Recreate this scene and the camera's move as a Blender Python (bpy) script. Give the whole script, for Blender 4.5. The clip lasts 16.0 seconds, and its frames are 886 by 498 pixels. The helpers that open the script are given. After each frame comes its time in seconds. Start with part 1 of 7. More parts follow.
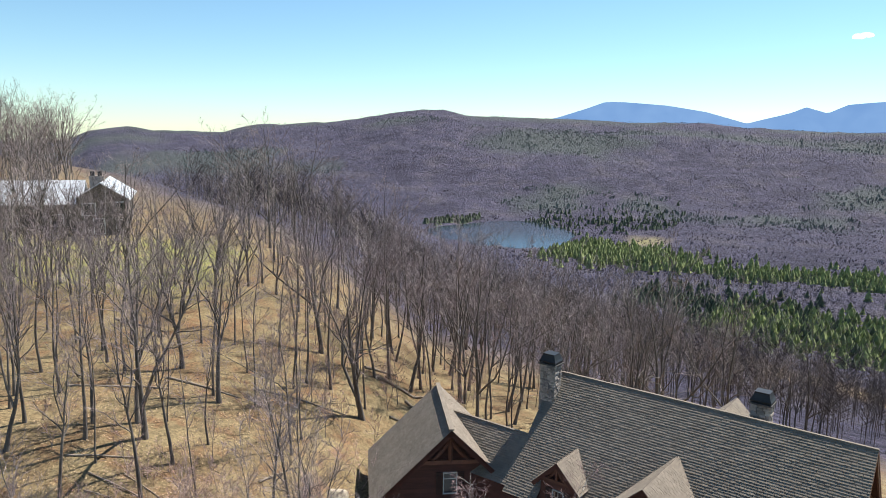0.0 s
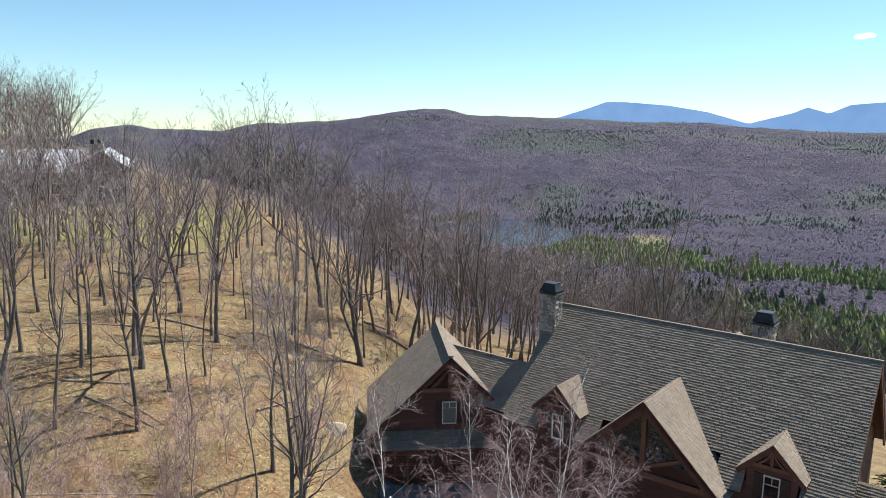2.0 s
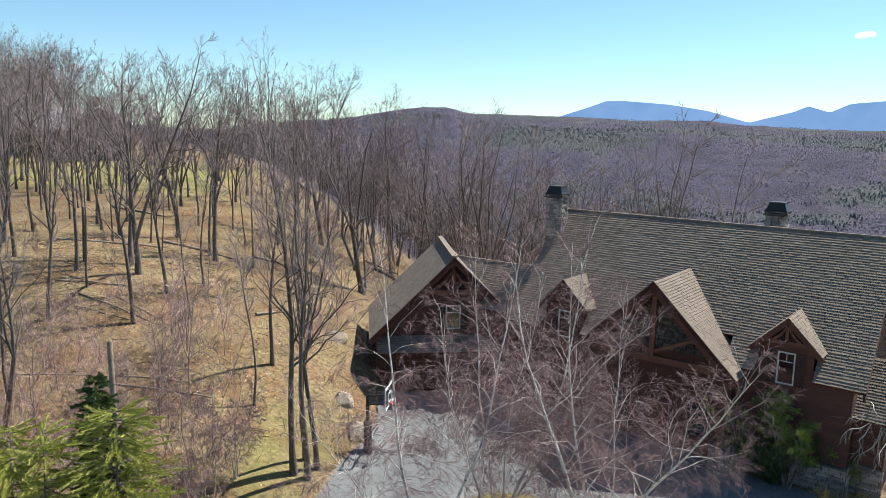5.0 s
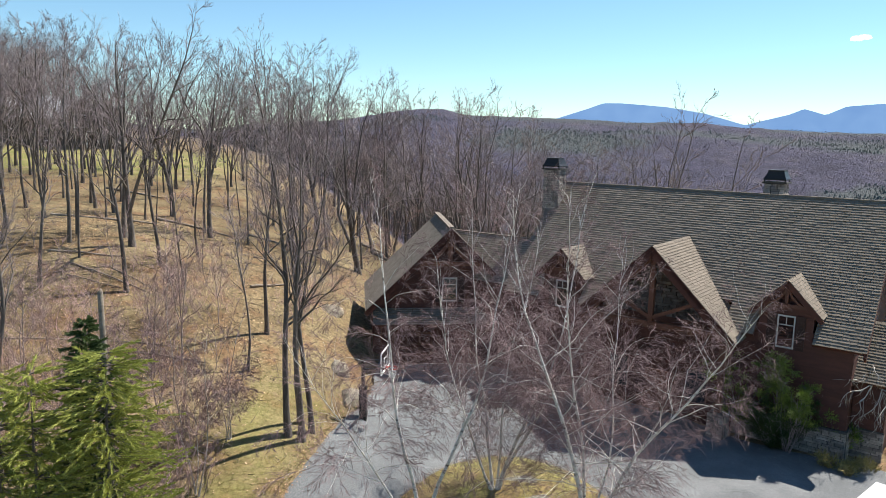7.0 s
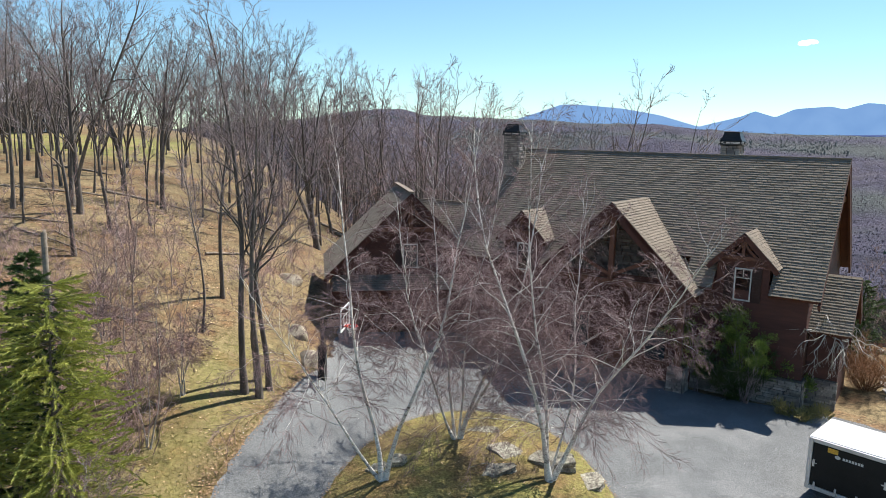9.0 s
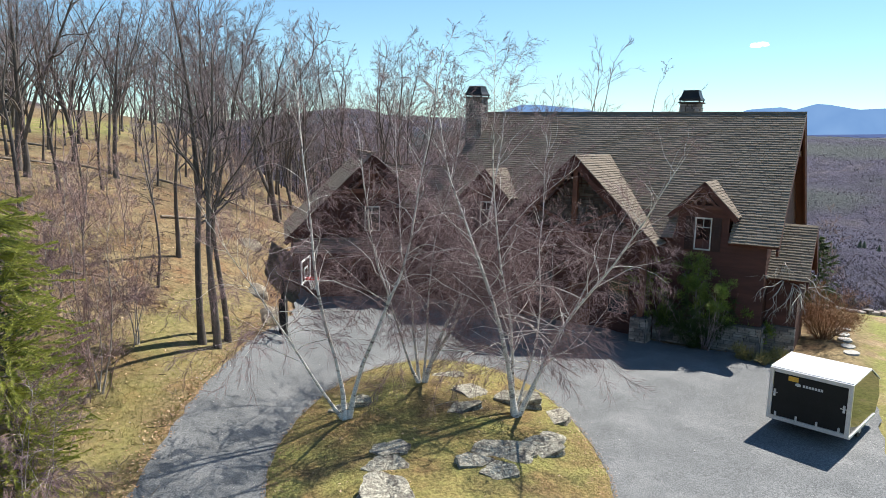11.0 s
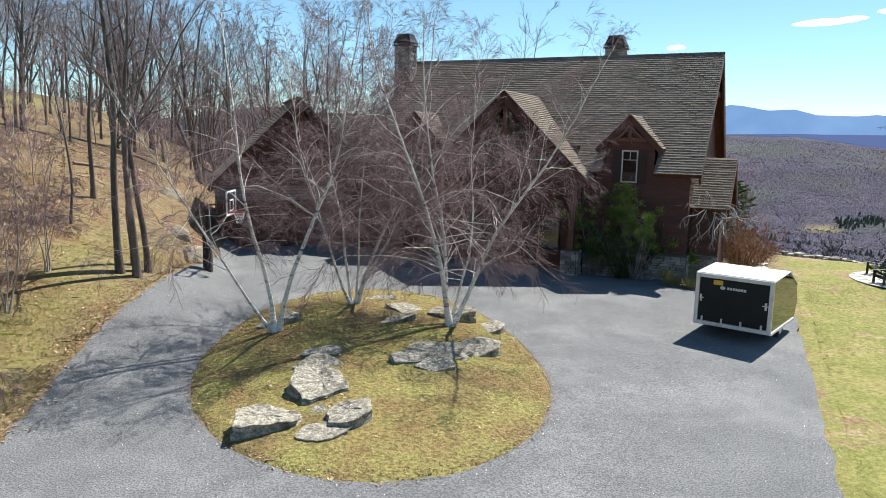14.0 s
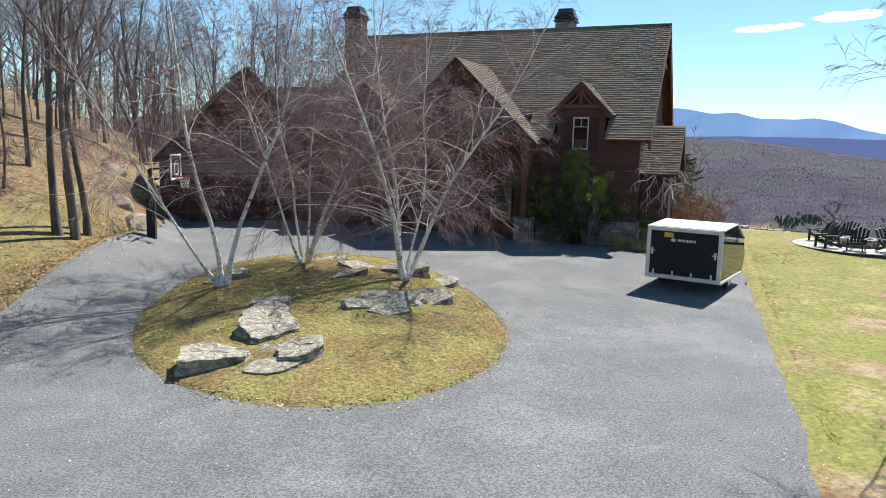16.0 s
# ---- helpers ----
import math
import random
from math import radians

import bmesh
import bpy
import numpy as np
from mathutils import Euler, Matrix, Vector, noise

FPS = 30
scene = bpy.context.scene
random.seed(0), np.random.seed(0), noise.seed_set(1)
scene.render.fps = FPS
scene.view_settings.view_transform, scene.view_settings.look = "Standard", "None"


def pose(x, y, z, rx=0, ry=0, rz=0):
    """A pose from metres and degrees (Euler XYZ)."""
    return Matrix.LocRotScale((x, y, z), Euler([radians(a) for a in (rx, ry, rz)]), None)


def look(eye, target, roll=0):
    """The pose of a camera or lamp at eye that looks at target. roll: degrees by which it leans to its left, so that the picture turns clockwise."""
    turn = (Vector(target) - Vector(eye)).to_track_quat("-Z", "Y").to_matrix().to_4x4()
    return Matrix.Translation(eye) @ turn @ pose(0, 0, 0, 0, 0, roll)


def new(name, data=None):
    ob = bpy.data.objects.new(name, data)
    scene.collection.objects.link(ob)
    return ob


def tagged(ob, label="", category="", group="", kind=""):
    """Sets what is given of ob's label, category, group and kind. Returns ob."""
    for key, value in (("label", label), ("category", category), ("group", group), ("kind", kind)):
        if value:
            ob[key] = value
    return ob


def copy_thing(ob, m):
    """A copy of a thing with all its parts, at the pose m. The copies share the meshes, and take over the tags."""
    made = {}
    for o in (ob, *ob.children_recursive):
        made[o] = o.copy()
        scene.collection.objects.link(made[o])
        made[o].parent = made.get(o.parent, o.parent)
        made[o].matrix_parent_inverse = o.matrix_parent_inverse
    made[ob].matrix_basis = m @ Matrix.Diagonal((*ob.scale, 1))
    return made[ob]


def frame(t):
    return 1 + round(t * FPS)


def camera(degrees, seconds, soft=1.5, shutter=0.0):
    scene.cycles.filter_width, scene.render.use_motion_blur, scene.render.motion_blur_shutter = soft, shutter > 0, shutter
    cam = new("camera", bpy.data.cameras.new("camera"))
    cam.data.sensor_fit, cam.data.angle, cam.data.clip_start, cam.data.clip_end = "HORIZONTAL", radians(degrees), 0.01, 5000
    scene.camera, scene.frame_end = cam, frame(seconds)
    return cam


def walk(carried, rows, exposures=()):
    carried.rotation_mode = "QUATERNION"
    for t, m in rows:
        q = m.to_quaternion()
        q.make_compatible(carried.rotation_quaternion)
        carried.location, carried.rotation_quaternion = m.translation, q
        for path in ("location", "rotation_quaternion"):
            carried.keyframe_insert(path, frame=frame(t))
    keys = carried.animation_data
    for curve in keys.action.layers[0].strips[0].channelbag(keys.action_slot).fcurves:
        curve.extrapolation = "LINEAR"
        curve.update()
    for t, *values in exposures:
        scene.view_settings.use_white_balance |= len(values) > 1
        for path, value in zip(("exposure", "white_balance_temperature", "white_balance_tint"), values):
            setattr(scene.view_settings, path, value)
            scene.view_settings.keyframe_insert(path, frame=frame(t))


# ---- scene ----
cam = camera(64.1, 16.0, soft=0.8)
PATH = [
    (0, (-0.122, 0.299, 24.856), (-0.117, 2.273, 24.534), 0.9),
    (0.5, (-0.122, 0.136, 23.83), (-0.117, 2.11, 23.51), 1.0),
    (1, (-0.117, 0.04, 22.759), (-0.112, 2.014, 22.439), 1.0),
    (1.5, (-0.044, 0.002, 21.662), (-0.04, 1.976, 21.343), 1.0),
    (2, (0.03, -0.03, 20.613), (0.032, 1.944, 20.292), 1.0),
    (2.5, (0.005, -0.08, 19.606), (0.008, 1.894, 19.285), 1.0),
    (3, (-0.02, -0.056, 18.548), (-0.017, 1.918, 18.228), 1.0),
    (3.5, (-0.06, -0.03, 17.497), (-0.058, 1.944, 17.176), 1.0),
    (4, (-0.055, 0.024, 16.468), (-0.054, 1.998, 16.146), 1.0),
    (4.5, (-0.055, 0.004, 15.596), (-0.054, 1.978, 15.274), 1.0),
    (7, (-0.009, 0.072, 13.167), (0.001, 2.046, 12.852), 1.1),
    (7.5, (-0.003, 0.106, 12.752), (0.026, 2.08, 12.436), 1.2),
    (8, (0.048, 0.127, 12.255), (0.096, 2.101, 11.941), 1.2),
    (8.5, (0.056, 0.146, 11.735), (0.14, 2.12, 11.423), 1.3),
    (9, (0.021, 0.151, 11.196), (0.143, 2.123, 10.885), 1.3),
    (11.5, (0.027, 0.181, 8.591), (0.279, 2.141, 8.283), 1.3),
    (12, (0.021, 0.143, 8.12), (0.3, 2.099, 7.812), 1.3),
    (12.5, (0.011, 0.137, 7.62), (0.326, 2.088, 7.313), 1.3),
    (13, (0.007, 0.134, 7.144), (0.356, 2.079, 6.837), 1.3),
    (13.5, (0.009, 0.104, 6.681), (0.394, 2.042, 6.376), 1.3),
    (14, (0.016, 0.103, 6.218), (0.439, 2.034, 5.914), 1.3),
    (14.5, (0.049, 0.096, 5.772), (0.513, 2.018, 5.468), 1.3),
    (15, (0.083, 0.123, 5.327), (0.584, 2.036, 5.026), 1.3),
    (15.5, (0.068, 0.146, 4.983), (0.598, 2.052, 4.685), 1.3),
    (16, (0.059, 0.16, 4.652), (0.611, 2.06, 4.358), 1.3),
]
walk(cam, [(t, look(eye, target, roll)) for t, eye, target, roll in PATH])

# ---- daylight ----
SUN_DIR = Vector((0.80, 0.60, 1.33)).normalized()
world = bpy.data.worlds.new("sky")
scene.world = world
world.use_nodes = True
wn = world.node_tree
sky = wn.nodes.new("ShaderNodeTexSky")
sky.sky_type, sky.sun_disc = "NISHITA", False
sky.sun_elevation = math.asin(SUN_DIR.z)
sky.sun_rotation = math.atan2(SUN_DIR.x, SUN_DIR.y)
sky.altitude, sky.air_density, sky.dust_density, sky.ozone_density = 600, 1.0, 0.0, 3.0
gain = wn.nodes.new("ShaderNodeMix")
gain.data_type, gain.blend_type = "RGBA", "MULTIPLY"
gain.inputs[0].default_value, gain.inputs[7].default_value = 1.0, (0.86, 1.03, 1.03, 1)
wn.links.new(sky.outputs[0], gain.inputs[6])
wn.links.new(gain.outputs[2], wn.nodes["Background"].inputs[0])
wn.nodes["Background"].inputs[1].default_value = 0.115
sun = new("sun", bpy.data.lights.new("sun", "SUN"))
sun.data.energy, sun.data.angle, sun.data.color = 7.0, radians(0.53), (1.0, 0.95, 0.88)
sun.matrix_world = look(SUN_DIR * 100, (0, 0, 0))
scene.view_settings.exposure = 0.36


# ---- helpers ----
def ss(lo, hi, v):
    k = np.clip((np.asarray(v, float) - lo) / (hi - lo), 0, 1)
    return k * k * (3 - 2 * k)


class Geo:
    """Gathers vertices and faces for one mesh."""

    def __init__(self):
        self.v, self.f, self.n = [], [], 0

    def add(self, verts, faces):
        self.v.extend(verts)
        self.f.extend([tuple(i + self.n for i in f) for f in faces])
        self.n += len(verts)

    def box(self, lo, hi, m=None):
        (x0, y0, z0), (x1, y1, z1) = lo, hi
        vs = [(x0, y0, z0), (x1, y0, z0), (x1, y1, z0), (x0, y1, z0), (x0, y0, z1), (x1, y0, z1), (x1, y1, z1), (x0, y1, z1)]
        if m:
            vs = [tuple(m @ Vector(p)) for p in vs]
        self.add(vs, [(3, 2, 1, 0), (4, 5, 6, 7), (0, 1, 5, 4), (1, 2, 6, 5), (2, 3, 7, 6), (3, 0, 4, 7)])

    def beam(self, a, b, w, h, up=(0, 0, 1)):
        """A squared timber from a to b."""
        a, b, up = Vector(a), Vector(b), Vector(up)
        d = (b - a).normalized()
        side = d.cross(up).normalized() * (w / 2)
        top = side.cross(d).normalized() * (h / 2)
        vs = [tuple(p + s * side + t * top) for p in (a, b) for s, t in ((-1, -1), (1, -1), (1, 1), (-1, 1))]
        self.add(vs, [(0, 1, 2, 3), (7, 6, 5, 4), (0, 4, 5, 1), (1, 5, 6, 2), (2, 6, 7, 3), (3, 7, 4, 0)])

    def prism(self, pts, off):
        """A polygon pushed along off."""
        n, off = len(pts), Vector(off)
        vs = [tuple(Vector(p)) for p in pts] + [tuple(Vector(p) + off) for p in pts]
        self.add(vs, [tuple(range(n))[::-1], tuple(range(n, 2 * n))] + [(i, (i + 1) % n, n + (i + 1) % n, n + i) for i in range(n)])

    def tube(self, path, radii, sides):
        """A tapered round limb along a path; the end closes to a point."""
        path = np.asarray(path, float)
        t = np.gradient(path, axis=0)
        t /= np.linalg.norm(t, axis=1)[:, None] + 1e-9
        ref = np.array([1.0, 0.13, 0.07]) if abs(t[0, 0]) < 0.8 else np.array([0.1, 1.0, 0.05])
        u = np.cross(t, ref)
        u /= np.linalg.norm(u, axis=1)[:, None] + 1e-9
        w = np.cross(t, u)
        ang = np.arange(sides) * 2 * np.pi / sides
        rings = path[:-1, None] + np.asarray(radii)[:-1, None, None] * (np.cos(ang)[None, :, None] * u[:-1, None] + np.sin(ang)[None, :, None] * w[:-1, None])
        k = len(path) - 1
        verts = [tuple(p) for p in rings.reshape(-1, 3)] + [tuple(path[-1])]
        faces = [(i * sides + j, i * sides + (j + 1) % sides, (i + 1) * sides + (j + 1) % sides, (i + 1) * sides + j) for i in range(k - 1) for j in range(sides)]
        faces += [((k - 1) * sides + j, (k - 1) * sides + (j + 1) % sides, k * sides) for j in range(sides)]
        self.add(verts, faces)

    def spike(self, a, b, r):
        """A fine twig from a to b."""
        a, b = np.asarray(a, float), np.asarray(b, float)
        d = b - a
        u = np.array([-d[1], d[0], 0.0]) if abs(d[0]) + abs(d[1]) > 1e-6 else np.array([1.0, 0, 0])
        u *= r / (np.linalg.norm(u) + 1e-9)
        w = np.cross(d, u)
        w *= r / (np.linalg.norm(w) + 1e-9)
        self.add([tuple(a + u), tuple(a - 0.5 * u + 0.87 * w), tuple(a - 0.5 * u - 0.87 * w), tuple(b)], [(0, 1, 3), (1, 2, 3), (2, 0, 3)])

    def sliver(self, a, b, r):
        """A far twig, two edges wide."""
        a, b = np.asarray(a, float), np.asarray(b, float)
        d = b - a
        u = np.cross(d, (0.31, -0.87, 0.38))
        u *= r / (np.linalg.norm(u) + 1e-9)
        self.add([tuple(a + u), tuple(a - u), tuple(b)], [(0, 1, 2)])

    def mesh(self, name, material, smooth=False):
        me = bpy.data.meshes.new(name)
        me.from_pydata(self.v, [], self.f)
        if smooth:
            me.polygons.foreach_set("use_smooth", [True] * len(me.polygons))
        for m in material if isinstance(material, (list, tuple)) else [material]:
            me.materials.append(m)
        return me


def part(name, geo, material, parent=None, label="", smooth=False):
    me = geo if isinstance(geo, bpy.types.Mesh) else geo.mesh(name, material, smooth)
    ob = new(name, me)
    if parent:
        ob.parent = parent
    return tagged(ob, label)


def thing(name, label, category, group="", kind="", m=None):
    ob = new(name)
    ob.empty_display_size = 0.2
    if m is not None:
        ob.matrix_world = m
    return tagged(ob, label, category, group, kind)


def soften(me, width, segments=1):
    """Rounds the edges of a mesh."""
    bm = bmesh.new()
    bm.from_mesh(me)
    bmesh.ops.recalc_face_normals(bm, faces=bm.faces)
    bmesh.ops.bevel(bm, geom=bm.edges[:], offset=width, segments=segments, affect="EDGES", clamp_overlap=True)
    bm.to_mesh(me)
    bm.free()
    return me


# ---- materials ----
def surf(name, a, b, scale=4.0, rough=0.8, bump=0.3, fine=60.0, c=None, metal=0.0, vary=0.0, stretch=(1, 1, 1), spec=0.4, dist=0.01, cover=0.5, grain=0.25, thin=0.0):
    """Colour a to b by large noise, darker and lighter grain by fine noise, stains of colour c, relief from both."""
    m = bpy.data.materials.new(name)
    m.use_nodes = True
    t = m.node_tree
    n, link = t.nodes, t.links.new
    p = n["Principled BSDF"]
    co = n.new("ShaderNodeTexCoord")
    mp = n.new("ShaderNodeMapping")
    mp.inputs["Scale"].default_value = stretch
    link(co.outputs["Object"], mp.inputs[0])

    def noise_tex(s, detail):
        q = n.new("ShaderNodeTexNoise")
        q.inputs["Scale"].default_value, q.inputs["Detail"].default_value, q.inputs["Roughness"].default_value = s, detail, 0.6
        link(mp.outputs[0], q.inputs[0])
        return q.outputs["Fac"]

    def ramp(src, lo, hi, c0=(0, 0, 0, 1), c1=(1, 1, 1, 1)):
        r = n.new("ShaderNodeValToRGB")
        r.color_ramp.elements[0].position, r.color_ramp.elements[1].position = lo, hi
        r.color_ramp.elements[0].color, r.color_ramp.elements[1].color = c0, c1
        link(src, r.inputs[0])
        return r.outputs[0]

    def mix(f, x, y, mode="MIX"):
        q = n.new("ShaderNodeMix")
        q.data_type, q.blend_type = "RGBA", mode
        for sock, val in ((q.inputs[0], f), (q.inputs[6], x), (q.inputs[7], y)):
            if isinstance(val, (int, float)):
                sock.default_value = val
            elif isinstance(val, tuple):
                sock.default_value = (*val[:3], 1)
            else:
                link(val, sock)
        return q.outputs[2]

    big, small = noise_tex(scale, 4), noise_tex(fine, 6)
    col = mix(ramp(big, 0.35, 0.65), a, b)
    if c:
        col = mix(ramp(noise_tex(scale * 0.37, 5), cover, cover + 0.12), col, c)
    col = mix(1.0, col, ramp(small, 0.5 - grain, 0.5 + grain, (0.62, 0.62, 0.62, 1), (1.25, 1.25, 1.25, 1)), "MULTIPLY")
    if vary:
        info = n.new("ShaderNodeObjectInfo")
        geo = n.new("ShaderNodeNewGeometry")
        add = n.new("ShaderNodeMath")
        add.operation = "ADD"
        link(info.outputs["Random"], add.inputs[0])
        link(geo.outputs["Random Per Island"], add.inputs[1])
        frac = n.new("ShaderNodeMath")
        frac.operation = "FRACT"
        link(add.outputs[0], frac.inputs[0])
        col = mix(1.0, col, ramp(frac.outputs[0], 0, 1, (1 - vary, 1 - vary, 1 - vary, 1), (1 + vary, 1 + vary * 0.95, 1 + vary * 0.85, 1)), "MULTIPLY")
    link(col, p.inputs["Base Color"])
    p.inputs["Roughness"].default_value, p.inputs["Metallic"].default_value = rough, metal
    p.inputs["Specular IOR Level"].default_value = spec
    if bump:
        bp = n.new("ShaderNodeBump")
        bp.inputs["Strength"].default_value, bp.inputs["Distance"].default_value = bump, dist
        link(small, bp.inputs["Height"])
        link(bp.outputs[0], p.inputs["Normal"])
    if thin:
        tl, mx = n.new("ShaderNodeBsdfTranslucent"), n.new("ShaderNodeMixShader")
        link(col, tl.inputs["Color"])
        mx.inputs[0].default_value = thin
        link(p.outputs[0], mx.inputs[1])
        link(tl.outputs[0], mx.inputs[2])
        link(mx.outputs[0], n["Material Output"].inputs[0])
    return m


M_ASPHALT = surf("asphalt", (0.128, 0.134, 0.136), (0.162, 0.168, 0.170), 0.8, 0.9, 1.0, 24, c=(0.195, 0.2, 0.2), dist=0.012, cover=0.52, grain=0.07)
M_SHINGLE = surf("asphalt_shingle", (0.196, 0.166, 0.134), (0.238, 0.203, 0.164), 1.2, 0.95, 0.5, 60, vary=0.10, spec=0.12)
M_SIDING = surf("red_stained_siding", (0.078, 0.031, 0.024), (0.105, 0.041, 0.031), 1.1, 0.75, 0.3, 30, stretch=(1, 1, 6), vary=0.15)
M_TIMBER = surf("stained_timber", (0.115, 0.045, 0.028), (0.16, 0.063, 0.037), 1.5, 0.6, 0.25, 25, vary=0.15)
M_TRIM = surf("dark_red_trim", (0.075, 0.024, 0.017), (0.1, 0.032, 0.021), 2, 0.65, 0.2, 30)
M_SHUTTER = surf("shutter_paint", (0.036, 0.015, 0.012), (0.05, 0.02, 0.016), 2, 0.6, 0.2, 30)
M_STONE = surf("ledge_stone", (0.26, 0.23, 0.205), (0.38, 0.34, 0.305), 3, 0.85, 0.6, 25, c=(0.21, 0.18, 0.165), vary=0.35, dist=0.02)
# ledge stone darkened in its colour for the shade under the gable overhang
M_SHADESTONE = surf("shaded_ledge_stone", (0.12, 0.1, 0.087), (0.19, 0.16, 0.138), 3, 0.88, 0.6, 25, c=(0.085, 0.07, 0.062), vary=0.35, dist=0.02)
M_MORTAR = surf("stone_backing", (0.07, 0.065, 0.06), (0.1, 0.095, 0.09), 5, 0.95, 0.5, 40)
M_BLACKMETAL = surf("black_metal", (0.012, 0.012, 0.013), (0.02, 0.02, 0.021), 3, 0.42, 0.05, 40, metal=0.0, spec=0.35)
M_WHITE = surf("white_paint", (0.78, 0.78, 0.77), (0.85, 0.85, 0.84), 2, 0.45, 0.05, 30)
M_SASH = surf("grey_sash_paint", (0.50, 0.49, 0.46), (0.58, 0.57, 0.54), 2, 0.5, 0.05, 30)
M_GLASS = bpy.data.materials.new("window_glass")
M_GLASS.use_nodes = True
gp = M_GLASS.node_tree.nodes["Principled BSDF"]
gp.inputs["Base Color"].default_value = (0.03, 0.035, 0.04, 1)
gp.inputs["Roughness"].default_value, gp.inputs["Specular IOR Level"].default_value = 0.04, 0.9
M_BARK = surf("grey_bark", (0.10, 0.086, 0.074), (0.175, 0.153, 0.132), 3, 0.95, 0.8, 18, stretch=(1, 1, 0.25), vary=0.2, dist=0.03)
M_TWIG = surf("bare_twig", (0.228, 0.18, 0.18), (0.342, 0.282, 0.282), 2, 0.9, 0, 8, vary=0.3)
M_BIRCH = surf("birch_bark", (0.64, 0.60, 0.54), (0.82, 0.79, 0.73), 8, 0.75, 0.5, 14, c=(0.10, 0.08, 0.068), stretch=(1, 1, 2.5), cover=0.54, dist=0.01)
M_BIRCHTWIG = surf("birch_twig", (0.182, 0.113, 0.112), (0.292, 0.2, 0.198), 2, 0.85, 0, 8, vary=0.3)
M_ROCK = surf("lichen_rock", (0.19, 0.168, 0.135), (0.45, 0.43, 0.345), 8, 0.9, 1.0, 18, c=(0.115, 0.10, 0.082), vary=0.12, dist=0.03, cover=0.55, grain=0.12)


# ---- the lie of the land ----
HO, HU, HV = Vector((7.325, 41.699, 0)), Vector((0.782, -0.623, 0)).normalized(), Vector((-0.623, -0.782, 0)).normalized()
VALLEY = -135.0
SKYLINE = [(-180, 0.2), (-60, 0.0), (-33, -0.9), (-27.6, -0.8), (-26.2, -0.04), (-23.6, 0.24), (-22, 0.03), (-17.2, -0.06), (-15.1, 0.49), (-8.2, 0.92), (-3.8, 1.79), (-2.2, 1.94), (0.5, 1.99),
           (2, 1.53), (7.8, 1.38), (11.8, 1.3), (20.1, 1.13), (23.1, 0.83), (27.7, 0.55), (38.2, 0.5), (42, 0.03), (45.6, -0.46), (47.9, -0.78), (70, -0.5), (180, 0.2)]
FAR = 2600.0


def ground(x, y):
    x, y = np.asarray(x, float), np.asarray(y, float)
    r = np.hypot(x, y)
    near = -0.12 + 0.5 * ss(15, 29, y)
    d = np.maximum(0, -x - 2.5)
    hill = 8.0 * (1 - np.exp(-d / 10)) * ss(14, 42, y) + 0.06 * np.clip(y - 55, 0, 70) * ss(8, 30, -x) + 0.19 * np.clip(-x - 54, 0, 60) * ss(70, 110, y)
    a = (x - HO.x) * HU.x + (y - HO.y) * HU.y
    b = (x - HO.x) * HV.x + (y - HO.y) * HV.y
    beyond = -b - 11 - 0.28 * np.maximum(0, -a) + 0.12 * np.maximum(0, a - 18)
    fall = 0.30 * np.where(beyond > -6, (np.sqrt(np.maximum(beyond + 2, 0) ** 2 + 16) + beyond + 2) / 2 - 0.4, 0)
    fall = np.maximum(fall, 0)
    bearing = np.degrees(np.arctan2(x, y))
    fall = fall + 0.24 * np.clip(r - 168, 0, 800) * ss(-14, -22, bearing) * ss(-100, -80, bearing)
    rise_behind = 0.05 * np.clip(-y - 20, 0, 200)
    z = near + hill - fall + rise_behind
    z = VALLEY + np.log1p(np.exp(np.clip((z - VALLEY) / 14, -30, 30))) * 14
    az = np.degrees(np.arctan2(x, y))
    top = 24.8 + FAR * np.tan(np.radians(np.interp(az, [k[0] for k in SKYLINE], [k[1] for k in SKYLINE])))
    k = np.clip((r - 1400) / (FAR - 1400), 0, 1)
    k = 0.55 * k + 0.45 * ss(0, 1, k) + 0.035 * np.sin(k * 19 + az * 0.11) * k * (1 - k) * 4
    z = z + (top - VALLEY) * k * ss(1300, 1500, r)
    z = z - 0.12 * np.maximum(0, r - FAR)
    return z


LAKE = (98.0, 1175.0)


def gz(x, y):
    return float(ground(x, y))


def vnoise(x, y, s, seed=0):
    """Smooth value noise on arrays."""
    x, y = np.asarray(x, float) / s + seed * 17.3, np.asarray(y, float) / s - seed * 9.1
    xi, yi = np.floor(x), np.floor(y)
    fx, fy = x - xi, y - yi
    fx, fy = fx * fx * (3 - 2 * fx), fy * fy * (3 - 2 * fy)

    def h(i, j):
        v = np.sin(i * 127.1 + j * 311.7 + seed * 74.7) * 43758.5453
        return v - np.floor(v)

    return (h(xi, yi) * (1 - fx) + h(xi + 1, yi) * fx) * (1 - fy) + (h(xi, yi + 1) * (1 - fx) + h(xi + 1, yi + 1) * fx) * fy


def fbm(x, y, s, seed=0, n=4):
    return sum(vnoise(x, y, s / 2 ** i, seed + i) / 2 ** i for i in range(n)) / sum(1 / 2 ** i for i in range(n))


def relief(x, y):
    """The ground with its folds, far and near."""
    h, r = ground(x, y), np.hypot(x, y)
    h = h + (fbm(x, y, 260.0, 5) - 0.5) * 34 * ss(250, 900, r) * (1 - 0.75 * ss(1900, 2500, r))
    h = h + (fbm(x, y, 30.0, 8) - 0.5) * 12 * ss(400, 1200, r)
    d = np.hypot((x - LAKE[0]) / 98, (y - LAKE[1]) / 95)
    return np.where(d < 1.7, h + (VALLEY - 5 - h) * ss(1.7, 1.05, d), h)


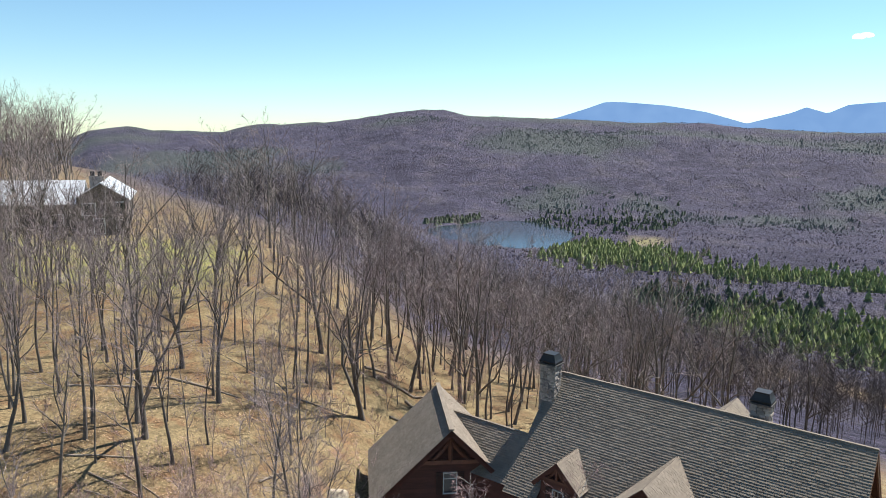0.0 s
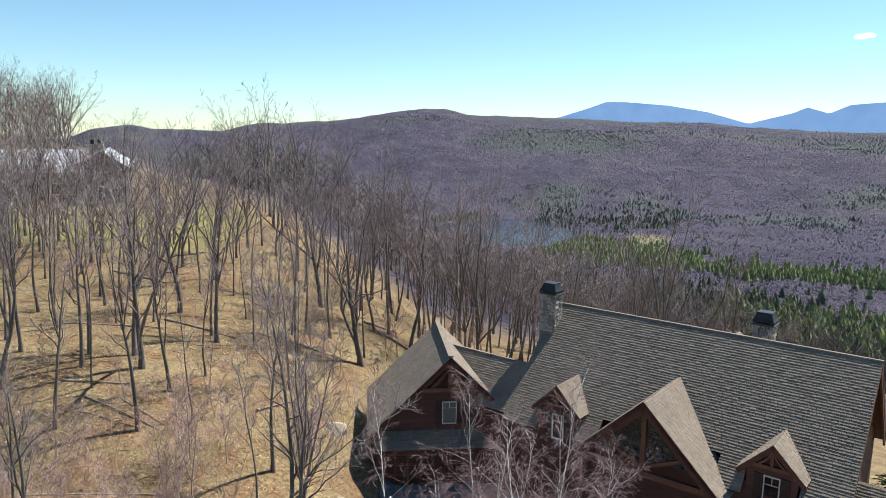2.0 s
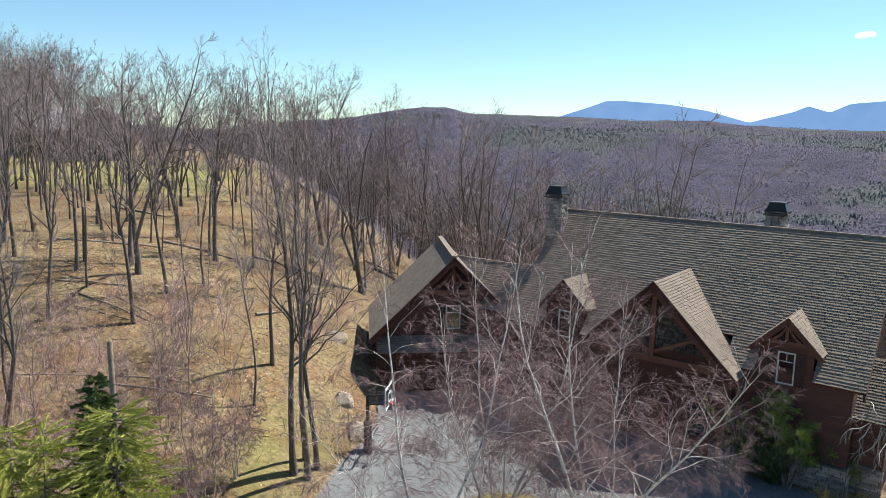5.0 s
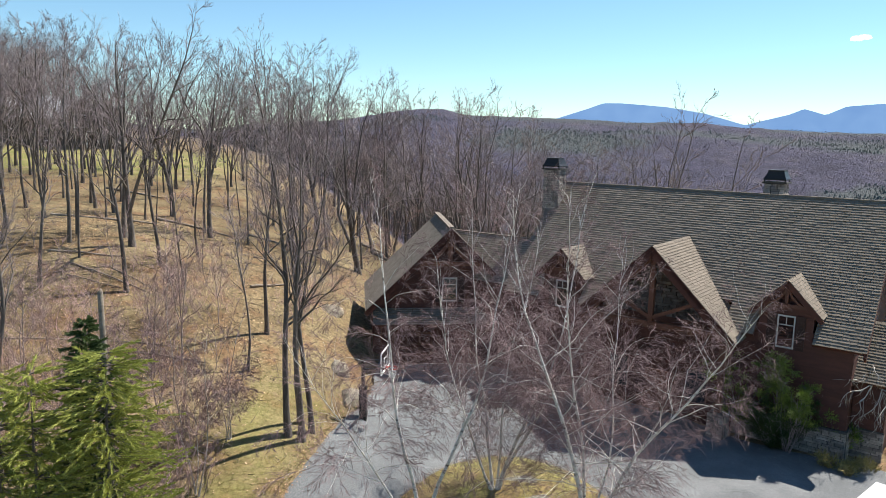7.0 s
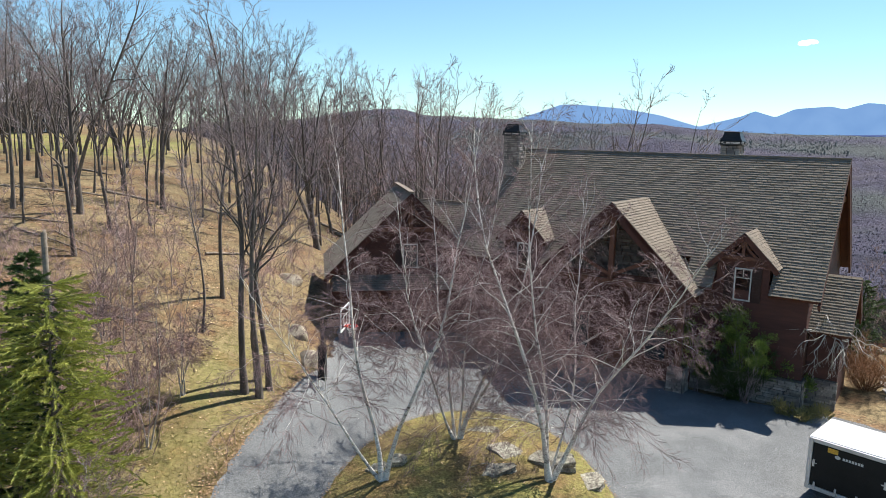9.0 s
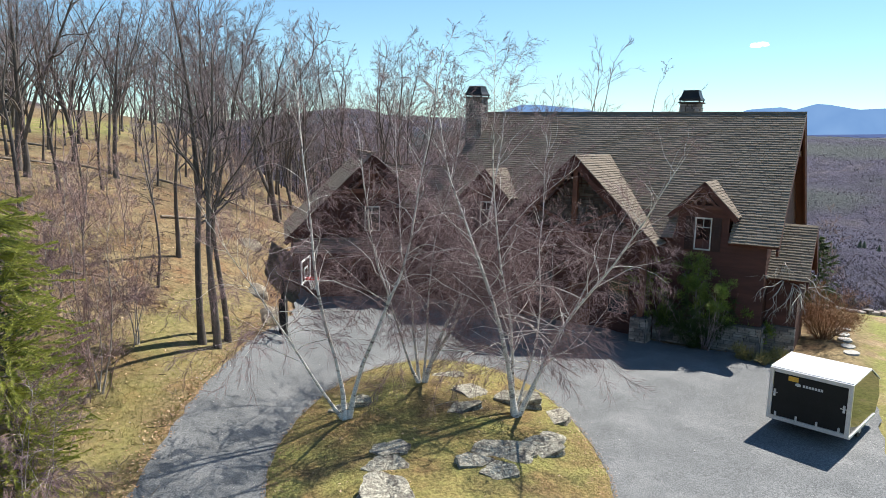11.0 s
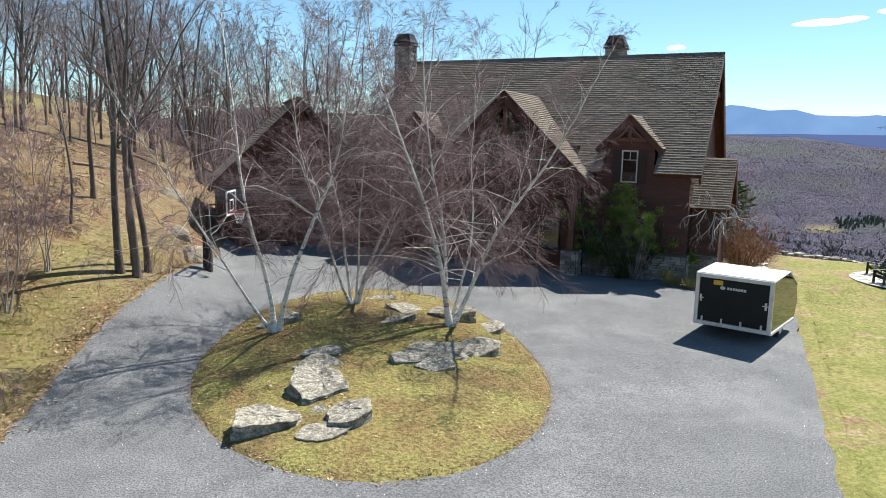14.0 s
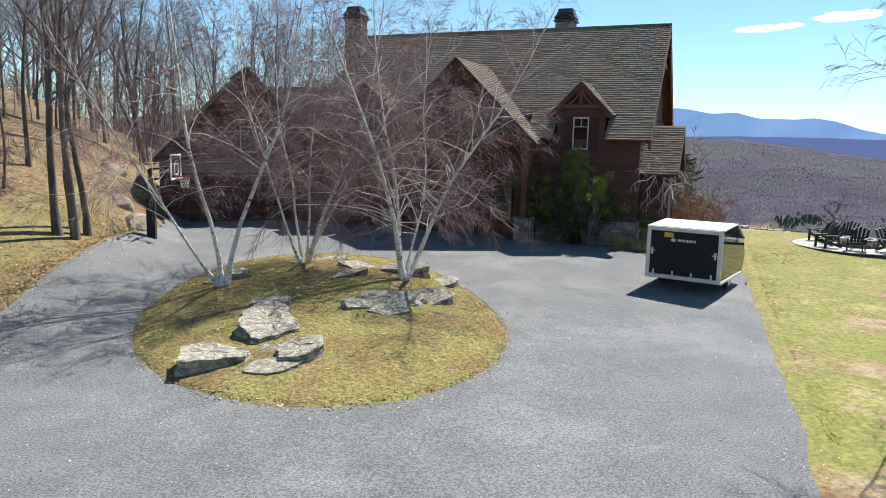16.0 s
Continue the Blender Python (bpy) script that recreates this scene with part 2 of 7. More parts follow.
# ---- ground sheet ----
def lawn_mask(x, y):
    """1 on mown or rough grass, 0 on leaf litter and under the woods."""
    right = ss(-1.0, 0.5, (x - 9.0) - (y - 9.3) * 0.72) * ss(-2, 6, 60 - y)
    edge = np.interp(y, [0, 14, 18, 21.4, 25, 28.6, 31], [-6.2, -5.9, -5.75, -5.55, -4.9, -4.2, -3.6]) - x
    verge = ss(-10.0, -6.2, x + 1.6 * (vnoise(x, y, 2.2, 14) - 0.5)) * ss(34, 28, y) * (x < 0) * (0.55 + 0.45 * ss(0.3, 0.6, vnoise(x, y, 1.4, 15))) * (0.25 + 0.75 * ss(0.2, 1.3, edge + 0.8 * (vnoise(x, y, 1.5, 9) - 0.5)))
    upper = 0.9 * ss(66, 74, y) * ss(-22, -28, x) * ss(98, 88, y)
    behind = ss(4, -4, y)
    return np.clip(np.maximum.reduce([right, 0.55 * verge, upper, behind]), 0, 1)


def land_material():
    m = bpy.data.materials.new("land")
    m.use_nodes = True
    t = m.node_tree
    n, link = t.nodes, t.links.new
    p = n["Principled BSDF"]
    co = n.new("ShaderNodeTexCoord")

    def nz(scale, detail=5, rough=0.6, kind="ShaderNodeTexNoise"):
        q = n.new(kind)
        q.inputs["Scale"].default_value = scale
        if kind == "ShaderNodeTexNoise":
            q.inputs["Detail"].default_value, q.inputs["Roughness"].default_value = detail, rough
        link(co.outputs["Object"], q.inputs["Vector"])
        return q.outputs[0]

    def ramp(src, stops):
        r = n.new("ShaderNodeValToRGB")
        while len(r.color_ramp.elements) < len(stops):
            r.color_ramp.elements.new(0.5)
        for e, (pos, c) in zip(r.color_ramp.elements, stops):
            e.position, e.color = pos, (*c, 1)
        link(src, r.inputs[0])
        return r.outputs[0]

    def mix(f, x, y, mode="MIX"):
        q = n.new("ShaderNodeMix")
        q.data_type, q.blend_type = "RGBA", mode
        for sock, val in ((q.inputs[0], f), (q.inputs[6], x), (q.inputs[7], y)):
            if isinstance(val, (int, float)):
                sock.default_value = val
            else:
                link(val, sock)
        return q.outputs[2]

    def attr(name):
        q = n.new("ShaderNodeAttribute")
        q.attribute_name = name
        return q.outputs["Fac"]

    grey = lambda v: (v, v, v)
    litter = ramp(nz(0.22), [(0.25, (0.115, 0.075, 0.04)), (0.42, (0.205, 0.145, 0.076)), (0.56, (0.265, 0.203, 0.108)), (0.68, (0.19, 0.141, 0.075)), (0.8, (0.255, 0.198, 0.112))])
    litter = mix(ramp(nz(0.5, 6, 0.7), [(0.5, grey(0.0)), (0.62, grey(0.75))]), litter, ramp(nz(2.0), [(0.35, (0.15, 0.075, 0.04)), (0.65, (0.22, 0.12, 0.062))]))
    litter = mix(1.0, litter, ramp(nz(5, 10, 0.8), [(0.38, grey(0.28)), (0.62, grey(1.32))]), "MULTIPLY")
    grass = ramp(nz(0.30), [(0.28, (0.24, 0.175, 0.078)), (0.40, (0.265, 0.238, 0.085)), (0.52, (0.205, 0.212, 0.058)), (0.62, (0.26, 0.243, 0.08)), (0.72, (0.36, 0.295, 0.16))])
    bare = ramp(nz(0.42, 7, 0.68), [(0.53, grey(0.0)), (0.62, grey(0.9))])
    grass = mix(bare, grass, ramp(nz(1.3), [(0.35, (0.23, 0.13, 0.075)), (0.65, (0.38, 0.29, 0.18))]))
    grass = mix(1.0, grass, ramp(nz(7, 10, 0.8), [(0.36, grey(0.5)), (0.64, grey(1.4))]), "MULTIPLY")
    # bare-canopy purple pushed further to blue, standing in for haze over distance
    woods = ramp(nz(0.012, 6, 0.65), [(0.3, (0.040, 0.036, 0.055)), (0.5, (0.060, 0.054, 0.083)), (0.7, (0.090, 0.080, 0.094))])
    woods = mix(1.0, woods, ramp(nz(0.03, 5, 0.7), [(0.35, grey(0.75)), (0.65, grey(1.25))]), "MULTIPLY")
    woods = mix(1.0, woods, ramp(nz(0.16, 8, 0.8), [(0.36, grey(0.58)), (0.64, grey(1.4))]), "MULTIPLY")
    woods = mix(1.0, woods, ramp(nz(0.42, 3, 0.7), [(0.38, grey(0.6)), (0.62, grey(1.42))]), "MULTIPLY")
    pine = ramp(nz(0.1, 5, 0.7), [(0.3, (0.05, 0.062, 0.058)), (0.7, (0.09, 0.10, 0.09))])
    col = mix(attr("grass"), litter, grass)
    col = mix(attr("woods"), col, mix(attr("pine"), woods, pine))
    link(col, p.inputs["Base Color"])
    p.inputs["Roughness"].default_value, p.inputs["Specular IOR Level"].default_value = 0.95, 0.2
    bp = n.new("ShaderNodeBump")
    bp.inputs["Strength"].default_value, bp.inputs["Distance"].default_value = 0.6, 0.05
    link(nz(9, 8, 0.7), bp.inputs["Height"])
    canopy = n.new("ShaderNodeBump")
    canopy.inputs["Distance"].default_value = 7.0
    link(attr("woods"), canopy.inputs["Strength"])
    link(nz(0.13, 6, 0.7), canopy.inputs["Height"])
    link(bp.outputs[0], canopy.inputs["Normal"])
    link(canopy.outputs[0], p.inputs["Normal"])
    return m


M_LAND = land_material()
CX, CY = 2.0, 24.0
rings = np.concatenate([np.arange(0.4, 62, 0.6), 62 * 1.045 ** np.arange(0, 101)])
rings = rings[rings < 4900]
SEG = 420
ang = np.arange(SEG) * 2 * np.pi / SEG
gx = (CX + rings[:, None] * np.sin(ang)[None]).ravel()
gy = (CY + rings[:, None] * np.cos(ang)[None]).ravel()
gh = relief(gx, gy)
gr = np.hypot(gx, gy)
lawn = lawn_mask(gx, gy)
paved = (gx > np.interp(gy, [-30, 14, 21.4, 25, 28.6, 31, 38], [-6.9, -6.3, -5.9, -5.3, -4.6, -4.0, -5.0])) & (gx < np.interp(gy, [-30, 2.5, 9.4, 18.3, 24.5], [3.5, 5.0, 9.8, 16, 20])) & (gy < 39) & (gy > -32)
gh -= 0.12 * paved * ss(9, 15, np.hypot(gx - 4, gy - 19))
gh += (fbm(gx, gy, 3.0, 3) - 0.5) * 0.25 * ~paved * (1 - 0.8 * lawn) * ss(9, 15, np.hypot(gx - 4, gy - 19)) * ss(200, 100, gr)
land = Geo()
land.v = [(CX, CY, gz(CX, CY))] + list(zip(gx.tolist(), gy.tolist(), gh.tolist()))
land.f = [(0, 1 + (j + 1) % SEG, 1 + j) for j in range(SEG)]
for i in range(len(rings) - 1):
    o = 1 + i * SEG
    land.f += [(o + j, o + (j + 1) % SEG, o + SEG + (j + 1) % SEG, o + SEG + j) for j in range(SEG)]
me = land.mesh("ground", M_LAND, True)
behind_b = -((gx - HO.x) * HV.x + (gy - HO.y) * HV.y)
along_a = (gx - HO.x) * HU.x + (gy - HO.y) * HU.y
open_band = ss(282, 300, behind_b) * ss(428, 400, behind_b) * ss(-110, -80, along_a) * ss(0.25, 0.42, fbm(gx, gy, 25.0, 31))
meadow = np.maximum(ss(1.0, 0.6, np.hypot((gx - 945) / 40, (gy - 1100) / 36)), 0.8 * ss(1.0, 0.5, np.hypot((gx - 308) / 75, (gy - 1085) / 40)) * ss(0.42, 0.56, fbm(gx, gy, 40.0, 12)))
lawn = np.maximum(lawn, meadow)
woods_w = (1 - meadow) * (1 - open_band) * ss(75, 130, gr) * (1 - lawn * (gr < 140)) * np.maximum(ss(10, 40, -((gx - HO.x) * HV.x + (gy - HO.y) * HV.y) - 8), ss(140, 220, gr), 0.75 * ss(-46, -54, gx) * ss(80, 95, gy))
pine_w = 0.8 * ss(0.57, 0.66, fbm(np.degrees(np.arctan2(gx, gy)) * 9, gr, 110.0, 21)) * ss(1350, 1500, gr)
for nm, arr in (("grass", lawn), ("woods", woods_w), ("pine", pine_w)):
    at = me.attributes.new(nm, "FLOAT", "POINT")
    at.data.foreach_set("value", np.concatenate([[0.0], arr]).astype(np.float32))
tagged(new("ground", me), "wooded hilltop with leaf litter and grass falling to a broad valley", "ground", kind="structure")

# lake
M_WATER = surf("lake_water", (0.035, 0.05, 0.075), (0.045, 0.06, 0.085), 0.01, 0.12, 0.15, 0.3, spec=0.7)
lake = Geo()
la = np.arange(64) * 2 * np.pi / 64
lr = 1.12 + 0.16 * np.sin(la * 2 + 1) + 0.1 * np.sin(la * 3 + 0.4) + 0.07 * np.sin(la * 5)
lake.prism([(LAKE[0] + 130 * q * math.sin(t), LAKE[1] + 126 * q * math.cos(t), VALLEY - 4.0) for t, q in zip(la, lr)][::-1], (0, 0, 0.5))
tagged(part("water", lake, M_WATER), "blue grey lake in the valley woods", "lake", kind="structure")

# blue mountains on the horizon; haze and cloud shadow are in the emission colour
MOUNT = [(-12, 0.3), (0, 0.6), (7.9, 1.12), (9.2, 1.44), (11.3, 2.12), (12.6, 2.6), (13.9, 2.61), (17.2, 2.36), (20.1, 1.88), (22.9, 1.07), (25.8, 1.85), (26.7, 2.25), (28.1, 1.82), (29.3, 2.39),
         (30.4, 2.5), (31.6, 2.59), (32.4, 2.38), (33.8, 2.82), (34.6, 2.75), (36.4, 2.42), (38.1, 2.51), (39.6, 2.1), (42.1, 2.04), (43.3, 2.13), (44.7, 1.9), (46.1, 1.41), (47.7, 1.05), (52, 1.6), (60, 0.9), (75, 0.6)]
M_BLUE = bpy.data.materials.new("haze_painted_mountain")
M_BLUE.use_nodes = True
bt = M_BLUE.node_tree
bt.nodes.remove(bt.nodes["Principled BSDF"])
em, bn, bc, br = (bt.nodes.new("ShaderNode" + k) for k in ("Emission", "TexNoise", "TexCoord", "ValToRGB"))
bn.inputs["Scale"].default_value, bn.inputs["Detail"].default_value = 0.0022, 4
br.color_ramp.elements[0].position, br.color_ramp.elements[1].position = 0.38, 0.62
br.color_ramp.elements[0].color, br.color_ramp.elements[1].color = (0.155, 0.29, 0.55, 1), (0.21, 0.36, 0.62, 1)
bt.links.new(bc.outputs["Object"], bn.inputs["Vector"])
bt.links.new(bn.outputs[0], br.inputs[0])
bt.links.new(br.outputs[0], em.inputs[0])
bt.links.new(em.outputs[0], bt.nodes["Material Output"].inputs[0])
mo = Geo()
maz = np.arange(-12, 75, 0.25)
mel = np.interp(maz, [k[0] for k in MOUNT], [k[1] for k in MOUNT]) + 0.03 * (fbm(maz, maz * 0, 1.2, 4) - 0.5)
for k, (dist, f) in enumerate(((4250, -1.0), (4420, 0.35), (4560, 0.8), (4640, 1.0), (4800, 0.6))):
    for q, e in zip(maz, mel):
        zz = 24.8 + 4640 * math.tan(radians(e))
        z0 = -160
        s = f if f > 0 else 0
        dd = dist + 60 * math.sin(q * 1.3 + k) * (0 < f < 1)
        mo.v.append((dd * math.sin(radians(q)), dd * math.cos(radians(q)), z0 + (zz - z0) * s))
L = len(maz)
mo.f = [(k * L + j, k * L + j + 1, (k + 1) * L + j + 1, (k + 1) * L + j) for k in range(4) for j in range(L - 1)]
tagged(part("backdrop", mo, M_BLUE, smooth=True), "mountain range on the horizon, painted in blue haze", "mountains", kind="structure")

# the nearer blue ridge before them, its haze put into a glowing colour
M_RIDGE = bpy.data.materials.new("haze_painted_ridge")
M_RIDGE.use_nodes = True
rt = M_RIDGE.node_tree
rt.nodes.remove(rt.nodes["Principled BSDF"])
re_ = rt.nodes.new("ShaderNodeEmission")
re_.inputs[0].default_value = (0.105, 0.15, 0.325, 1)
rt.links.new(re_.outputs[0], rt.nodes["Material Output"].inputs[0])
rg = Geo()
raz = np.arange(24, 75, 0.4)
for k, (dist, f) in enumerate(((3950, 0.0), (4080, 1.0), (4200, 0.3))):
    for q in raz:
        zz = 24.8 + 4080 * math.tan(radians(float(np.interp(q, [24, 33, 38, 44, 46, 60, 75], [0.2, 0.62, 0.74, 0.74, 0.66, 0.5, 0.4])) + 0.05 * float(fbm(q, 0.0, 2.0, 6) - 0.5)))
        rg.v.append((dist * math.sin(radians(q)), dist * math.cos(radians(q)), -160 + (zz + 160) * f))
L = len(raz)
rg.f = [(k * L + j, k * L + j + 1, (k + 1) * L + j + 1, (k + 1) * L + j) for k in range(2) for j in range(L - 1)]
tagged(part("backdrop", rg, M_RIDGE, smooth=True), "nearer ridge below the mountains, painted in dusky blue haze", "mountains", kind="structure")

# ---- driveway ----
ISLE = (2.3, 19.55)


def isle_r(t):
    return 1 / math.sqrt((math.sin(t - 0.08) / 4.8) ** 2 + (math.cos(t - 0.08) / 7.6) ** 2) * (1 + 0.02 * math.sin(3 * t + 1))


drive_left = [(-6.5, -30), (-6.2, 0), (-5.9, 14), (-5.75, 18), (-5.55, 21.4), (-4.9, 25), (-4.2, 28.6), (-3.4, 31.0), (-3.2, 34.0), (-3.2, 38.3)]
drive_right = [(3.0, -30), (4.5, 2.5), (7.5, 7.3), (9.2, 9.4), (12.2, 13.6), (15.5, 18.3), (18.0, 21.9), (19.6, 24.5), (17.3, 26.9), (15.1, 27.8), (13.2, 29.0), (11.5, 31.5), (7.5, 35.5), (5.0, 38.9)]


def smooth_line(pts, n):
    pts = np.array(pts, float)
    s = np.concatenate([[0], np.cumsum(np.hypot(*np.diff(pts, axis=0).T))])
    q = np.linspace(0, s[-1], n)
    out = np.stack([np.interp(q, s, pts[:, 0]), np.interp(q, s, pts[:, 1])], 1)
    for _ in range(3):
        out[1:-1] = (out[:-2] + 2 * out[1:-1] + out[2:]) / 4
    return out


dl, dr = smooth_line(drive_left, 160), smooth_line(drive_right, 160)
rag = np.random.default_rng(5)
dl[:, 0] += rag.normal(0, 0.05, 160)
dr[:, 0] += rag.normal(0, 0.06, 160)
ad = Geo()
COLS = 40
for p, q in zip(dl, dr):
    for k in np.linspace(0, 1, COLS):
        xx, yy = p + (q - p) * k
        ad.v.append((xx, yy, gz(xx, yy) + 0.03 + 0.02 * math.sin(k * math.pi)))
ad.f = [(i * COLS + j, i * COLS + j + 1, (i + 1) * COLS + j + 1, (i + 1) * COLS + j) for i in range(159) for j in range(COLS - 1)]
tagged(part("road", ad, M_ASPHALT, smooth=True), "weathered grey asphalt drive looping round a grass island", "driveway", kind="structure")

M_TURF = surf("island_turf", (0.22, 0.15, 0.066), (0.25, 0.238, 0.078), 0.7, 0.95, 1.0, 11, c=(0.135, 0.095, 0.05), dist=0.05, cover=0.52, grain=0.11, spec=0.2)
isle = Geo()
NR = 26
for i in range(NR + 1):
    k = i / NR
    for j in range(96):
        t = j * 2 * math.pi / 96
        rr = isle_r(t) * k
        if i == NR:
            rr += 0.07 * math.sin(17 * t) + 0.05 * math.sin(29 * t + 1)
        xx, yy = ISLE[0] + rr * math.sin(t), ISLE[1] + rr * math.cos(t)
        hh = 0.05 + 0.5 * (1 - k ** 2) * (0.75 + 0.5 * vnoise(xx, yy, 2.2, 4)) if i < NR else -0.05
        isle.v.append((xx, yy, gz(xx, yy) + hh))
isle.f = [(i * 96 + j, (i + 1) * 96 + j, (i + 1) * 96 + (j + 1) % 96, i * 96 + (j + 1) % 96) for i in range(NR) for j in range(96)]
tagged(part("ground_island", isle, M_TURF, smooth=True), "oval grass island with patchy dry turf", "lawn island", kind="structure")


def isle_z(x, y):
    t = math.atan2(x - ISLE[0], y - ISLE[1])
    k = math.hypot(x - ISLE[0], y - ISLE[1]) / isle_r(t)
    return gz(x, y) + (0.05 + 0.5 * (1 - k ** 2) * (0.75 + 0.5 * float(vnoise(x, y, 2.2, 4))) if k < 1 else 0.03)


# ---- the house ----
HROT = math.atan2(HU.y, HU.x)
house = thing("house", "red stained timber lodge with steep grey shingle roofs and stone chimneys", "house", m=Matrix.Translation((HO.x, HO.y, 0)) @ Matrix.Rotation(HROT, 4, "Z"))
GM = Matrix.Translation((-3.11, -6.83, 0)) @ Matrix.Rotation(radians(45), 4, "Z")
RNG = random.Random(11)
FLOOR = 0.3


def hp(a, b, z):
    """A point of the house: a along the main ridge, b towards the front, z up."""
    return Vector((a, -b, z))


def gpt(x, y, z):
    """A point of the garage wing: x to its right, y to its back."""
    return GM @ Vector((x, y, z))


def shingles(parent, e0, e1, r1, r0, course=0.15, tab=0.26, keep=300):
    """Courses of shingle tabs over the slope e0 e1 (eave) r1 r0 (ridge). The lowest are pieces of their own, the rest one mesh."""
    e0, e1, r0, r1 = Vector(e0), Vector(e1), Vector(r0), Vector(r1)
    up = ((r0 + r1) / 2 - (e0 + e1) / 2)
    along = (e1 - e0).normalized() if (e1 - e0).length > 0.01 else (r1 - r0).normalized()
    nrm = along.cross(up).normalized()
    if nrm.z < 0:
        nrm = -nrm
    n = max(2, round(up.length / course))
    rest, made = Geo(), 0
    for i in range(n):
        v0, v1 = i / n, min(1.0, (i + 1.15) / n)
        l0, q0, l1, q1 = e0.lerp(r0, v0), e1.lerp(r1, v0), e0.lerp(r0, v1), e1.lerp(r1, v1)
        width = (q0 - l0).length
        cuts, x = [0.0], RNG.uniform(0.3, 1.0) * tab
        while x < width - 0.1:
            cuts.append(x / width)
            x += tab * RNG.choice((0.7, 0.9, 1.0, 1.2, 1.4))
        cuts.append(1.0)
        for k in range(len(cuts) - 1):
            s0, s1 = cuts[k] + 0.006 / width, cuts[k + 1] - 0.006 / width
            th = RNG.choice((0.036, 0.041, 0.046))
            a0, a1, b0, b1 = l0.lerp(q0, s0), l0.lerp(q0, s1), l1.lerp(q1, s0), l1.lerp(q1, s1)
            drop = (e0 - r0).normalized() * RNG.uniform(0, 0.012)
            a0, a1 = a0 + drop, a1 + drop
            g = rest if made >= keep else Geo()
            lo = nrm * 0.004
            g.add([tuple(p) for p in (a0 + lo, a1 + lo, b1 + lo, b0 + lo, a0 + nrm * th, a1 + nrm * th, b1 + lo * 2, b0 + lo * 2)],
                  [(4, 5, 6, 7), (0, 1, 5, 4), (1, 2, 6, 5), (3, 0, 4, 7)])
            if made < keep:
                part("shingle", g, M_SHINGLE, parent)
            made += 1
    if rest.f:
        tagged(part("shingle_field", rest, M_SHINGLE, parent), kind="stuff")


def roof(name, e0, e1, r1, r0, thick=0.16, keep=300, label=""):
    """One roof slope: a board deck with its shingles."""
    pts = [Vector(p) for p in (e0, e1, r1, r0)]
    nrm = (pts[1] - pts[0]).cross(pts[3] - pts[0])
    if nrm.length < 1e-4:
        nrm = (pts[1] - pts[2]).cross(pts[3] - pts[2])
    nrm.normalize()
    if nrm.z < 0:
        nrm = -nrm
    g = Geo()
    g.prism(pts, -nrm * thick)
    ob = part(name, g, M_TRIM, house, label)
    LATER.append((ob, e0, e1, r1, r0, keep))
    return ob


LATER = []
RZ, LEFT, RIGHT = 10.65, -0.35, 16.72


def on(a, b):
    return hp(a, b, RZ - b)


# main roof
roof("roof", on(LEFT, 4.55), on(RIGHT, 4.55), on(RIGHT, 0), on(LEFT, 0), keep=260, label="weathered grey architectural shingle slope")
roof("roof", hp(RIGHT, -5.65, 5.0), hp(LEFT, -5.65, 5.0), on(LEFT, 0), on(RIGHT, 0), keep=0)
for a0, a1 in ((LEFT, 1.75), (4.05, 5.2), (11.2, 12.45), (14.75, RIGHT)):
    roof("roof", on(a0, 5.65), on(a1, 5.65), on(a1, 4.55), on(a0, 4.55), keep=60)
# low link roof
roof("roof", on(-6.6, 5.4), on(LEFT, 5.4), on(LEFT, 3.1), on(-6.6, 3.1), keep=80)
roof("roof", hp(LEFT, -2.2, 2.25), hp(-6.6, -2.2, 2.25), on(-6.6, 3.1), on(LEFT, 3.1), keep=0)
ridge = Geo()
ridge.beam(on(LEFT, 0) + Vector((0, 0, 0.0)), on(RIGHT, 0) + Vector((0, 0, 0.0)), 0.16, 0.06)
part("ridge_cap", ridge, M_SHINGLE, house)
ridge = Geo()
ridge.beam(on(-6.6, 3.1) + Vector((0, 0, 0.0)), on(LEFT, 3.1) + Vector((0, 0, 0.0)), 0.16, 0.06)
part("ridge_cap", ridge, M_SHINGLE, house)


def wall(name, pts, off, material=M_SIDING, label=""):
    g = Geo()
    g.prism(pts, off)
    return part(name, g, material, house, label)


def boards(parent, p0, p1, z0, z1, out, step=0.22, top=None, material=None):
    """Lap boards from p0 to p1; top(s) limits their height where the wall ends in a gable."""
    z, p0, p1 = z0, Vector(p0), Vector(p1)
    run = p1 - p0
    out = Vector(out)
    while z < z1 - 0.05:
        lo, hi = 0.0, 1.0
        if top:
            lo, hi = top(z + step * 0.5)
        if hi - lo > 0.02:
            g = Geo()
            a, b = p0 + run * lo, p0 + run * hi
            g.prism([a + Vector((0, 0, z)), a + Vector((0, 0, z)) + out * 0.035, a + Vector((0, 0, min(z + step, z1))) + out * 0.012, a + Vector((0, 0, min(z + step, z1)))], b - a)
            part("board", g, material or M_SIDING, parent)
        z += step


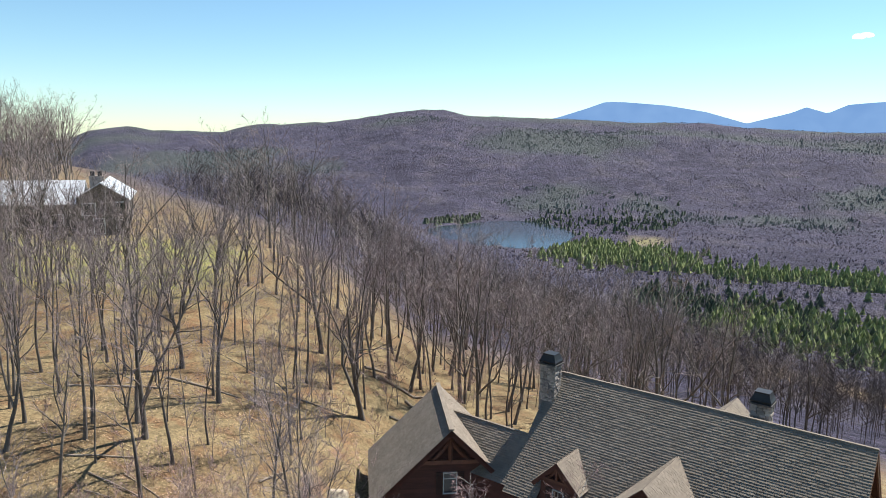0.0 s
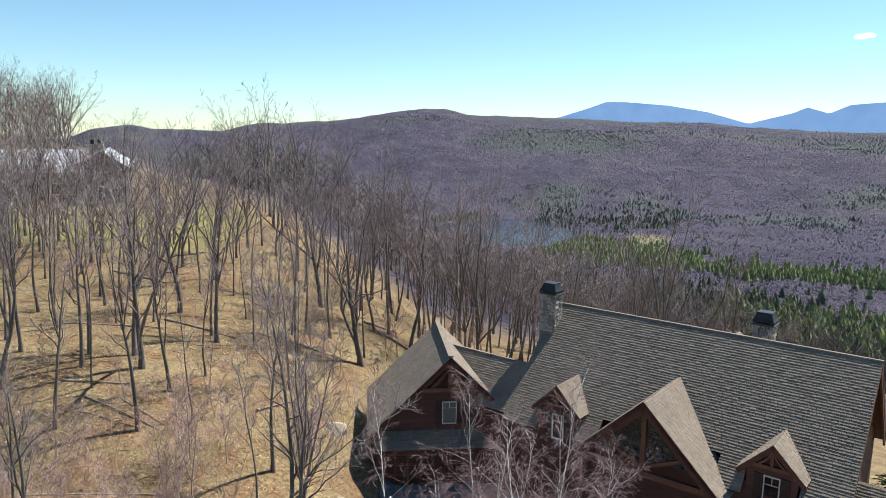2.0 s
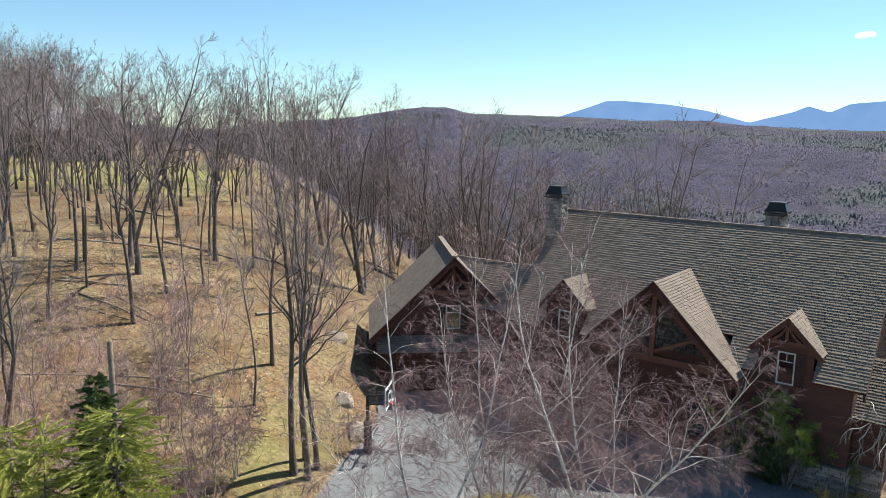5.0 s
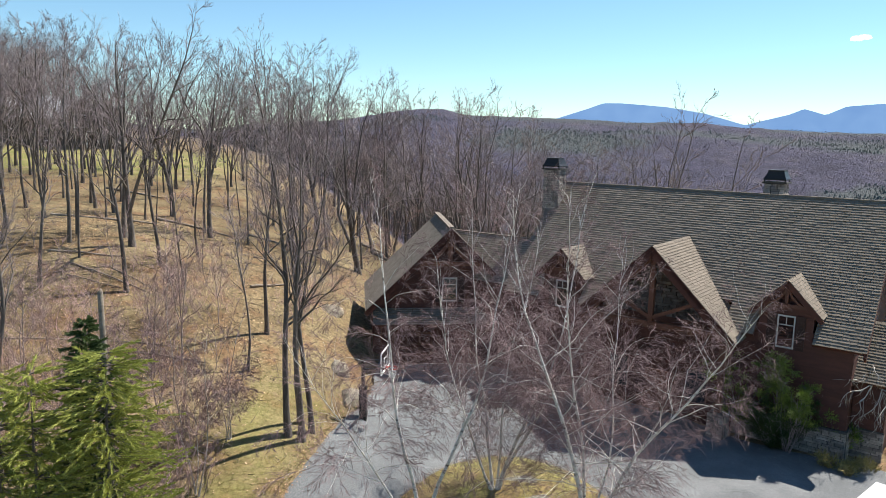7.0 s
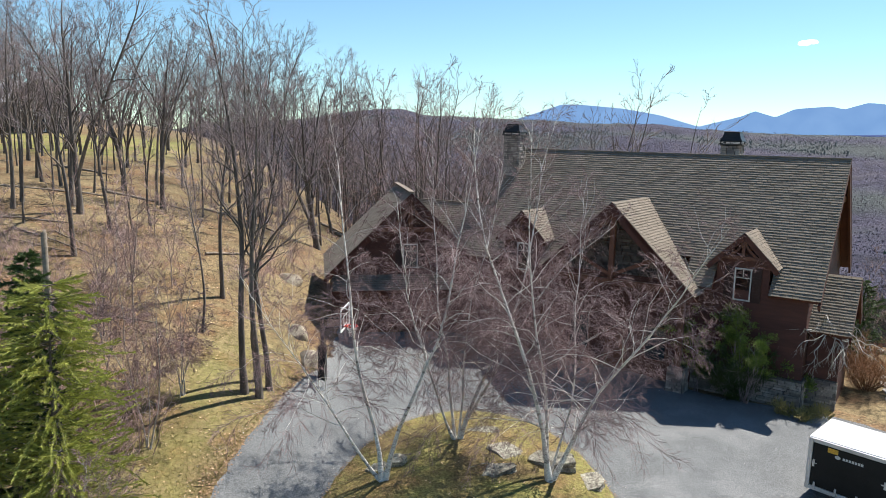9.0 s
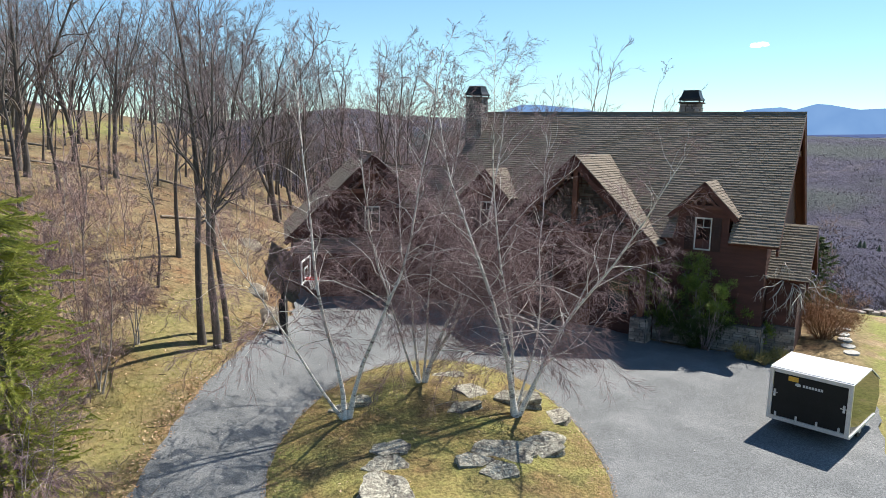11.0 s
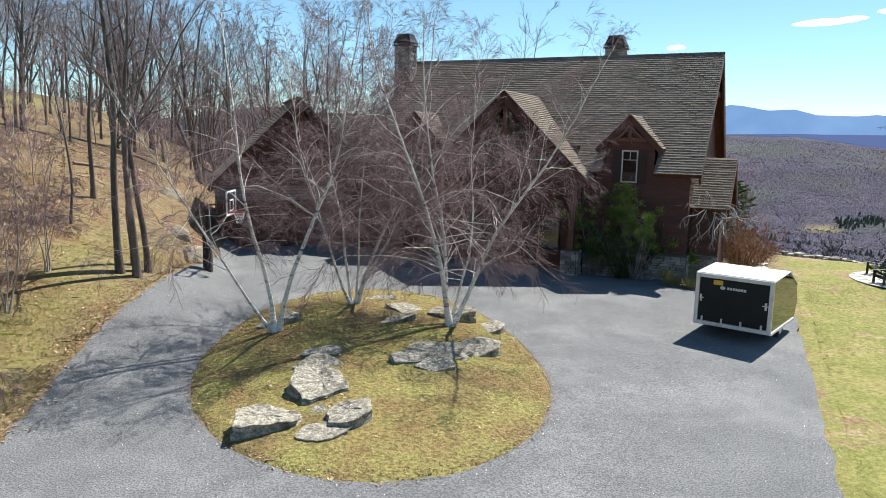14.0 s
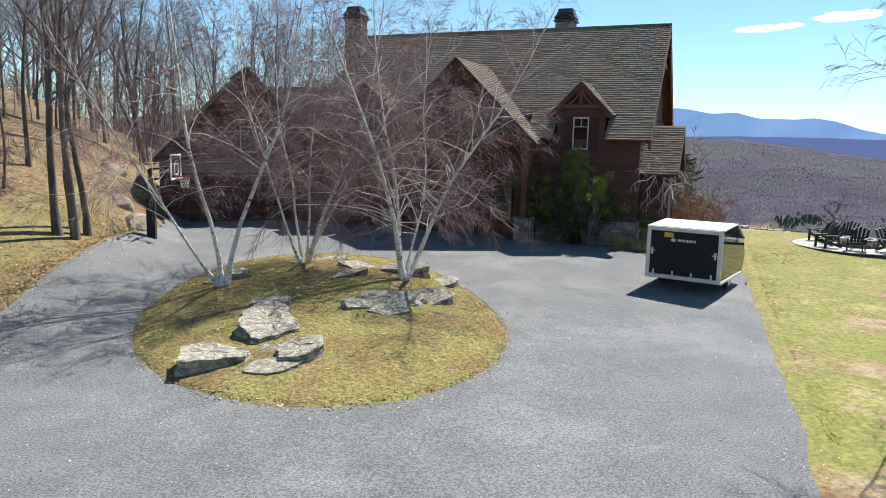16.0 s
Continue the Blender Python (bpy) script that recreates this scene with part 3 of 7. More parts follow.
def stones(parent, p0, p1, z0, z1, out, lo=0.25, hi=0.7, row=0.13, material=None):
    """Ledge stones laid in courses between p0 and p1."""
    p0, p1, out = Vector(p0), Vector(p1), Vector(out)
    run, z = (p1 - p0), z0
    d = run.normalized()
    while z < z1 - 0.04:
        h = min(row * RNG.uniform(0.75, 1.35), z1 - z)
        x = 0.0
        while x < run.length - 0.03:
            w = min(RNG.uniform(lo, hi), run.length - x)
            dep = RNG.uniform(0.03, 0.09)
            a, b = p0 + d * (x + 0.008), p0 + d * (x + w - 0.008)
            g = Geo()
            i = out * dep
            j = Vector((0, 0, RNG.uniform(-0.008, 0.008)))
            zz, zt = Vector((0, 0, z + 0.008)), Vector((0, 0, z + h - 0.008))
            k = d * 0.018
            g.add([tuple(p) for p in (a + zz, b + zz, b + zt, a + zt, a + zz + i + k + j, b + zz + i - k, b + zt + i * 0.9 - k + j, a + zt + i * 0.9 + k)],
                  [(4, 5, 6, 7), (0, 1, 5, 4), (1, 2, 6, 5), (2, 3, 7, 6), (3, 0, 4, 7)])
            part("stone", g, material or M_STONE, parent)
            x += w
        z += h


def window(m, w, h, shutter=0.36, grid=True, trim=None):
    """A white framed sash window, with its red shutters, in the plane of m (x right, z up, y into the wall)."""
    trim = trim or M_SASH
    root = part("window", Geo_box((-w / 2 + 0.03, 0.02, 0.03), (w / 2 - 0.03, 0.05, h - 0.03), m), M_GLASS, house, "dark glass window with white frame")
    g = Geo()
    for lo, hi in (((-w / 2 - 0.02, -0.05, -0.03), (w / 2 + 0.02, 0.03, 0.03)), ((-w / 2 - 0.02, -0.05, h - 0.03), (w / 2 + 0.02, 0.03, h + 0.03)),
                   ((-w / 2 - 0.02, -0.05, 0.03), (-w / 2 + 0.03, 0.03, h - 0.03)), ((w / 2 - 0.03, -0.05, 0.03), (w / 2 + 0.02, 0.03, h - 0.03))):
        g.box(lo, hi, m)
    part("frame", g, trim, root)
    if grid:
        g = Geo()
        g.box((-w / 2 + 0.03, -0.012, h * 0.70), (w / 2 - 0.03, 0.018, h * 0.70 + 0.03), m)
        g.box((-0.015, -0.010, h * 0.70 + 0.03), (0.015, 0.016, h - 0.03), m)
        part("muntin", g, trim, root)
    for s in (-1, 1):
        if not shutter:
            continue
        x0 = s * (w / 2 + 0.06 + shutter / 2)
        g = Geo()
        g.box((x0 - shutter / 2, -0.045, -0.05), (x0 + shutter / 2, -0.005, h + 0.05), m)
        for q in range(int(h / 0.12)):
            g.box((x0 - shutter / 2 + 0.04, -0.06, 0.02 + q * 0.12), (x0 + shutter / 2 - 0.04, -0.045, 0.09 + q * 0.12), m)
        part("shutter", g, M_SHUTTER, root, "dark red louvred shutter")
    return root


def Geo_box(lo, hi, m=None):
    g = Geo()
    g.box(lo, hi, m)
    return g


def face(a, b, z):
    """Frame of a front wall at b, centred on a, with its foot at z."""
    return Matrix.Translation(hp(a, b, z))


# main walls
FW = 5.15
wall("wall", [hp(-6.3, FW, FLOOR), hp(16.2, FW, FLOOR), hp(16.2, FW, 5.35), hp(-6.3, FW, 5.35)], (0, 0.25, 0), label="dark red front wall")
right_wall = wall("wall", [hp(16.2, FW - 0.26, FLOOR), hp(16.2, -FW, FLOOR), hp(16.2, -FW, 5.3), hp(16.2, 0, 10.4), hp(16.2, FW - 0.26, 5.55)], (-0.25, 0, 0), label="red shingled gable wall in the sun")
wall("wall", [hp(0.0, FW - 0.26, FLOOR), hp(0.0, -FW, FLOOR), hp(0.0, -FW, 5.3), hp(0.0, 0, 10.4), hp(0.0, FW - 0.26, 5.55)], (0.25, 0, 0))
wall("wall", [hp(-6.3, -FW, FLOOR), hp(16.2, -FW, FLOOR), hp(16.2, -FW, 5.2), hp(-6.3, -FW, 2.0)], (0, -0.25, 0))
boards(right_wall, hp(16.2, FW, 0), hp(16.2, -FW, 0), 1.5, 10.2, (1, 0, 0), 0.24, lambda z: (max(0, (FW - (RZ - 0.3 - z)) / (2 * FW)), min(1, (FW + (RZ - 0.3 - z)) / (2 * FW))))
front_wall = wall("wall", [hp(11.75, FW + 0.004, FLOOR), hp(16.2, FW + 0.004, FLOOR), hp(16.2, FW + 0.004, 5.1), hp(11.75, FW + 0.004, 5.1)], (0, -0.02, 0))
boards(front_wall, hp(11.75, FW + 0.024, 0), hp(16.22, FW + 0.024, 0), 1.52, 5.0, (0, -1, 0))
base = wall("stone_base", [hp(11.75, FW + 0.02, FLOOR - 0.3), hp(16.3, FW + 0.02, FLOOR - 0.3), hp(16.3, FW + 0.02, 1.5), hp(11.75, FW + 0.02, 1.5)], (0, -0.12, 0), M_MORTAR, "grey ledge stone base course")
stones(base, hp(11.75, FW + 0.14, 0), hp(16.3, FW + 0.14, 0), 0.1, 1.46, (0, -1, 0), 0.25, 0.75, 0.12)
base = wall("stone_base", [hp(16.2, FW, 0), hp(16.2, -FW, 0), hp(16.2, -FW, 1.5), hp(16.2, FW, 1.5)], (0.1, 0, 0), M_MORTAR)
stones(base, hp(16.3, FW, 0), hp(16.3, 1.0, 0), 0.1, 1.46, (1, 0, 0), 0.25, 0.75, 0.12)
for s in (1, -1):
    g = Geo()
    g.beam(hp(RIGHT - 0.06, 0, RZ - 0.32), hp(RIGHT - 0.06, s * 5.6, RZ - 5.92), 0.09, 0.36)
    part("rake_board", g, M_TRIM, house)
    g = Geo()
    g.beam(hp(LEFT + 0.06, 0, RZ - 0.32), hp(LEFT + 0.06, s * 5.4, RZ - 5.72), 0.09, 0.3)
    part("rake_board", g, M_TRIM, house)
g = Geo()
g.beam(hp(16.42, 1.75, 8.75), hp(16.42, -1.75, 8.75), 0.2, 0.26)
part("collar_beam", g, M_TIMBER, house)
g = Geo()
g.beam(hp(16.42, 0, 8.85), hp(16.42, 0, 10.2), 0.18, 0.18, up=(0, 1, 0))
part("king_post", g, M_TIMBER, house)
gable_m = Matrix.Translation((16.24, -2.2, 6.5)) @ Matrix.Rotation(radians(90), 4, "Z")
window(gable_m, 0.8, 1.3, 0)
window(Matrix.Translation((16.24, -3.0, 5.4)) @ Matrix.Rotation(radians(90), 4, "Z"), 1.0, 0.5, 0, False)

# side bay with its own small roof
roof("roof", hp(16.2, 4.7, 3.55), hp(17.85, 4.7, 3.55), hp(17.85, 2.5, 5.7), hp(16.2, 2.5, 5.7), keep=60)
roof("roof", hp(17.85, 0.3, 3.55), hp(16.2, 0.3, 3.55), hp(16.2, 2.5, 5.7), hp(17.85, 2.5, 5.7), keep=0)
bay = wall("wall", [hp(17.45, 4.3, FLOOR), hp(17.45, 0.7, FLOOR), hp(17.45, 0.7, 3.7), hp(17.45, 2.5, 5.45), hp(17.45, 4.3, 3.7)], (-1.2, 0, 0), label="red side bay of the gable wall")
boards(bay, hp(16.25, 4.3, 0), hp(17.47, 4.3, 0), 1.5, 3.6, (0, -1, 0))
base = wall("stone_base", [hp(16.25, 4.3, 0), hp(17.5, 4.3, 0), hp(17.5, 4.3, 1.5), hp(16.25, 4.3, 1.5)], (0, -0.08, 0), M_MORTAR)
stones(base, hp(16.3, 4.38, 0), hp(17.52, 4.38, 0), 0.1, 1.46, (0, -1, 0), 0.25, 0.7, 0.12)
for s in (1, -1):
    g = Geo()
    g.beam(hp(17.8, 2.5, 5.42), hp(17.8, 2.5 + s * 2.15, 3.32), 0.08, 0.26)
    part("rake_board", g, M_TRIM, house)


def brace(g, p, q, bow, w):
    """A curved timber brace."""
    p, q, bow = Vector(p), Vector(q), Vector(bow)
    last = p
    for i in range(1, 6):
        k = i / 5
        cur = p.lerp(q, k) + bow * (4 * k * (1 - k))
        g.beam(last, cur, w, w, up=(0, 1, 0.01))
        last = cur


def gable_truss(at, half, apex, tie, w=0.16):
    """King post, tie beam and two curved braces in a gable; at(x, z) gives the place in the gable's plane."""
    g = Geo()
    g.beam(at(0, tie), at(0, apex - 0.35), w, w, up=(0, 1, 0.01))
    part("king_post", g, M_TIMBER, house)
    g = Geo()
    g.beam(at(-half, tie), at(half, tie), w, w * 1.2)
    part("tie_beam", g, M_TIMBER, house)
    for s in (-1, 1):
        g = Geo()
        brace(g, at(s * half * 0.62, tie + 0.05), at(s * 0.06, tie + (apex - tie) * 0.62), Vector(at(-s * 0.09, 0)) - Vector(at(0, 0)), w * 0.75)
        part("brace", g, M_TIMBER, house)


def dormer(a, top, half, back):
    """A small gabled wall dormer with truss, window and shutters."""
    ov = half + 0.35
    slope = 1.02
    for s in (-1, 1):
        lowz = top - slope * ov
        roof("dormer_roof", hp(a + s * ov, 5.5, lowz), hp(a + s * ov, RZ - lowz, lowz), hp(a, back, top), hp(a, 5.5, top), 0.12, 60, "sunlit pale grey shingles")
        g = Geo()
        g.beam(hp(a, 5.46, top - 0.16), hp(a + s * ov, 5.46, lowz - 0.16), 0.07, 0.2)
        part("rake_board", g, M_TRIM, house)
        g = Geo()
        g.prism([hp(a + s * half, FW + 0.02, 4.2), hp(a + s * half, 4.2, 5.5), hp(a + s * half, 4.2, lowz + 0.3), hp(a + s * half, FW + 0.02, lowz + 0.3)], (-s * 0.12, 0, 0))
        part("cheek", g, M_SIDING, house)
    wl = wall("dormer_wall", [hp(a - half, FW + 0.03, 4.3), hp(a + half, FW + 0.03, 4.3), hp(a + half, FW + 0.03, top - half - 0.1), hp(a, FW + 0.03, top - 0.15), hp(a - half, FW + 0.03, top - half - 0.1)], (0, 0.2, 0))
    gable_truss(lambda x, z: hp(a + x, 5.38, z), half * 0.85, top, top - 1.08, 0.13)
    window(face(a + 0.02, FW + 0.05, 4.57), 0.66, 1.36)


dormer(13.6, 7.5, 1.07, 3.15)
dormer(2.9, 7.62, 1.07, 3.03)

# great gable over the porch
GA, GZ, GH, GB = 8.2, 8.5, 3.9, 6.85
for s in (-1, 1):
    roof("gable_roof", hp(GA + s * GH, GB, GZ - GH * 0.97), hp(GA + s * GH, RZ - (GZ - GH * 0.97) - 0.6, GZ - GH * 0.97), hp(GA, 1.6, GZ), hp(GA, GB, GZ), 0.16, 150, "sunlit pale grey shingle slope")
    g = Geo()
    g.beam(hp(GA, GB - 0.05, GZ - 0.3), hp(GA + s * GH, GB - 0.05, GZ - GH * 0.97 - 0.3), 0.1, 0.34)
    part("rake_board", g, M_TRIM, house)
    g = Geo()
    g.beam(hp(GA, GB - 0.35, GZ - 0.45), hp(GA + s * (GH - 0.4), GB - 0.35, GZ - (GH - 0.4) * 0.97 - 0.45), 0.22, 0.28)
    part("rafter", g, M_TIMBER, house)
    g = Geo()
    g.beam(hp(GA + s * 3.3, GB - 0.4, 1.5), hp(GA + s * 3.3, GB - 0.4, 4.75), 0.26, 0.26, up=(0, 1, 0))
    part("post", g, M_TIMBER, house)
    g = Geo()
    x, b0 = GA + s * 3.3, GB - 0.4
    g.add([tuple(hp(x + i * w, b0 + j * w, z)) for z, w in ((0.1, 0.42), (1.5, 0.3)) for i, j in ((-1, -1), (1, -1), (1, 1), (-1, 1))],
          [(0, 1, 2, 3), (7, 6, 5, 4), (0, 4, 5, 1), (1, 5, 6, 2), (2, 6, 7, 3), (3, 7, 4, 0)])
    pier = part("pier", g, M_MORTAR, house, "tapered ledge stone pier")
    stones(pier, hp(x - 0.36, b0 + 0.34, 0), hp(x + 0.36, b0 + 0.34, 0), 0.1, 1.5, (0, -1, 0), 0.2, 0.5, 0.13)
    stones(pier, hp(x + 0.36, b0 + 0.34, 0), hp(x + 0.36, b0 - 0.36, 0), 0.1, 1.5, (1, 0, 0), 0.2, 0.5, 0.13)
    g = Geo()
    g.beam(hp(GA + s * 2.0, GB - 0.38, 6.1), hp(GA + s * 0.1, GB - 0.38, 5.2), 0.16, 0.18, up=(0, 1, 0))
    part("strut", g, M_TIMBER, house)
g = Geo()
g.beam(hp(GA - 3.4, GB - 0.38, 4.85), hp(GA + 3.4, GB - 0.38, 4.85), 0.24, 0.3)
part("tie_beam", g, M_TIMBER, house)
g = Geo()
g.beam(hp(GA, GB - 0.37, 4.9), hp(GA, GB - 0.37, 8.0), 0.22, 0.22, up=(0, 1, 0))
part("king_post", g, M_TIMBER, house)
gw = wall("porch_wall", [hp(GA - 3.3, 5.3, FLOOR), hp(GA + 3.3, 5.3, FLOOR), hp(GA + 3.3, 5.3, 4.9), hp(GA, 5.3, 8.1), hp(GA - 3.3, 5.3, 4.9)], (0, 0.3, 0), M_SIDING, "dark red stained porch wall")
for dx, z0, w, h in ((-1.9, 1.2, 1.0, 1.6), (1.9, 1.2, 1.0, 1.6)):
    window(face(GA + dx, 5.36, z0), w, h, 0, True, M_TRIM)
g = Geo()
g.box((GA - 0.55, -5.38, FLOOR), (GA + 0.55, -5.31, 2.4))
part("door", g, M_TIMBER, house, "stained wooden front door")

z = 5.05
while z < 7.6:
    half = min(3.2, (8.05 - z) / 0.97 - 0.15)
    stones(gw, hp(GA - half, 5.302, 0), hp(GA + half, 5.302, 0), z, z + 0.15, (0, -1, 0), 0.25, 0.7, 0.15, M_SHADESTONE)
    z += 0.15

# garage wing
GL, GR, GT, GLEN = -4.65, 3.4, 8.2, 7.7
for x in (GL, GR):
    z = GT - abs(x) * 0.985
    e = [gpt(x, 0, z), gpt(x, GLEN, z)]
    roof("garage_roof", e[0], e[1], gpt(0, GLEN, GT), gpt(0, 0, GT), 0.16, 150, "steep grey shingle slope of the garage wing")
    g = Geo()
    g.beam(gpt(0, 0.05, GT - 0.22), gpt(x, 0.05, z - 0.22), 0.1, 0.24)
    part("rake_board", g, M_TRIM, house)
g = Geo()
g.beam(gpt(0, 0, GT + 0.05), gpt(0, GLEN, GT + 0.05), 0.3, 0.08)
part("ridge_cap", g, M_SHINGLE, house)
gfront = wall("garage_wall", [gpt(-4.25, 0.8, FLOOR), gpt(3.0, 0.8, FLOOR), gpt(3.0, 0.8, 5.1), gpt(0, 0.8, 8.0), gpt(-4.25, 0.8, 3.85)], GM.to_3x3() @ Vector((0, 0.25, 0)), label="dark red garage gable in shade")
wall("garage_wall", [gpt(-4.25, 1.06, FLOOR), gpt(-4.25, 7.4, FLOOR), gpt(-4.25, 7.4, 3.8), gpt(-4.25, 1.06, 3.8)], GM.to_3x3() @ Vector((0.25, 0, 0)))
wall("garage_wall", [gpt(-4.25, 7.4, FLOOR), gpt(3.0, 7.4, FLOOR), gpt(3.0, 7.4, 5.0), gpt(0, 7.4, 8.0), gpt(-4.25, 7.4, 3.8)], GM.to_3x3() @ Vector((0, -0.25, 0)))
boards(gfront, gpt(-4.25, 0.797, 0), gpt(3.0, 0.797, 0), 3.6, 8.0, GM.to_3x3() @ Vector((0, -1, 0)), 0.24,
       lambda z: (max(0.0, (4.25 - (GT - 0.25 - z) / 0.985) / 7.25), min(1.0, (4.25 + (GT - 0.25 - z) / 0.985) / 7.25)))
gable_truss(lambda x, z: gpt(x, 0.3, z), 1.75, GT, GT - 2.0, 0.2)
window(GM @ Matrix.Translation((0.05, 0.74, 4.0)), 0.8, 1.3)
roof("pent_roof", gpt(-4.25, -0.45, 2.95), gpt(3.0, -0.45, 2.95), gpt(3.0, 0.76, 3.6), gpt(-4.25, 0.76, 3.6), 0.1, 40, "narrow shingled canopy over the garage doors")
for x0, x1 in ((-3.8, -0.9), (-0.2, 2.7)):
    g = Geo()
    g.box((x0, 0.74, FLOOR), (x1, 0.79, 2.75), GM)
    gd = part("garage_door", g, M_TIMBER, house, "dark wooden panelled garage door")
    for i in range(4):
        for j in range(4):
            w, h = (x1 - x0) / 4, (2.75 - FLOOR) / 4
            part("panel", Geo_box((x0 + i * w + 0.07, 0.71, FLOOR + j * h + 0.07), (x0 + (i + 1) * w - 0.07, 0.74, FLOOR + (j + 1) * h - 0.07), GM), M_TRIM, gd)


def chimney(a0, a1, b0, b1, z0, z1):
    """A ledge stone stack with a flared black metal cap."""
    root = part("chimney", Geo_box((a0 + 0.06, -b1 + 0.06, z0), (a1 - 0.06, -b0 - 0.06, z1)), M_MORTAR, house, "ledge stone chimney stack")
    stones(root, hp(a0, b1 - 0.04, 0), hp(a1, b1 - 0.04, 0), z0, z1, (0, -1, 0), 0.15, 0.45, 0.11)
    stones(root, hp(a1 - 0.04, b1, 0), hp(a1 - 0.04, b0, 0), z0, z1, (1, 0, 0), 0.15, 0.45, 0.11)
    stones(root, hp(a0 + 0.04, b0, 0), hp(a0 + 0.04, b1, 0), z0, z1, (-1, 0, 0), 0.15, 0.45, 0.11)
    part("crown_slab", Geo_box((a0 - 0.1, -b1 - 0.1, z1), (a1 + 0.1, -b0 + 0.1, z1 + 0.07)), M_MORTAR, root, "pale concrete crown")
    g = Geo()
    ca, cb = (a0 + a1) / 2, (b0 + b1) / 2
    wa, wb = (a1 - a0) / 2 + 0.06, (b1 - b0) / 2 + 0.06
    prof = ((0.16, 1.0), (0.22, 1.0), (0.34, 0.86), (0.58, 0.70), (0.66, 0.70))
    for zz, k in prof:
        g.v += [tuple(hp(ca + i * wa * k, cb + j * wb * k, z1 + zz)) for i, j in ((-1, 1), (1, 1), (1, -1), (-1, -1))]
    g.f = [(4 * q + i, 4 * q + (i + 1) % 4, 4 * q + 4 + (i + 1) % 4, 4 * q + 4 + i) for q in range(len(prof) - 1) for i in range(4)] + [(3, 2, 1, 0), (16, 17, 18, 19)]
    g.n = len(g.v)
    cap = part("cap", g, M_BLACKMETAL, root, "flared black metal chimney cap")
    for i, j in ((-1, 1), (1, 1), (1, -1), (-1, -1)):
        part("leg", Geo_box((ca + i * wa * 0.9 - 0.03, -cb - j * wb * 0.9 - 0.03, z1 + 0.06), (ca + i * wa * 0.9 + 0.03, -cb - j * wb * 0.9 + 0.03, z1 + 0.17)), M_BLACKMETAL, cap)


chimney(-0.62, 0.36, 0.65, 1.5, 8.2, 11.4)
chimney(10.75, 11.7, -1.7, -0.85, 8.6, 11.15)
RA = 8.34
# rear cross gable whose peak shows over the ridge from high up
for q in (-1, 1):
    roof("dormer_roof", hp(RA + q * 2.4, -7.4, 6.5), hp(RA + q * 2.4, -3.2, 6.5), hp(RA, -1.6, 8.9), hp(RA, -7.4, 8.9), 0.12, 0)
wall("rear_wall", [hp(RA - 2.2, -7.1, 0.3), hp(RA + 2.2, -7.1, 0.3), hp(RA + 2.2, -7.1, 6.45), hp(RA, -7.1, 8.65), hp(RA - 2.2, -7.1, 6.45)], (0, -1.7, 0))


# ---- trees ----
def limb_path(rng, start, direction, length, n, lift=0.0, wobble=0.08):
    """A wandering path of n points that bends upwards (lift) or droops (minus)."""
    p, d = np.array(start, float), np.array(direction, float)
    d /= np.linalg.norm(d)
    out = [p.copy()]
    step = length / (n - 1)
    for _ in range(n - 1):
        d = d + rng.normal(0, wobble, 3) + np.array([0, 0, lift / (n - 1)])
        d /= np.linalg.norm(d)
        p = p + d * step
        out.append(p.copy())
    return np.array(out)


def side_dir(rng, axis, angle):
    """A direction leaning off an axis by an angle, turned at random round it."""
    axis = axis / np.linalg.norm(axis)
    ref = rng.normal(size=3)
    ref -= axis * ref.dot(axis)
    ref /= np.linalg.norm(ref) + 1e-9
    return axis * math.cos(angle) + ref * math.sin(angle)


def twiggy(g, rng, path, r, subs, twigs, sub_len, twig_len, lift, twig_r=0.006, droop=0.0, fine=Geo.spike):
    """Side shoots and twigs along one branch."""
    n = len(path)
    for k in range(subs):
        f = 0.22 + 0.78 * (k + rng.random()) / subs
        i = min(int(f * (n - 1)), n - 2)
        q = path[i] + (path[i + 1] - path[i]) * (f * (n - 1) - i)
        ax = path[i + 1] - path[i]
        d = side_dir(rng, ax, rng.uniform(0.5, 0.95))
        d[2] += lift * 0.4 - droop
        ln = sub_len * (1.15 - 0.7 * f) * rng.uniform(0.6, 1.25)
        sp = limb_path(rng, q, d, ln, 4, lift - droop * 1.5, 0.13)
        if fine is Geo.sliver:
            g.sliver(sp[0], sp[3], r * 0.45)
        else:
            g.tube(sp[[0, 2, 3]], [r * 0.45, r * 0.26, 0.0], 3)
        for t in range(twigs):
            ff = 0.15 + 0.85 * (t + rng.random()) / twigs
            j = min(int(ff * 3), 2)
            w = sp[j] + (sp[j + 1] - sp[j]) * (ff * 3 - j)
            td = side_dir(rng, sp[j + 1] - sp[j], rng.uniform(0.4, 1.15))
            td[2] += lift * 0.35 - droop
            fine(g, w, w + td / np.linalg.norm(td) * twig_len * rng.uniform(0.5, 1.3), twig_r)


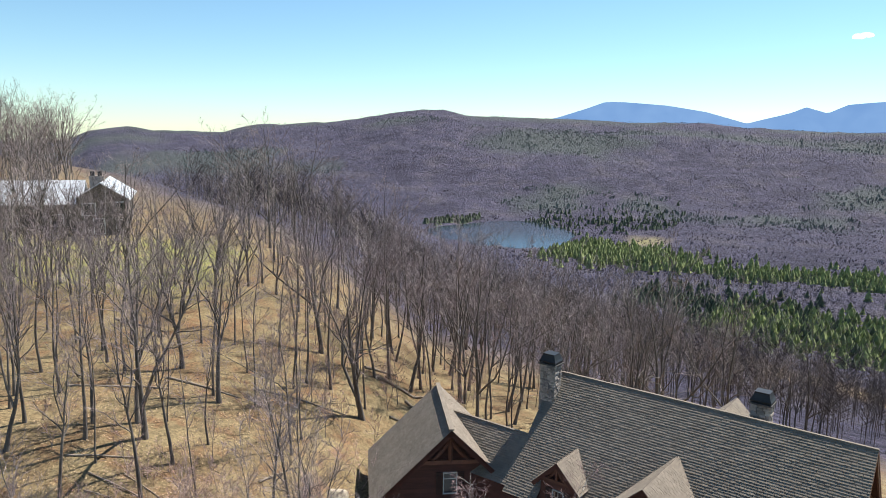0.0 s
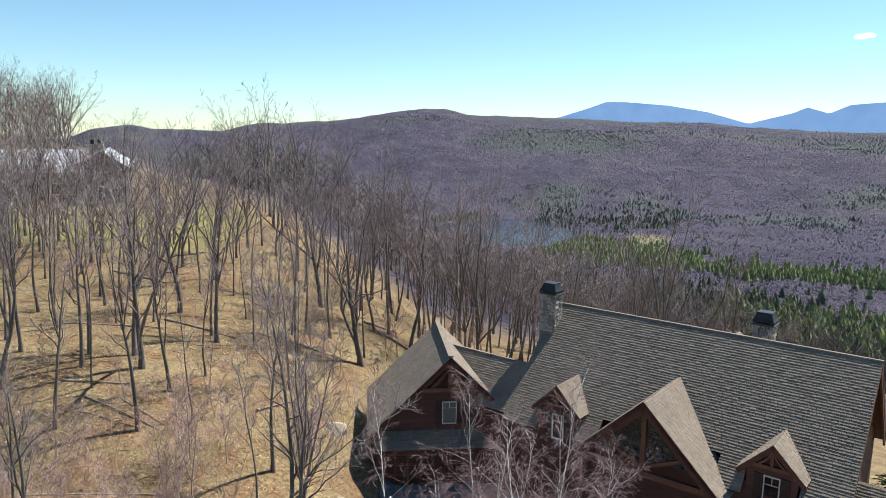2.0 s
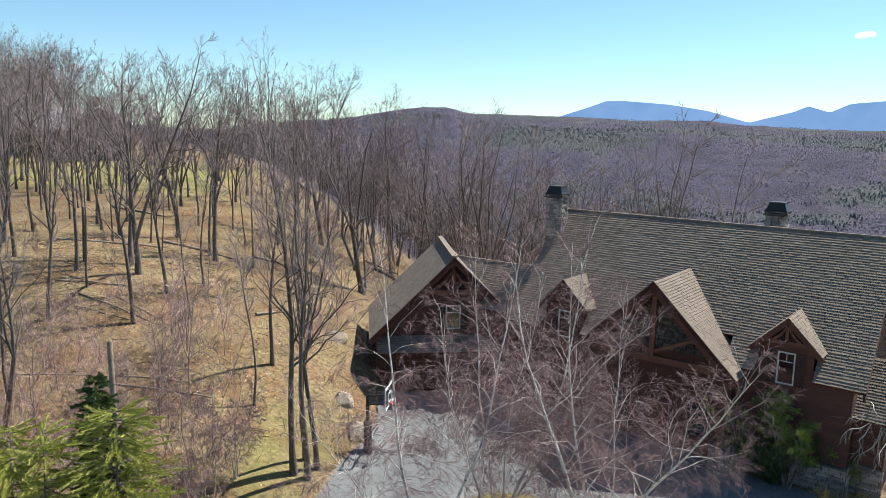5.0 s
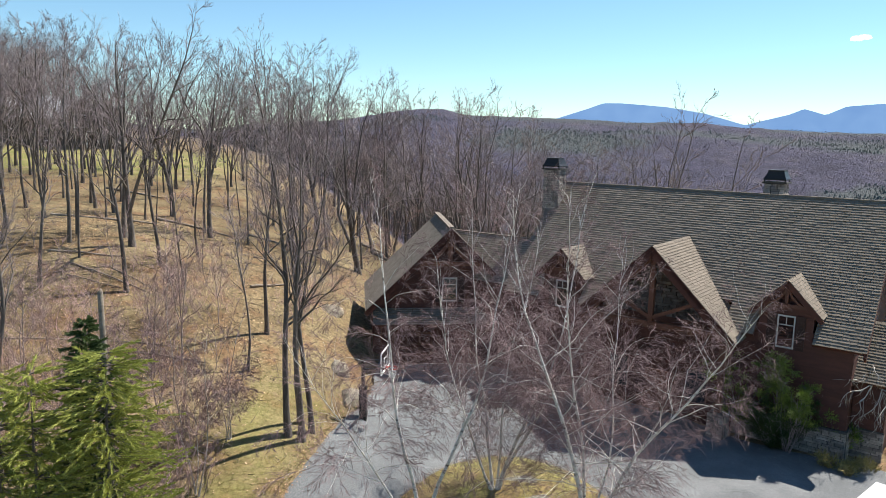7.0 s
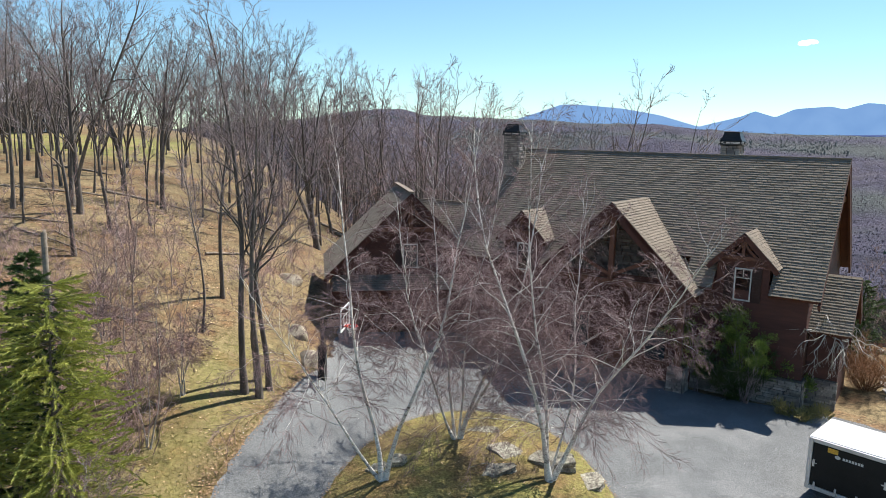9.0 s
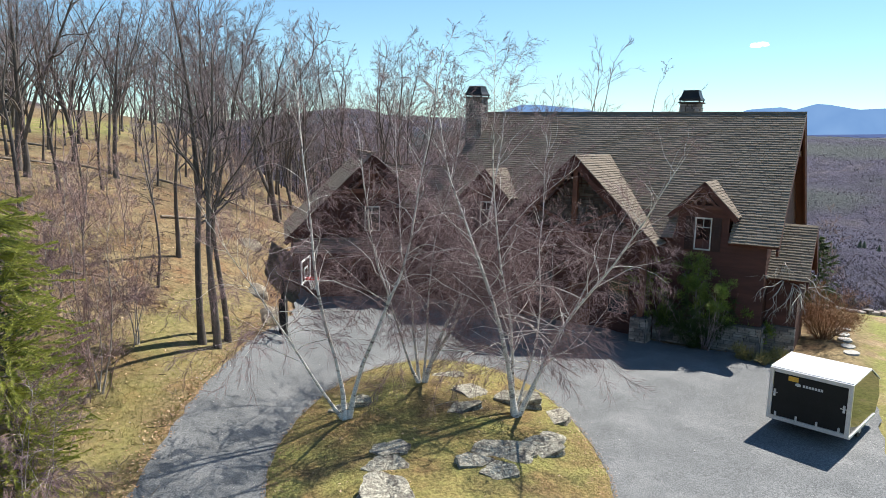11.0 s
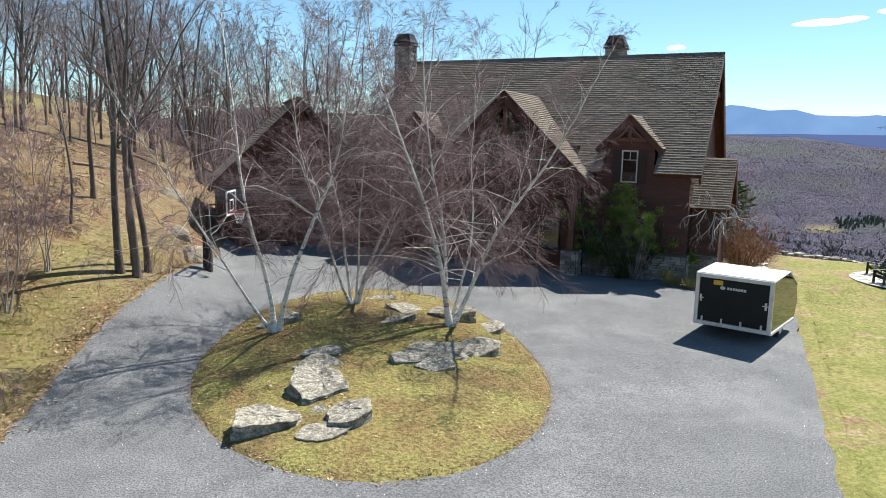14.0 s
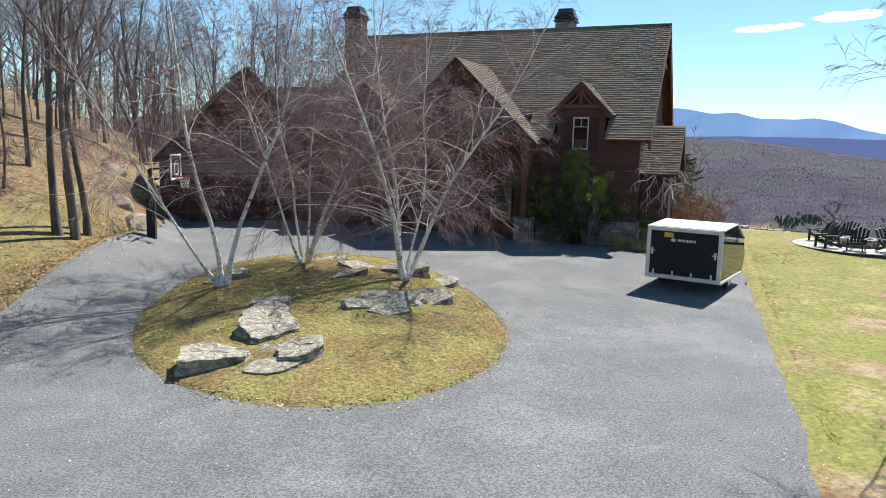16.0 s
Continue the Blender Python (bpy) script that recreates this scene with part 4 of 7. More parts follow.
def ramify(wood, rng, path, r, length, level, lift, counts, twig, fine):
    """Branches that fork again and again into crooked shoots and, last, straight twigs."""
    n, count = len(path), counts[level]
    for k in range(count):
        f = 0.2 + 0.8 * (k + rng.random()) / count
        i = min(int(f * (n - 1)), n - 2)
        q = path[i] + (path[i + 1] - path[i]) * (f * (n - 1) - i)
        d = side_dir(rng, path[i + 1] - path[i], rng.uniform(0.4, 0.9) if level == 0 else rng.uniform(0.25, 0.7))
        d[2] += lift
        ln = length * (1.15 - 0.6 * f) * rng.uniform(0.6, 1.25)
        if level == len(counts) - 1:
            wood.sliver(q, q + d / np.linalg.norm(d) * ln, twig)
            continue
        sp = limb_path(rng, q, d, ln, 4, lift * 0.8, 0.22)
        rr = max(r * (1 - 0.7 * f) * 0.62, twig * 1.35)
        if fine is Geo.sliver:
            wood.sliver(sp[0], sp[2], rr)
            wood.sliver(sp[1], sp[3], rr * 0.8)
        elif level == 0:
            wood.tube(sp, rr * np.array([1.0, 0.8, 0.55, 0.0]), 3)
        else:
            wood.spike(sp[0], sp[3], rr)
        ramify(wood, rng, sp, rr, ln * (0.56 if level == 0 else 0.85), level + 1, lift, counts, twig, fine)


def wood_tree(seed, height, radius, limbs=12, clear=0.38, spread=0.27, forks=2, lean=(0.0, 0.0), counts=(7, 4, 4), twig=0.0056, fine=Geo.spike):
    """Trunk and crown of a bare forest tree: a clear bole, ascending leaders, crooked limbs and a haze of shoots."""
    rng = np.random.default_rng(seed)
    trunk, crown = Geo(), Geo()
    tilt = np.array(lean) + rng.normal(0, 0.02, 2)
    path = limb_path(rng, (0, 0, -0.3), (tilt[0], tilt[1], 1), height * (0.8 if forks else 0.95), 12, 0.12, 0.05)
    rad = radius * (1 - np.linspace(0, 1, 12) ** 0.9 * 0.9)
    rad[0] *= 1.35
    trunk.tube(path, rad, 7)
    leaders = [(path, rad, clear)]
    for k in range(forks):
        i = int(np.clip(12 * (clear + rng.uniform(-0.12, 0.2)), 2, 8))
        d = side_dir(rng, path[i + 1] - path[i], rng.uniform(0.28, 0.55))
        d[2] = max(d[2], 0.7)
        lp = limb_path(rng, path[i], d, height * 0.98 - path[i][2], 9, 0.5, 0.12)
        lr = rad[i] * 0.72 * (1 - np.linspace(0, 1, 9) * 0.9)
        trunk.tube(lp, lr, 6)
        leaders.append((lp, lr, 0.18))
    for lp, lr, low in leaders:
        n, cnt = len(lp), max(5, round(1.35 * limbs / (1 + 0.55 * forks)))
        for k in range(cnt):
            f = low + (0.98 - low) * (k + rng.random()) / cnt
            i = min(int(f * (n - 1)), n - 2)
            q = lp[i] + (lp[i + 1] - lp[i]) * (f * (n - 1) - i)
            d = side_dir(rng, lp[i + 1] - lp[i], rng.uniform(0.65, 1.15) - 0.35 * f)
            d[2] += 0.12
            ln = height * spread * (1.12 - 0.72 * f) * rng.uniform(0.65, 1.2)
            br = max(0.016, min(lr[i] * 0.55, 0.07))
            bp = limb_path(rng, q, d, ln, 7, 0.35, 0.2)
            (trunk if br > 0.03 else crown).tube(bp, br * (1 - np.linspace(0, 1, 7) * 0.85), 5)
            ramify(crown, rng, bp, br * 0.7, ln * 0.5, 0, 0.16, counts, twig, fine)
    return trunk, crown


def make_tree(name, trunk, crown, label, category, group, bark, twig):
    root = thing(name, label, category, group)
    part("trunk", trunk, bark, root, smooth=True)
    part("crown", crown, twig, root)
    return root


M_SAPBARK = surf("sapling_bark", (0.24, 0.19, 0.17), (0.36, 0.30, 0.27), 4, 0.9, 0.4, 14, vary=0.3)
M_SAPTWIG = surf("sapling_twig", (0.31, 0.215, 0.195), (0.43, 0.315, 0.29), 2, 0.9, 0, 8, vary=0.3)


def wood_kinds(specs, seed, label, group):
    made = []
    for k, (h, r, lb, cl, spd, fk, ln) in enumerate(specs):
        tr, cr = wood_tree(seed + k, h, r, lb, cl, spd, fk, ln)
        made.append([make_tree("bare_tree", tr, cr, label, "tree", group, M_BARK if h > 10 else M_SAPBARK, M_TWIG if h > 10 else M_SAPTWIG), False, max(p[2] for p in cr.v)])
    return made


UPRIGHT = (0.0, 0.0)
near_kinds = wood_kinds(((15, 0.15, 14, 0.42, 0.25, 1, UPRIGHT), (15, 0.20, 17, 0.36, 0.29, 2, (-0.06, 0.0)), (15, 0.105, 12, 0.45, 0.2, 1, UPRIGHT), (15, 0.21, 17, 0.33, 0.30, 3, UPRIGHT), (15, 0.085, 11, 0.4, 0.17, 0, (0.04, 0.0)),
                         (15, 0.17, 15, 0.4, 0.27, 2, (0.09, 0.0)), (15, 0.19, 18, 0.26, 0.2, 1, UPRIGHT), (15, 0.14, 14, 0.3, 0.19, 0, UPRIGHT), (15, 0.27, 19, 0.25, 0.31, 3, UPRIGHT), (15, 0.16, 13, 0.45, 0.24, 1, (0.2, 0.0))), 100,
                        "tall leafless hardwood with grey bark on the leaf littered slope", "woods on the hilltop")
far_specs = ((15, 0.16, 11, 0.36, 0.28, 2), (14, 0.12, 9, 0.4, 0.25, 1), (16, 0.18, 12, 0.32, 0.3, 3), (13, 0.09, 8, 0.35, 0.24, 1))
young_kinds = wood_kinds(((5.5, 0.035, 8, 0.2, 0.3, 1, UPRIGHT), (4.2, 0.028, 7, 0.15, 0.32, 2, UPRIGHT), (7, 0.045, 9, 0.25, 0.26, 1, UPRIGHT)), 300,
                         "thin leafless sapling among fallen leaves", "undergrowth in the woods")


def put_tree(kind, x, y, s, rz):
    src, used = kind[:2]
    m = Matrix.Translation((x, y, gz(x, y) - 0.05)) @ Matrix.Rotation(rz, 4, "Z") @ Matrix.Scale(s, 4)
    if not used:
        kind[1] = True
        src.matrix_world = m
        return src
    loc, rot, _ = m.decompose()
    ob = copy_thing(src, Matrix.LocRotScale(loc, rot, None))
    ob.scale = (s, s, s)
    return ob


def house_ab(x, y):
    return (x - HO.x) * HU.x + (y - HO.y) * HU.y, (x - HO.x) * HV.x + (y - HO.y) * HV.y


wr = random.Random(3)
# kind, x, y, height: beside the drive, up the hill, along the brow behind the house
VERGE = [(7, -5.85, 26.6, 15.0), (0, -5.3, 26.55, 15.5), (0, -5.05, 27.3, 14.0), (2, -5.6, 27.7, 12.0), (0, -8.5, 34.1, 13.0), (2, -8.5, 30.6, 8.0), (5, -16.8, 25.5, 11.5), (0, -19.4, 33.8, 12.0)]
HILL = [(1, -18.8, 42.0, 13.2), (6, -17.7, 40.3, 13.4), (3, -19.7, 52.0, 13.8), (1, -15.4, 47.2, 13.4), (2, -16.1, 48.1, 12.5), (0, -25.1, 51.5, 13.0), (2, -23.2, 50.2, 12.5), (0, -21.2, 41.2, 12.6), (0, -24.8, 40.3, 12.8),
        (7, -20.8, 39.4, 12.4), (2, -25.2, 45.0, 12.6), (4, -17.3, 42.8, 9.0), (5, -24.3, 37.5, 12.5), (4, -13.1, 47.9, 12.5), (4, -28.4, 50.6, 12.5), (2, -28.2, 48.2, 12.6), (2, -27.6, 44.0, 13.0), (4, -17.7, 58.9, 13.5)]
BROW = [(3, -10.9, 62.5, 16.5), (2, -8.9, 55.3, 14.5), (8, -6.1, 52.6, 15.2), (4, -7.4, 57.8, 14.0), (4, -11.4, 52.7, 14.0), (2, -10.8, 54.8, 13.0), (2, -4.8, 64.0, 16.5), (5, -2.9, 64.4, 17.0), (2, -1.9, 66.2, 17.0), (1, 1.9, 63.7, 18.0),
        (0, 2.9, 69.1, 18.0), (4, 3.3, 59.9, 16.5), (4, 4.5, 59.7, 16.5), (9, 6.3, 63.5, 17.0), (9, 6.5, 59.1, 16.0), (2, 8.7, 72.0, 14.5), (4, 1.2, 67.9, 17.0), (9, 13.6, 60.5, 11.6), (5, 16.2, 60.0, 10.8), (9, 11.0, 62.0, 12.5)]
for k, x, y, h in VERGE + HILL + BROW:
    put_tree(near_kinds[k], x, y, h / near_kinds[k][2], wr.uniform(-0.5, 0.5) if k in (1, 5, 9) else wr.uniform(0, 6.28))
taken = [(q[1], q[2]) for q in VERGE + HILL + BROW]


def wood_free(x, y, gap):
    a, b = house_ab(x, y)
    if x > -6.5 - (2.5 if y < 34 else 0) and y < 47.5:
        return False
    if y < 30 and x > -9.5:
        return False
    if x > -3 and b > -7.5:
        return False
    if -b > 13 + 0.28 * max(0, -a) + 26:
        return False
    if y > 84 and x > -0.52 * y:
        return False
    if math.hypot(x + 46, y - 102) < 13:
        return False
    if y > 60 and -0.535 < x / y < -0.41 and y < 96 and math.sin(x * 12.9 + y * 78.2) > -0.2:
        return False
    return all((x - p) ** 2 + (y - q) ** 2 > gap * gap for p, q in taken)


def fill(count, xr, yr, gap, choose, lo, hi, thin=lambda x, y: 1.0):
    made = tries = 0
    while made < count and tries < 9000:
        tries += 1
        x, y = wr.uniform(*xr), wr.uniform(*yr)
        if not wood_free(x, y, gap) or wr.random() > thin(x, y):
            continue
        taken.append((x, y))
        if choose is None:
            far_spots.append((x, y, wr.uniform(lo, hi), wr.uniform(0, 6.28)))
        else:
            put_tree(wr.choice(choose), x, y, wr.uniform(lo, hi), wr.uniform(0, 6.28))
        made += 1


far_spots = []


slim_kinds = [near_kinds[k] for k in (0, 2, 4, 2, 4)]
fill(20, (-34, -9), (34, 60), 2.4, slim_kinds, 0.66, 0.86)
fill(45, (-48, -24), (40, 78), 2.0, None, 0.62, 0.9)
fill(8, (-36, -19), (24, 38), 2.6, slim_kinds, 0.6, 0.8)
fill(22, (-14, 6), (54, 80), 1.9, slim_kinds + [near_kinds[5], near_kinds[9]], 0.85, 1.15)
fill(14, (8, 24), (58, 80), 1.9, slim_kinds, 0.45, 0.6)
fill(120, (-115, -52), (85, 150), 3.0, None, 0.7, 1.0)
fill(75, (-90, -54), (108, 140), 1.8, None, 0.75, 1.05)
fill(75, (-75, 4), (56, 125), 2.2, None, 0.68, 0.95, lambda x, y: 0.7 if (x < -22 and 64 < y < 96) else 1.0)
fill(40, (-62, -20), (60, 98), 2.2, None, 0.6, 0.95)
fill(45, (-76, -36), (62, 99), 1.6, None, 0.5, 0.85)
fill(48, (-24, -7), (18, 40), 1.0, young_kinds, 0.6, 1.1)
fill(30, (-14, 4), (44, 68), 1.3, young_kinds, 0.6, 1.1)


# birches on the island
M_PALESAP = surf("pale_sapling_bark", (0.38, 0.34, 0.30), (0.56, 0.52, 0.47), 6, 0.85, 0.4, 14, c=(0.16, 0.13, 0.11), stretch=(1, 1, 2), cover=0.5)


def birch(seed, leaders, scale=1.0, count=30, low=0.27, counts=(11, 7, 4)):
    """A clump of white stems with a cloud of fine twigs. leaders: (lean x, lean y, height, radius)."""
    rng = np.random.default_rng(seed)
    stems, crown = [], Geo()
    for lx, ly, h, r in leaders:
        g = Geo()
        base = np.array([lx * 0.12 + rng.normal(0, 0.05), ly * 0.2 + rng.normal(0, 0.05), -0.15])
        path = limb_path(rng, base, (lx, ly, 1), h * math.hypot(1, lx), 13, 0.12, 0.075)
        rad = r * 0.92 * (1 - np.linspace(0, 1, 13) ** 0.6 * 0.95)
        rad[0] *= 1.3
        g.tube(path, rad, 8)
        stems.append(g)
        for k in range(count):
            f = low + (0.98 - low) * ((k + rng.random()) / count) ** 1.2
            i = min(int(f * 12), 11)
            q = path[i] + (path[i + 1] - path[i]) * (f * 12 - i)
            d = side_dir(rng, np.array([0, 0, 1.0]), rng.uniform(0.5, 1.2) * (1.0 if f < 0.65 else 0.55))
            ln = (4.2 - 3.1 * f) * rng.uniform(0.55, 1.25) * scale
            bp = limb_path(rng, q, d, ln, 8, -0.8 if f < 0.65 else 0.15, 0.2)
            br = max(0.008, min(rad[i] * 0.34, 0.017))
            g.tube(bp, br * (1 - np.linspace(0, 1, 8) * 0.85), 4)
            full = counts if f < 0.65 else (counts[0] * 2 // 3, counts[1] - 1, counts[2] - 1)
            ramify(crown, rng, bp, br * 0.55, ln * 0.46, 0, -0.14, full, 0.0036, Geo.spike)
    return stems, crown


def birch_clump(x, y, z, seed, leaders, group="birches on the island", label="leafless clump of white barked birch with fine purplish twigs", scale=1.0, count=30, low=0.17, bark=None):
    root = thing("birch_tree", label, "birch", group, m=Matrix.Translation((x, y, z)))
    stems, crown = birch(seed, leaders, scale, count, low)
    for g in stems:
        part("stem", g, bark or M_BIRCH, root, smooth=True)
    part("crown", crown, M_BIRCHTWIG, root, "fine purplish brown twigs")


birch_clump(-0.36, 21.2, isle_z(-0.36, 21.2), 1, ((-0.8, 0.0, 6.2, .075), (-0.1, -0.03, 12.2, 0.095), (0.2, 0.06, 11.8, 0.1)), low=0.3, count=24)
birch_clump(2.15, 24.0, isle_z(2.15, 24.0), 2, ((-0.5, 0.0, 8.4, 0.068), (-0.16, 0.1, 11.4, 0.068), (0.02, 0.0, 10.4, .06), (0.24, 0.0, 12.0, 0.1), (0.36, 0.12, 9.4, 0.09)), low=0.24, count=28)
birch_clump(4.8, 21.1, isle_z(4.8, 21.1), 3, ((-0.2, 0.03, 11.6, 0.12), (0.06, 0.14, 11.4, 0.085), (0.46, 0.0, 9.2, 0.105), (0.24, 0.1, 9.6, 0.06)), low=0.15, count=34)
birch_clump(13.3, 10.7, gz(13.3, 10.7), 7, ((-0.08, 0.02, 7.8, 0.07),), "birch by the lawn", "young white barked birch at the edge of the lawn", 1.25, 16, 0.5)
birch_clump(-7.6, 16.4, gz(-7.6, 16.4), 9, ((0.06, 0.0, 3.9, 0.035), (0.3, 0.05, 3.2, 0.028), (-0.15, 0.1, 3.4, 0.03)), "saplings on the verge", "pale barked leafless sapling leaning over the verge", 0.5, 9, 0.2, M_PALESAP)
for k, (x, y, leaders) in enumerate(((-8.1, 22.5, ((-0.25, 0.1, 5.2, 0.04), (0.3, 0.1, 5.8, 0.042), (0.12, 0.2, 5.0, 0.03))), (-7.9, 25.6, ((0.12, 0.05, 5.5, 0.034), (-0.2, 0.0, 5.2, 0.034), (0.0, 0.15, 4.6, 0.028), (0.2, -0.1, 4.2, 0.026))),
                                   (-9.6, 25.7, ((0.02, 0.0, 6.5, 0.04), (0.15, 0.1, 4.0, 0.03))), (-11.9, 25.5, ((0.0, 0.0, 6.0, 0.036),)))):
    birch_clump(x, y, gz(x, y), 20 + k, leaders, "saplings on the verge", "pale barked leafless sapling rising from the brush", 0.5, 9, 0.25, M_PALESAP)
put_tree(young_kinds[2], 24.6, 34.6, 0.85, 3.0)


# ---- trailer ----
TM = Matrix.Translation((13.02, 20.57, gz(14, 20.5) + 0.03)) @ Matrix.Rotation(radians(-51), 4, "Z")
trailer = thing("cargo_trailer", "black enclosed snowmobile trailer with white roof and aluminium trim", "trailer", m=TM)
M_TBLACK = surf("black_panel", (0.007, 0.008, 0.008), (0.011, 0.012, 0.012), 1.5, 0.5, 0.03, 30, spec=0.25)
M_GLOSSY = surf("gloss_black_side", (0.012, 0.012, 0.012), (0.016, 0.016, 0.016), 1.5, 0.05, 0.0, 30, spec=1.0)
M_ALU = surf("brushed_aluminium", (0.55, 0.55, 0.55), (0.66, 0.66, 0.66), 3, 0.4, 0.05, 60, metal=0.55)
M_RUBBER = surf("tyre_rubber", (0.015, 0.015, 0.015), (0.025, 0.025, 0.024), 5, 0.85, 0.3, 40)
M_DECAL = surf("silver_decal", (0.5, 0.5, 0.5), (0.6, 0.6, 0.6), 3, 0.5, 0, 30)
M_AMBER = surf("amber_sticker", (0.6, 0.33, 0.03), (0.7, 0.4, 0.05), 3, 0.5, 0, 30)
prof = [(0.03, 0.36), (2.95, 0.36), (3.3, 0.95), (3.0, 1.55), (1.85, 2.12), (0.03, 2.04)]
g = Geo()
g.prism([(0.02, y, z) for y, z in prof], (2.36, 0, 0))
part("body", g, M_GLOSSY, trailer, "gloss black side panels")
g = Geo()
g.prism([(-0.01, y, z + 0.012) for y, z in prof[3:]] + [(-0.01, y, z + 0.045) for y, z in prof[3:]][::-1], (2.42, 0, 0))
part("roof_skin", g, M_WHITE, trailer, "white sheet roof")
rear = part("rear_door", Geo_box((0.14, -0.02, 0.52), (2.26, 0.03, 1.94)), M_TBLACK, trailer, "black rear ramp door")
for lo, hi in (((0, -0.05, 0.38), (0.13, 0.03, 2.06)), ((2.27, -0.05, 0.38), (2.4, 0.03, 2.06)), ((0.13, -0.05, 1.94), (2.27, 0.03, 2.06)), ((0.13, -0.05, 0.38), (2.27, 0.03, 0.51))):
    part("door_frame", soften(Geo_box(lo, hi).mesh("door_frame", M_ALU), 0.008), M_ALU, trailer)
for x in (0.28, 0.9, 1.5, 2.12):
    part("hinge", Geo_box((x - 0.03, -0.075, 0.42), (x + 0.03, -0.05, 0.66)), M_ALU, rear)
for x in (0.2, 2.2):
    part("latch", Geo_box((x - 0.03, -0.06, 1.15), (x + 0.03, -0.02, 1.38)), M_ALU, rear)
    part("latch_bar", Geo_box((x - 0.1, -0.07, 1.26), (x + 0.1, -0.06, 1.29)), M_ALU, rear)
part("sticker", Geo_box((0.56, -0.026, 1.74), (0.86, -0.02, 1.89)), M_AMBER, rear, "amber warning sticker")
for k in range(7):
    part("marking_bar", Geo_box((1.0 + k * 0.085, -0.026, 1.62), (1.0 + k * 0.085 + 0.065, -0.02, 1.70)), M_DECAL, rear)
g = Geo()
g.prism([(0.86 + 0.085 * math.cos(t), -0.026, 1.66 + 0.055 * math.sin(t)) for t in np.arange(12) * math.pi / 6], (0, 0.006, 0))
part("emblem", g, M_DECAL, rear)
part("marking_bar", Geo_box((1.0, -0.056, 0.47), (1.45, -0.05, 0.495)), M_DECAL, rear)
for x in (-0.012, 2.382):
    part("lower_rail", Geo_box((x, 0.03, 0.36), (x + 0.03, 2.85, 0.44)), M_WHITE if x > 1 else M_ALU, trailer)
for x in (0.06, 2.14):
    wh = Geo()
    wh.tube([(x, 1.45, 0.30), (x + 0.001, 1.45, 0.30), (x + 0.2, 1.45, 0.30), (x + 0.201, 1.45, 0.30)], [0.22, 0.29, 0.29, 0.0], 20)
    tyre = part("wheel", wh, M_RUBBER, trailer, smooth=False)
    rim = Geo()
    rim.tube([(x - 0.01, 1.45, 0.30), (x + 0.0, 1.45, 0.30), (x + 0.21, 1.45, 0.30), (x + 0.22, 1.45, 0.30)], [0.1, 0.16, 0.16, 0.0], 16)
    part("rim", rim, M_ALU, tyre)
part("axle", Geo_box((0.2, 1.4, 0.26), (2.2, 1.5, 0.36)), M_BLACKMETAL, trailer)
g = Geo()
g.beam((1.2, 2.9, 0.38), (1.2, 4.1, 0.40), 0.09, 0.09)
part("tongue", g, M_BLACKMETAL, trailer)
part("jack", Geo_box((1.16, 3.9, -0.06), (1.24, 3.98, 0.75)), M_ALU, trailer)

# ---- rocks on the island ----
def boulder(seed, w, d, h, name="rock"):
    """A split ledge slab: ragged outline, layered sides and a nearly flat top."""
    rng = np.random.default_rng(seed)
    n = 26
    t = np.arange(n) * 2 * np.pi / n
    corner = np.full(n, 1.2)
    turn, sides = rng.uniform(0, 6.28), rng.integers(5, 7)
    for k in range(sides):
        a, cut = turn + (k + rng.uniform(-0.25, 0.25)) * 6.283 / sides, rng.uniform(0.72, 1.0)
        corner = np.minimum(corner, cut / np.maximum(0.3, np.cos(t - a)))
    corner *= 1 + rng.normal(0, 0.03, n)
    h *= 0.5
    g = Geo()
    levels = (-0.4 / h, 0.0, 0.28, 0.34, 0.62, 0.68, 0.93, 1.0)
    step = [1.04, 1.03, 1.0 + rng.uniform(-0.05, 0.04), 0.95 + rng.uniform(-0.06, 0.05), 0.98, 0.93 + rng.uniform(-0.05, 0.05), 0.97, 0.95]
    tilt = rng.normal(0, 0.10, 2)
    for z, q in zip(levels, step):
        r = corner * q * (1 + rng.normal(0, 0.02, n))
        x, y = r * np.cos(t), r * np.sin(t)
        zz = h * (z + rng.normal(0, 0.02, n)) + (tilt[0] * x * w + tilt[1] * y * d) * 0.5 * max(z, 0)
        g.v += list(zip((x * w / 2).tolist(), (y * d / 2).tolist(), zz.tolist()))
    for q in (0.6, 0.28):
        r = corner * q * (1 + rng.normal(0, 0.05, n))
        x, y = r * np.cos(t), r * np.sin(t)
        zz = h * (1.03 + rng.normal(0, 0.05, n)) + (tilt[0] * x * w + tilt[1] * y * d) * 0.5
        g.v += list(zip((x * w / 2).tolist(), (y * d / 2).tolist(), zz.tolist()))
    g.v.append((0, 0, h * 1.04))
    rings_ = len(levels) + 2
    g.f = [(i * n + j, i * n + (j + 1) % n, (i + 1) * n + (j + 1) % n, (i + 1) * n + j) for i in range(rings_ - 1) for j in range(n)]
    g.f += [((rings_ - 1) * n + j, (rings_ - 1) * n + (j + 1) % n, rings_ * n) for j in range(n)]
    return g.mesh(name, M_ROCK)


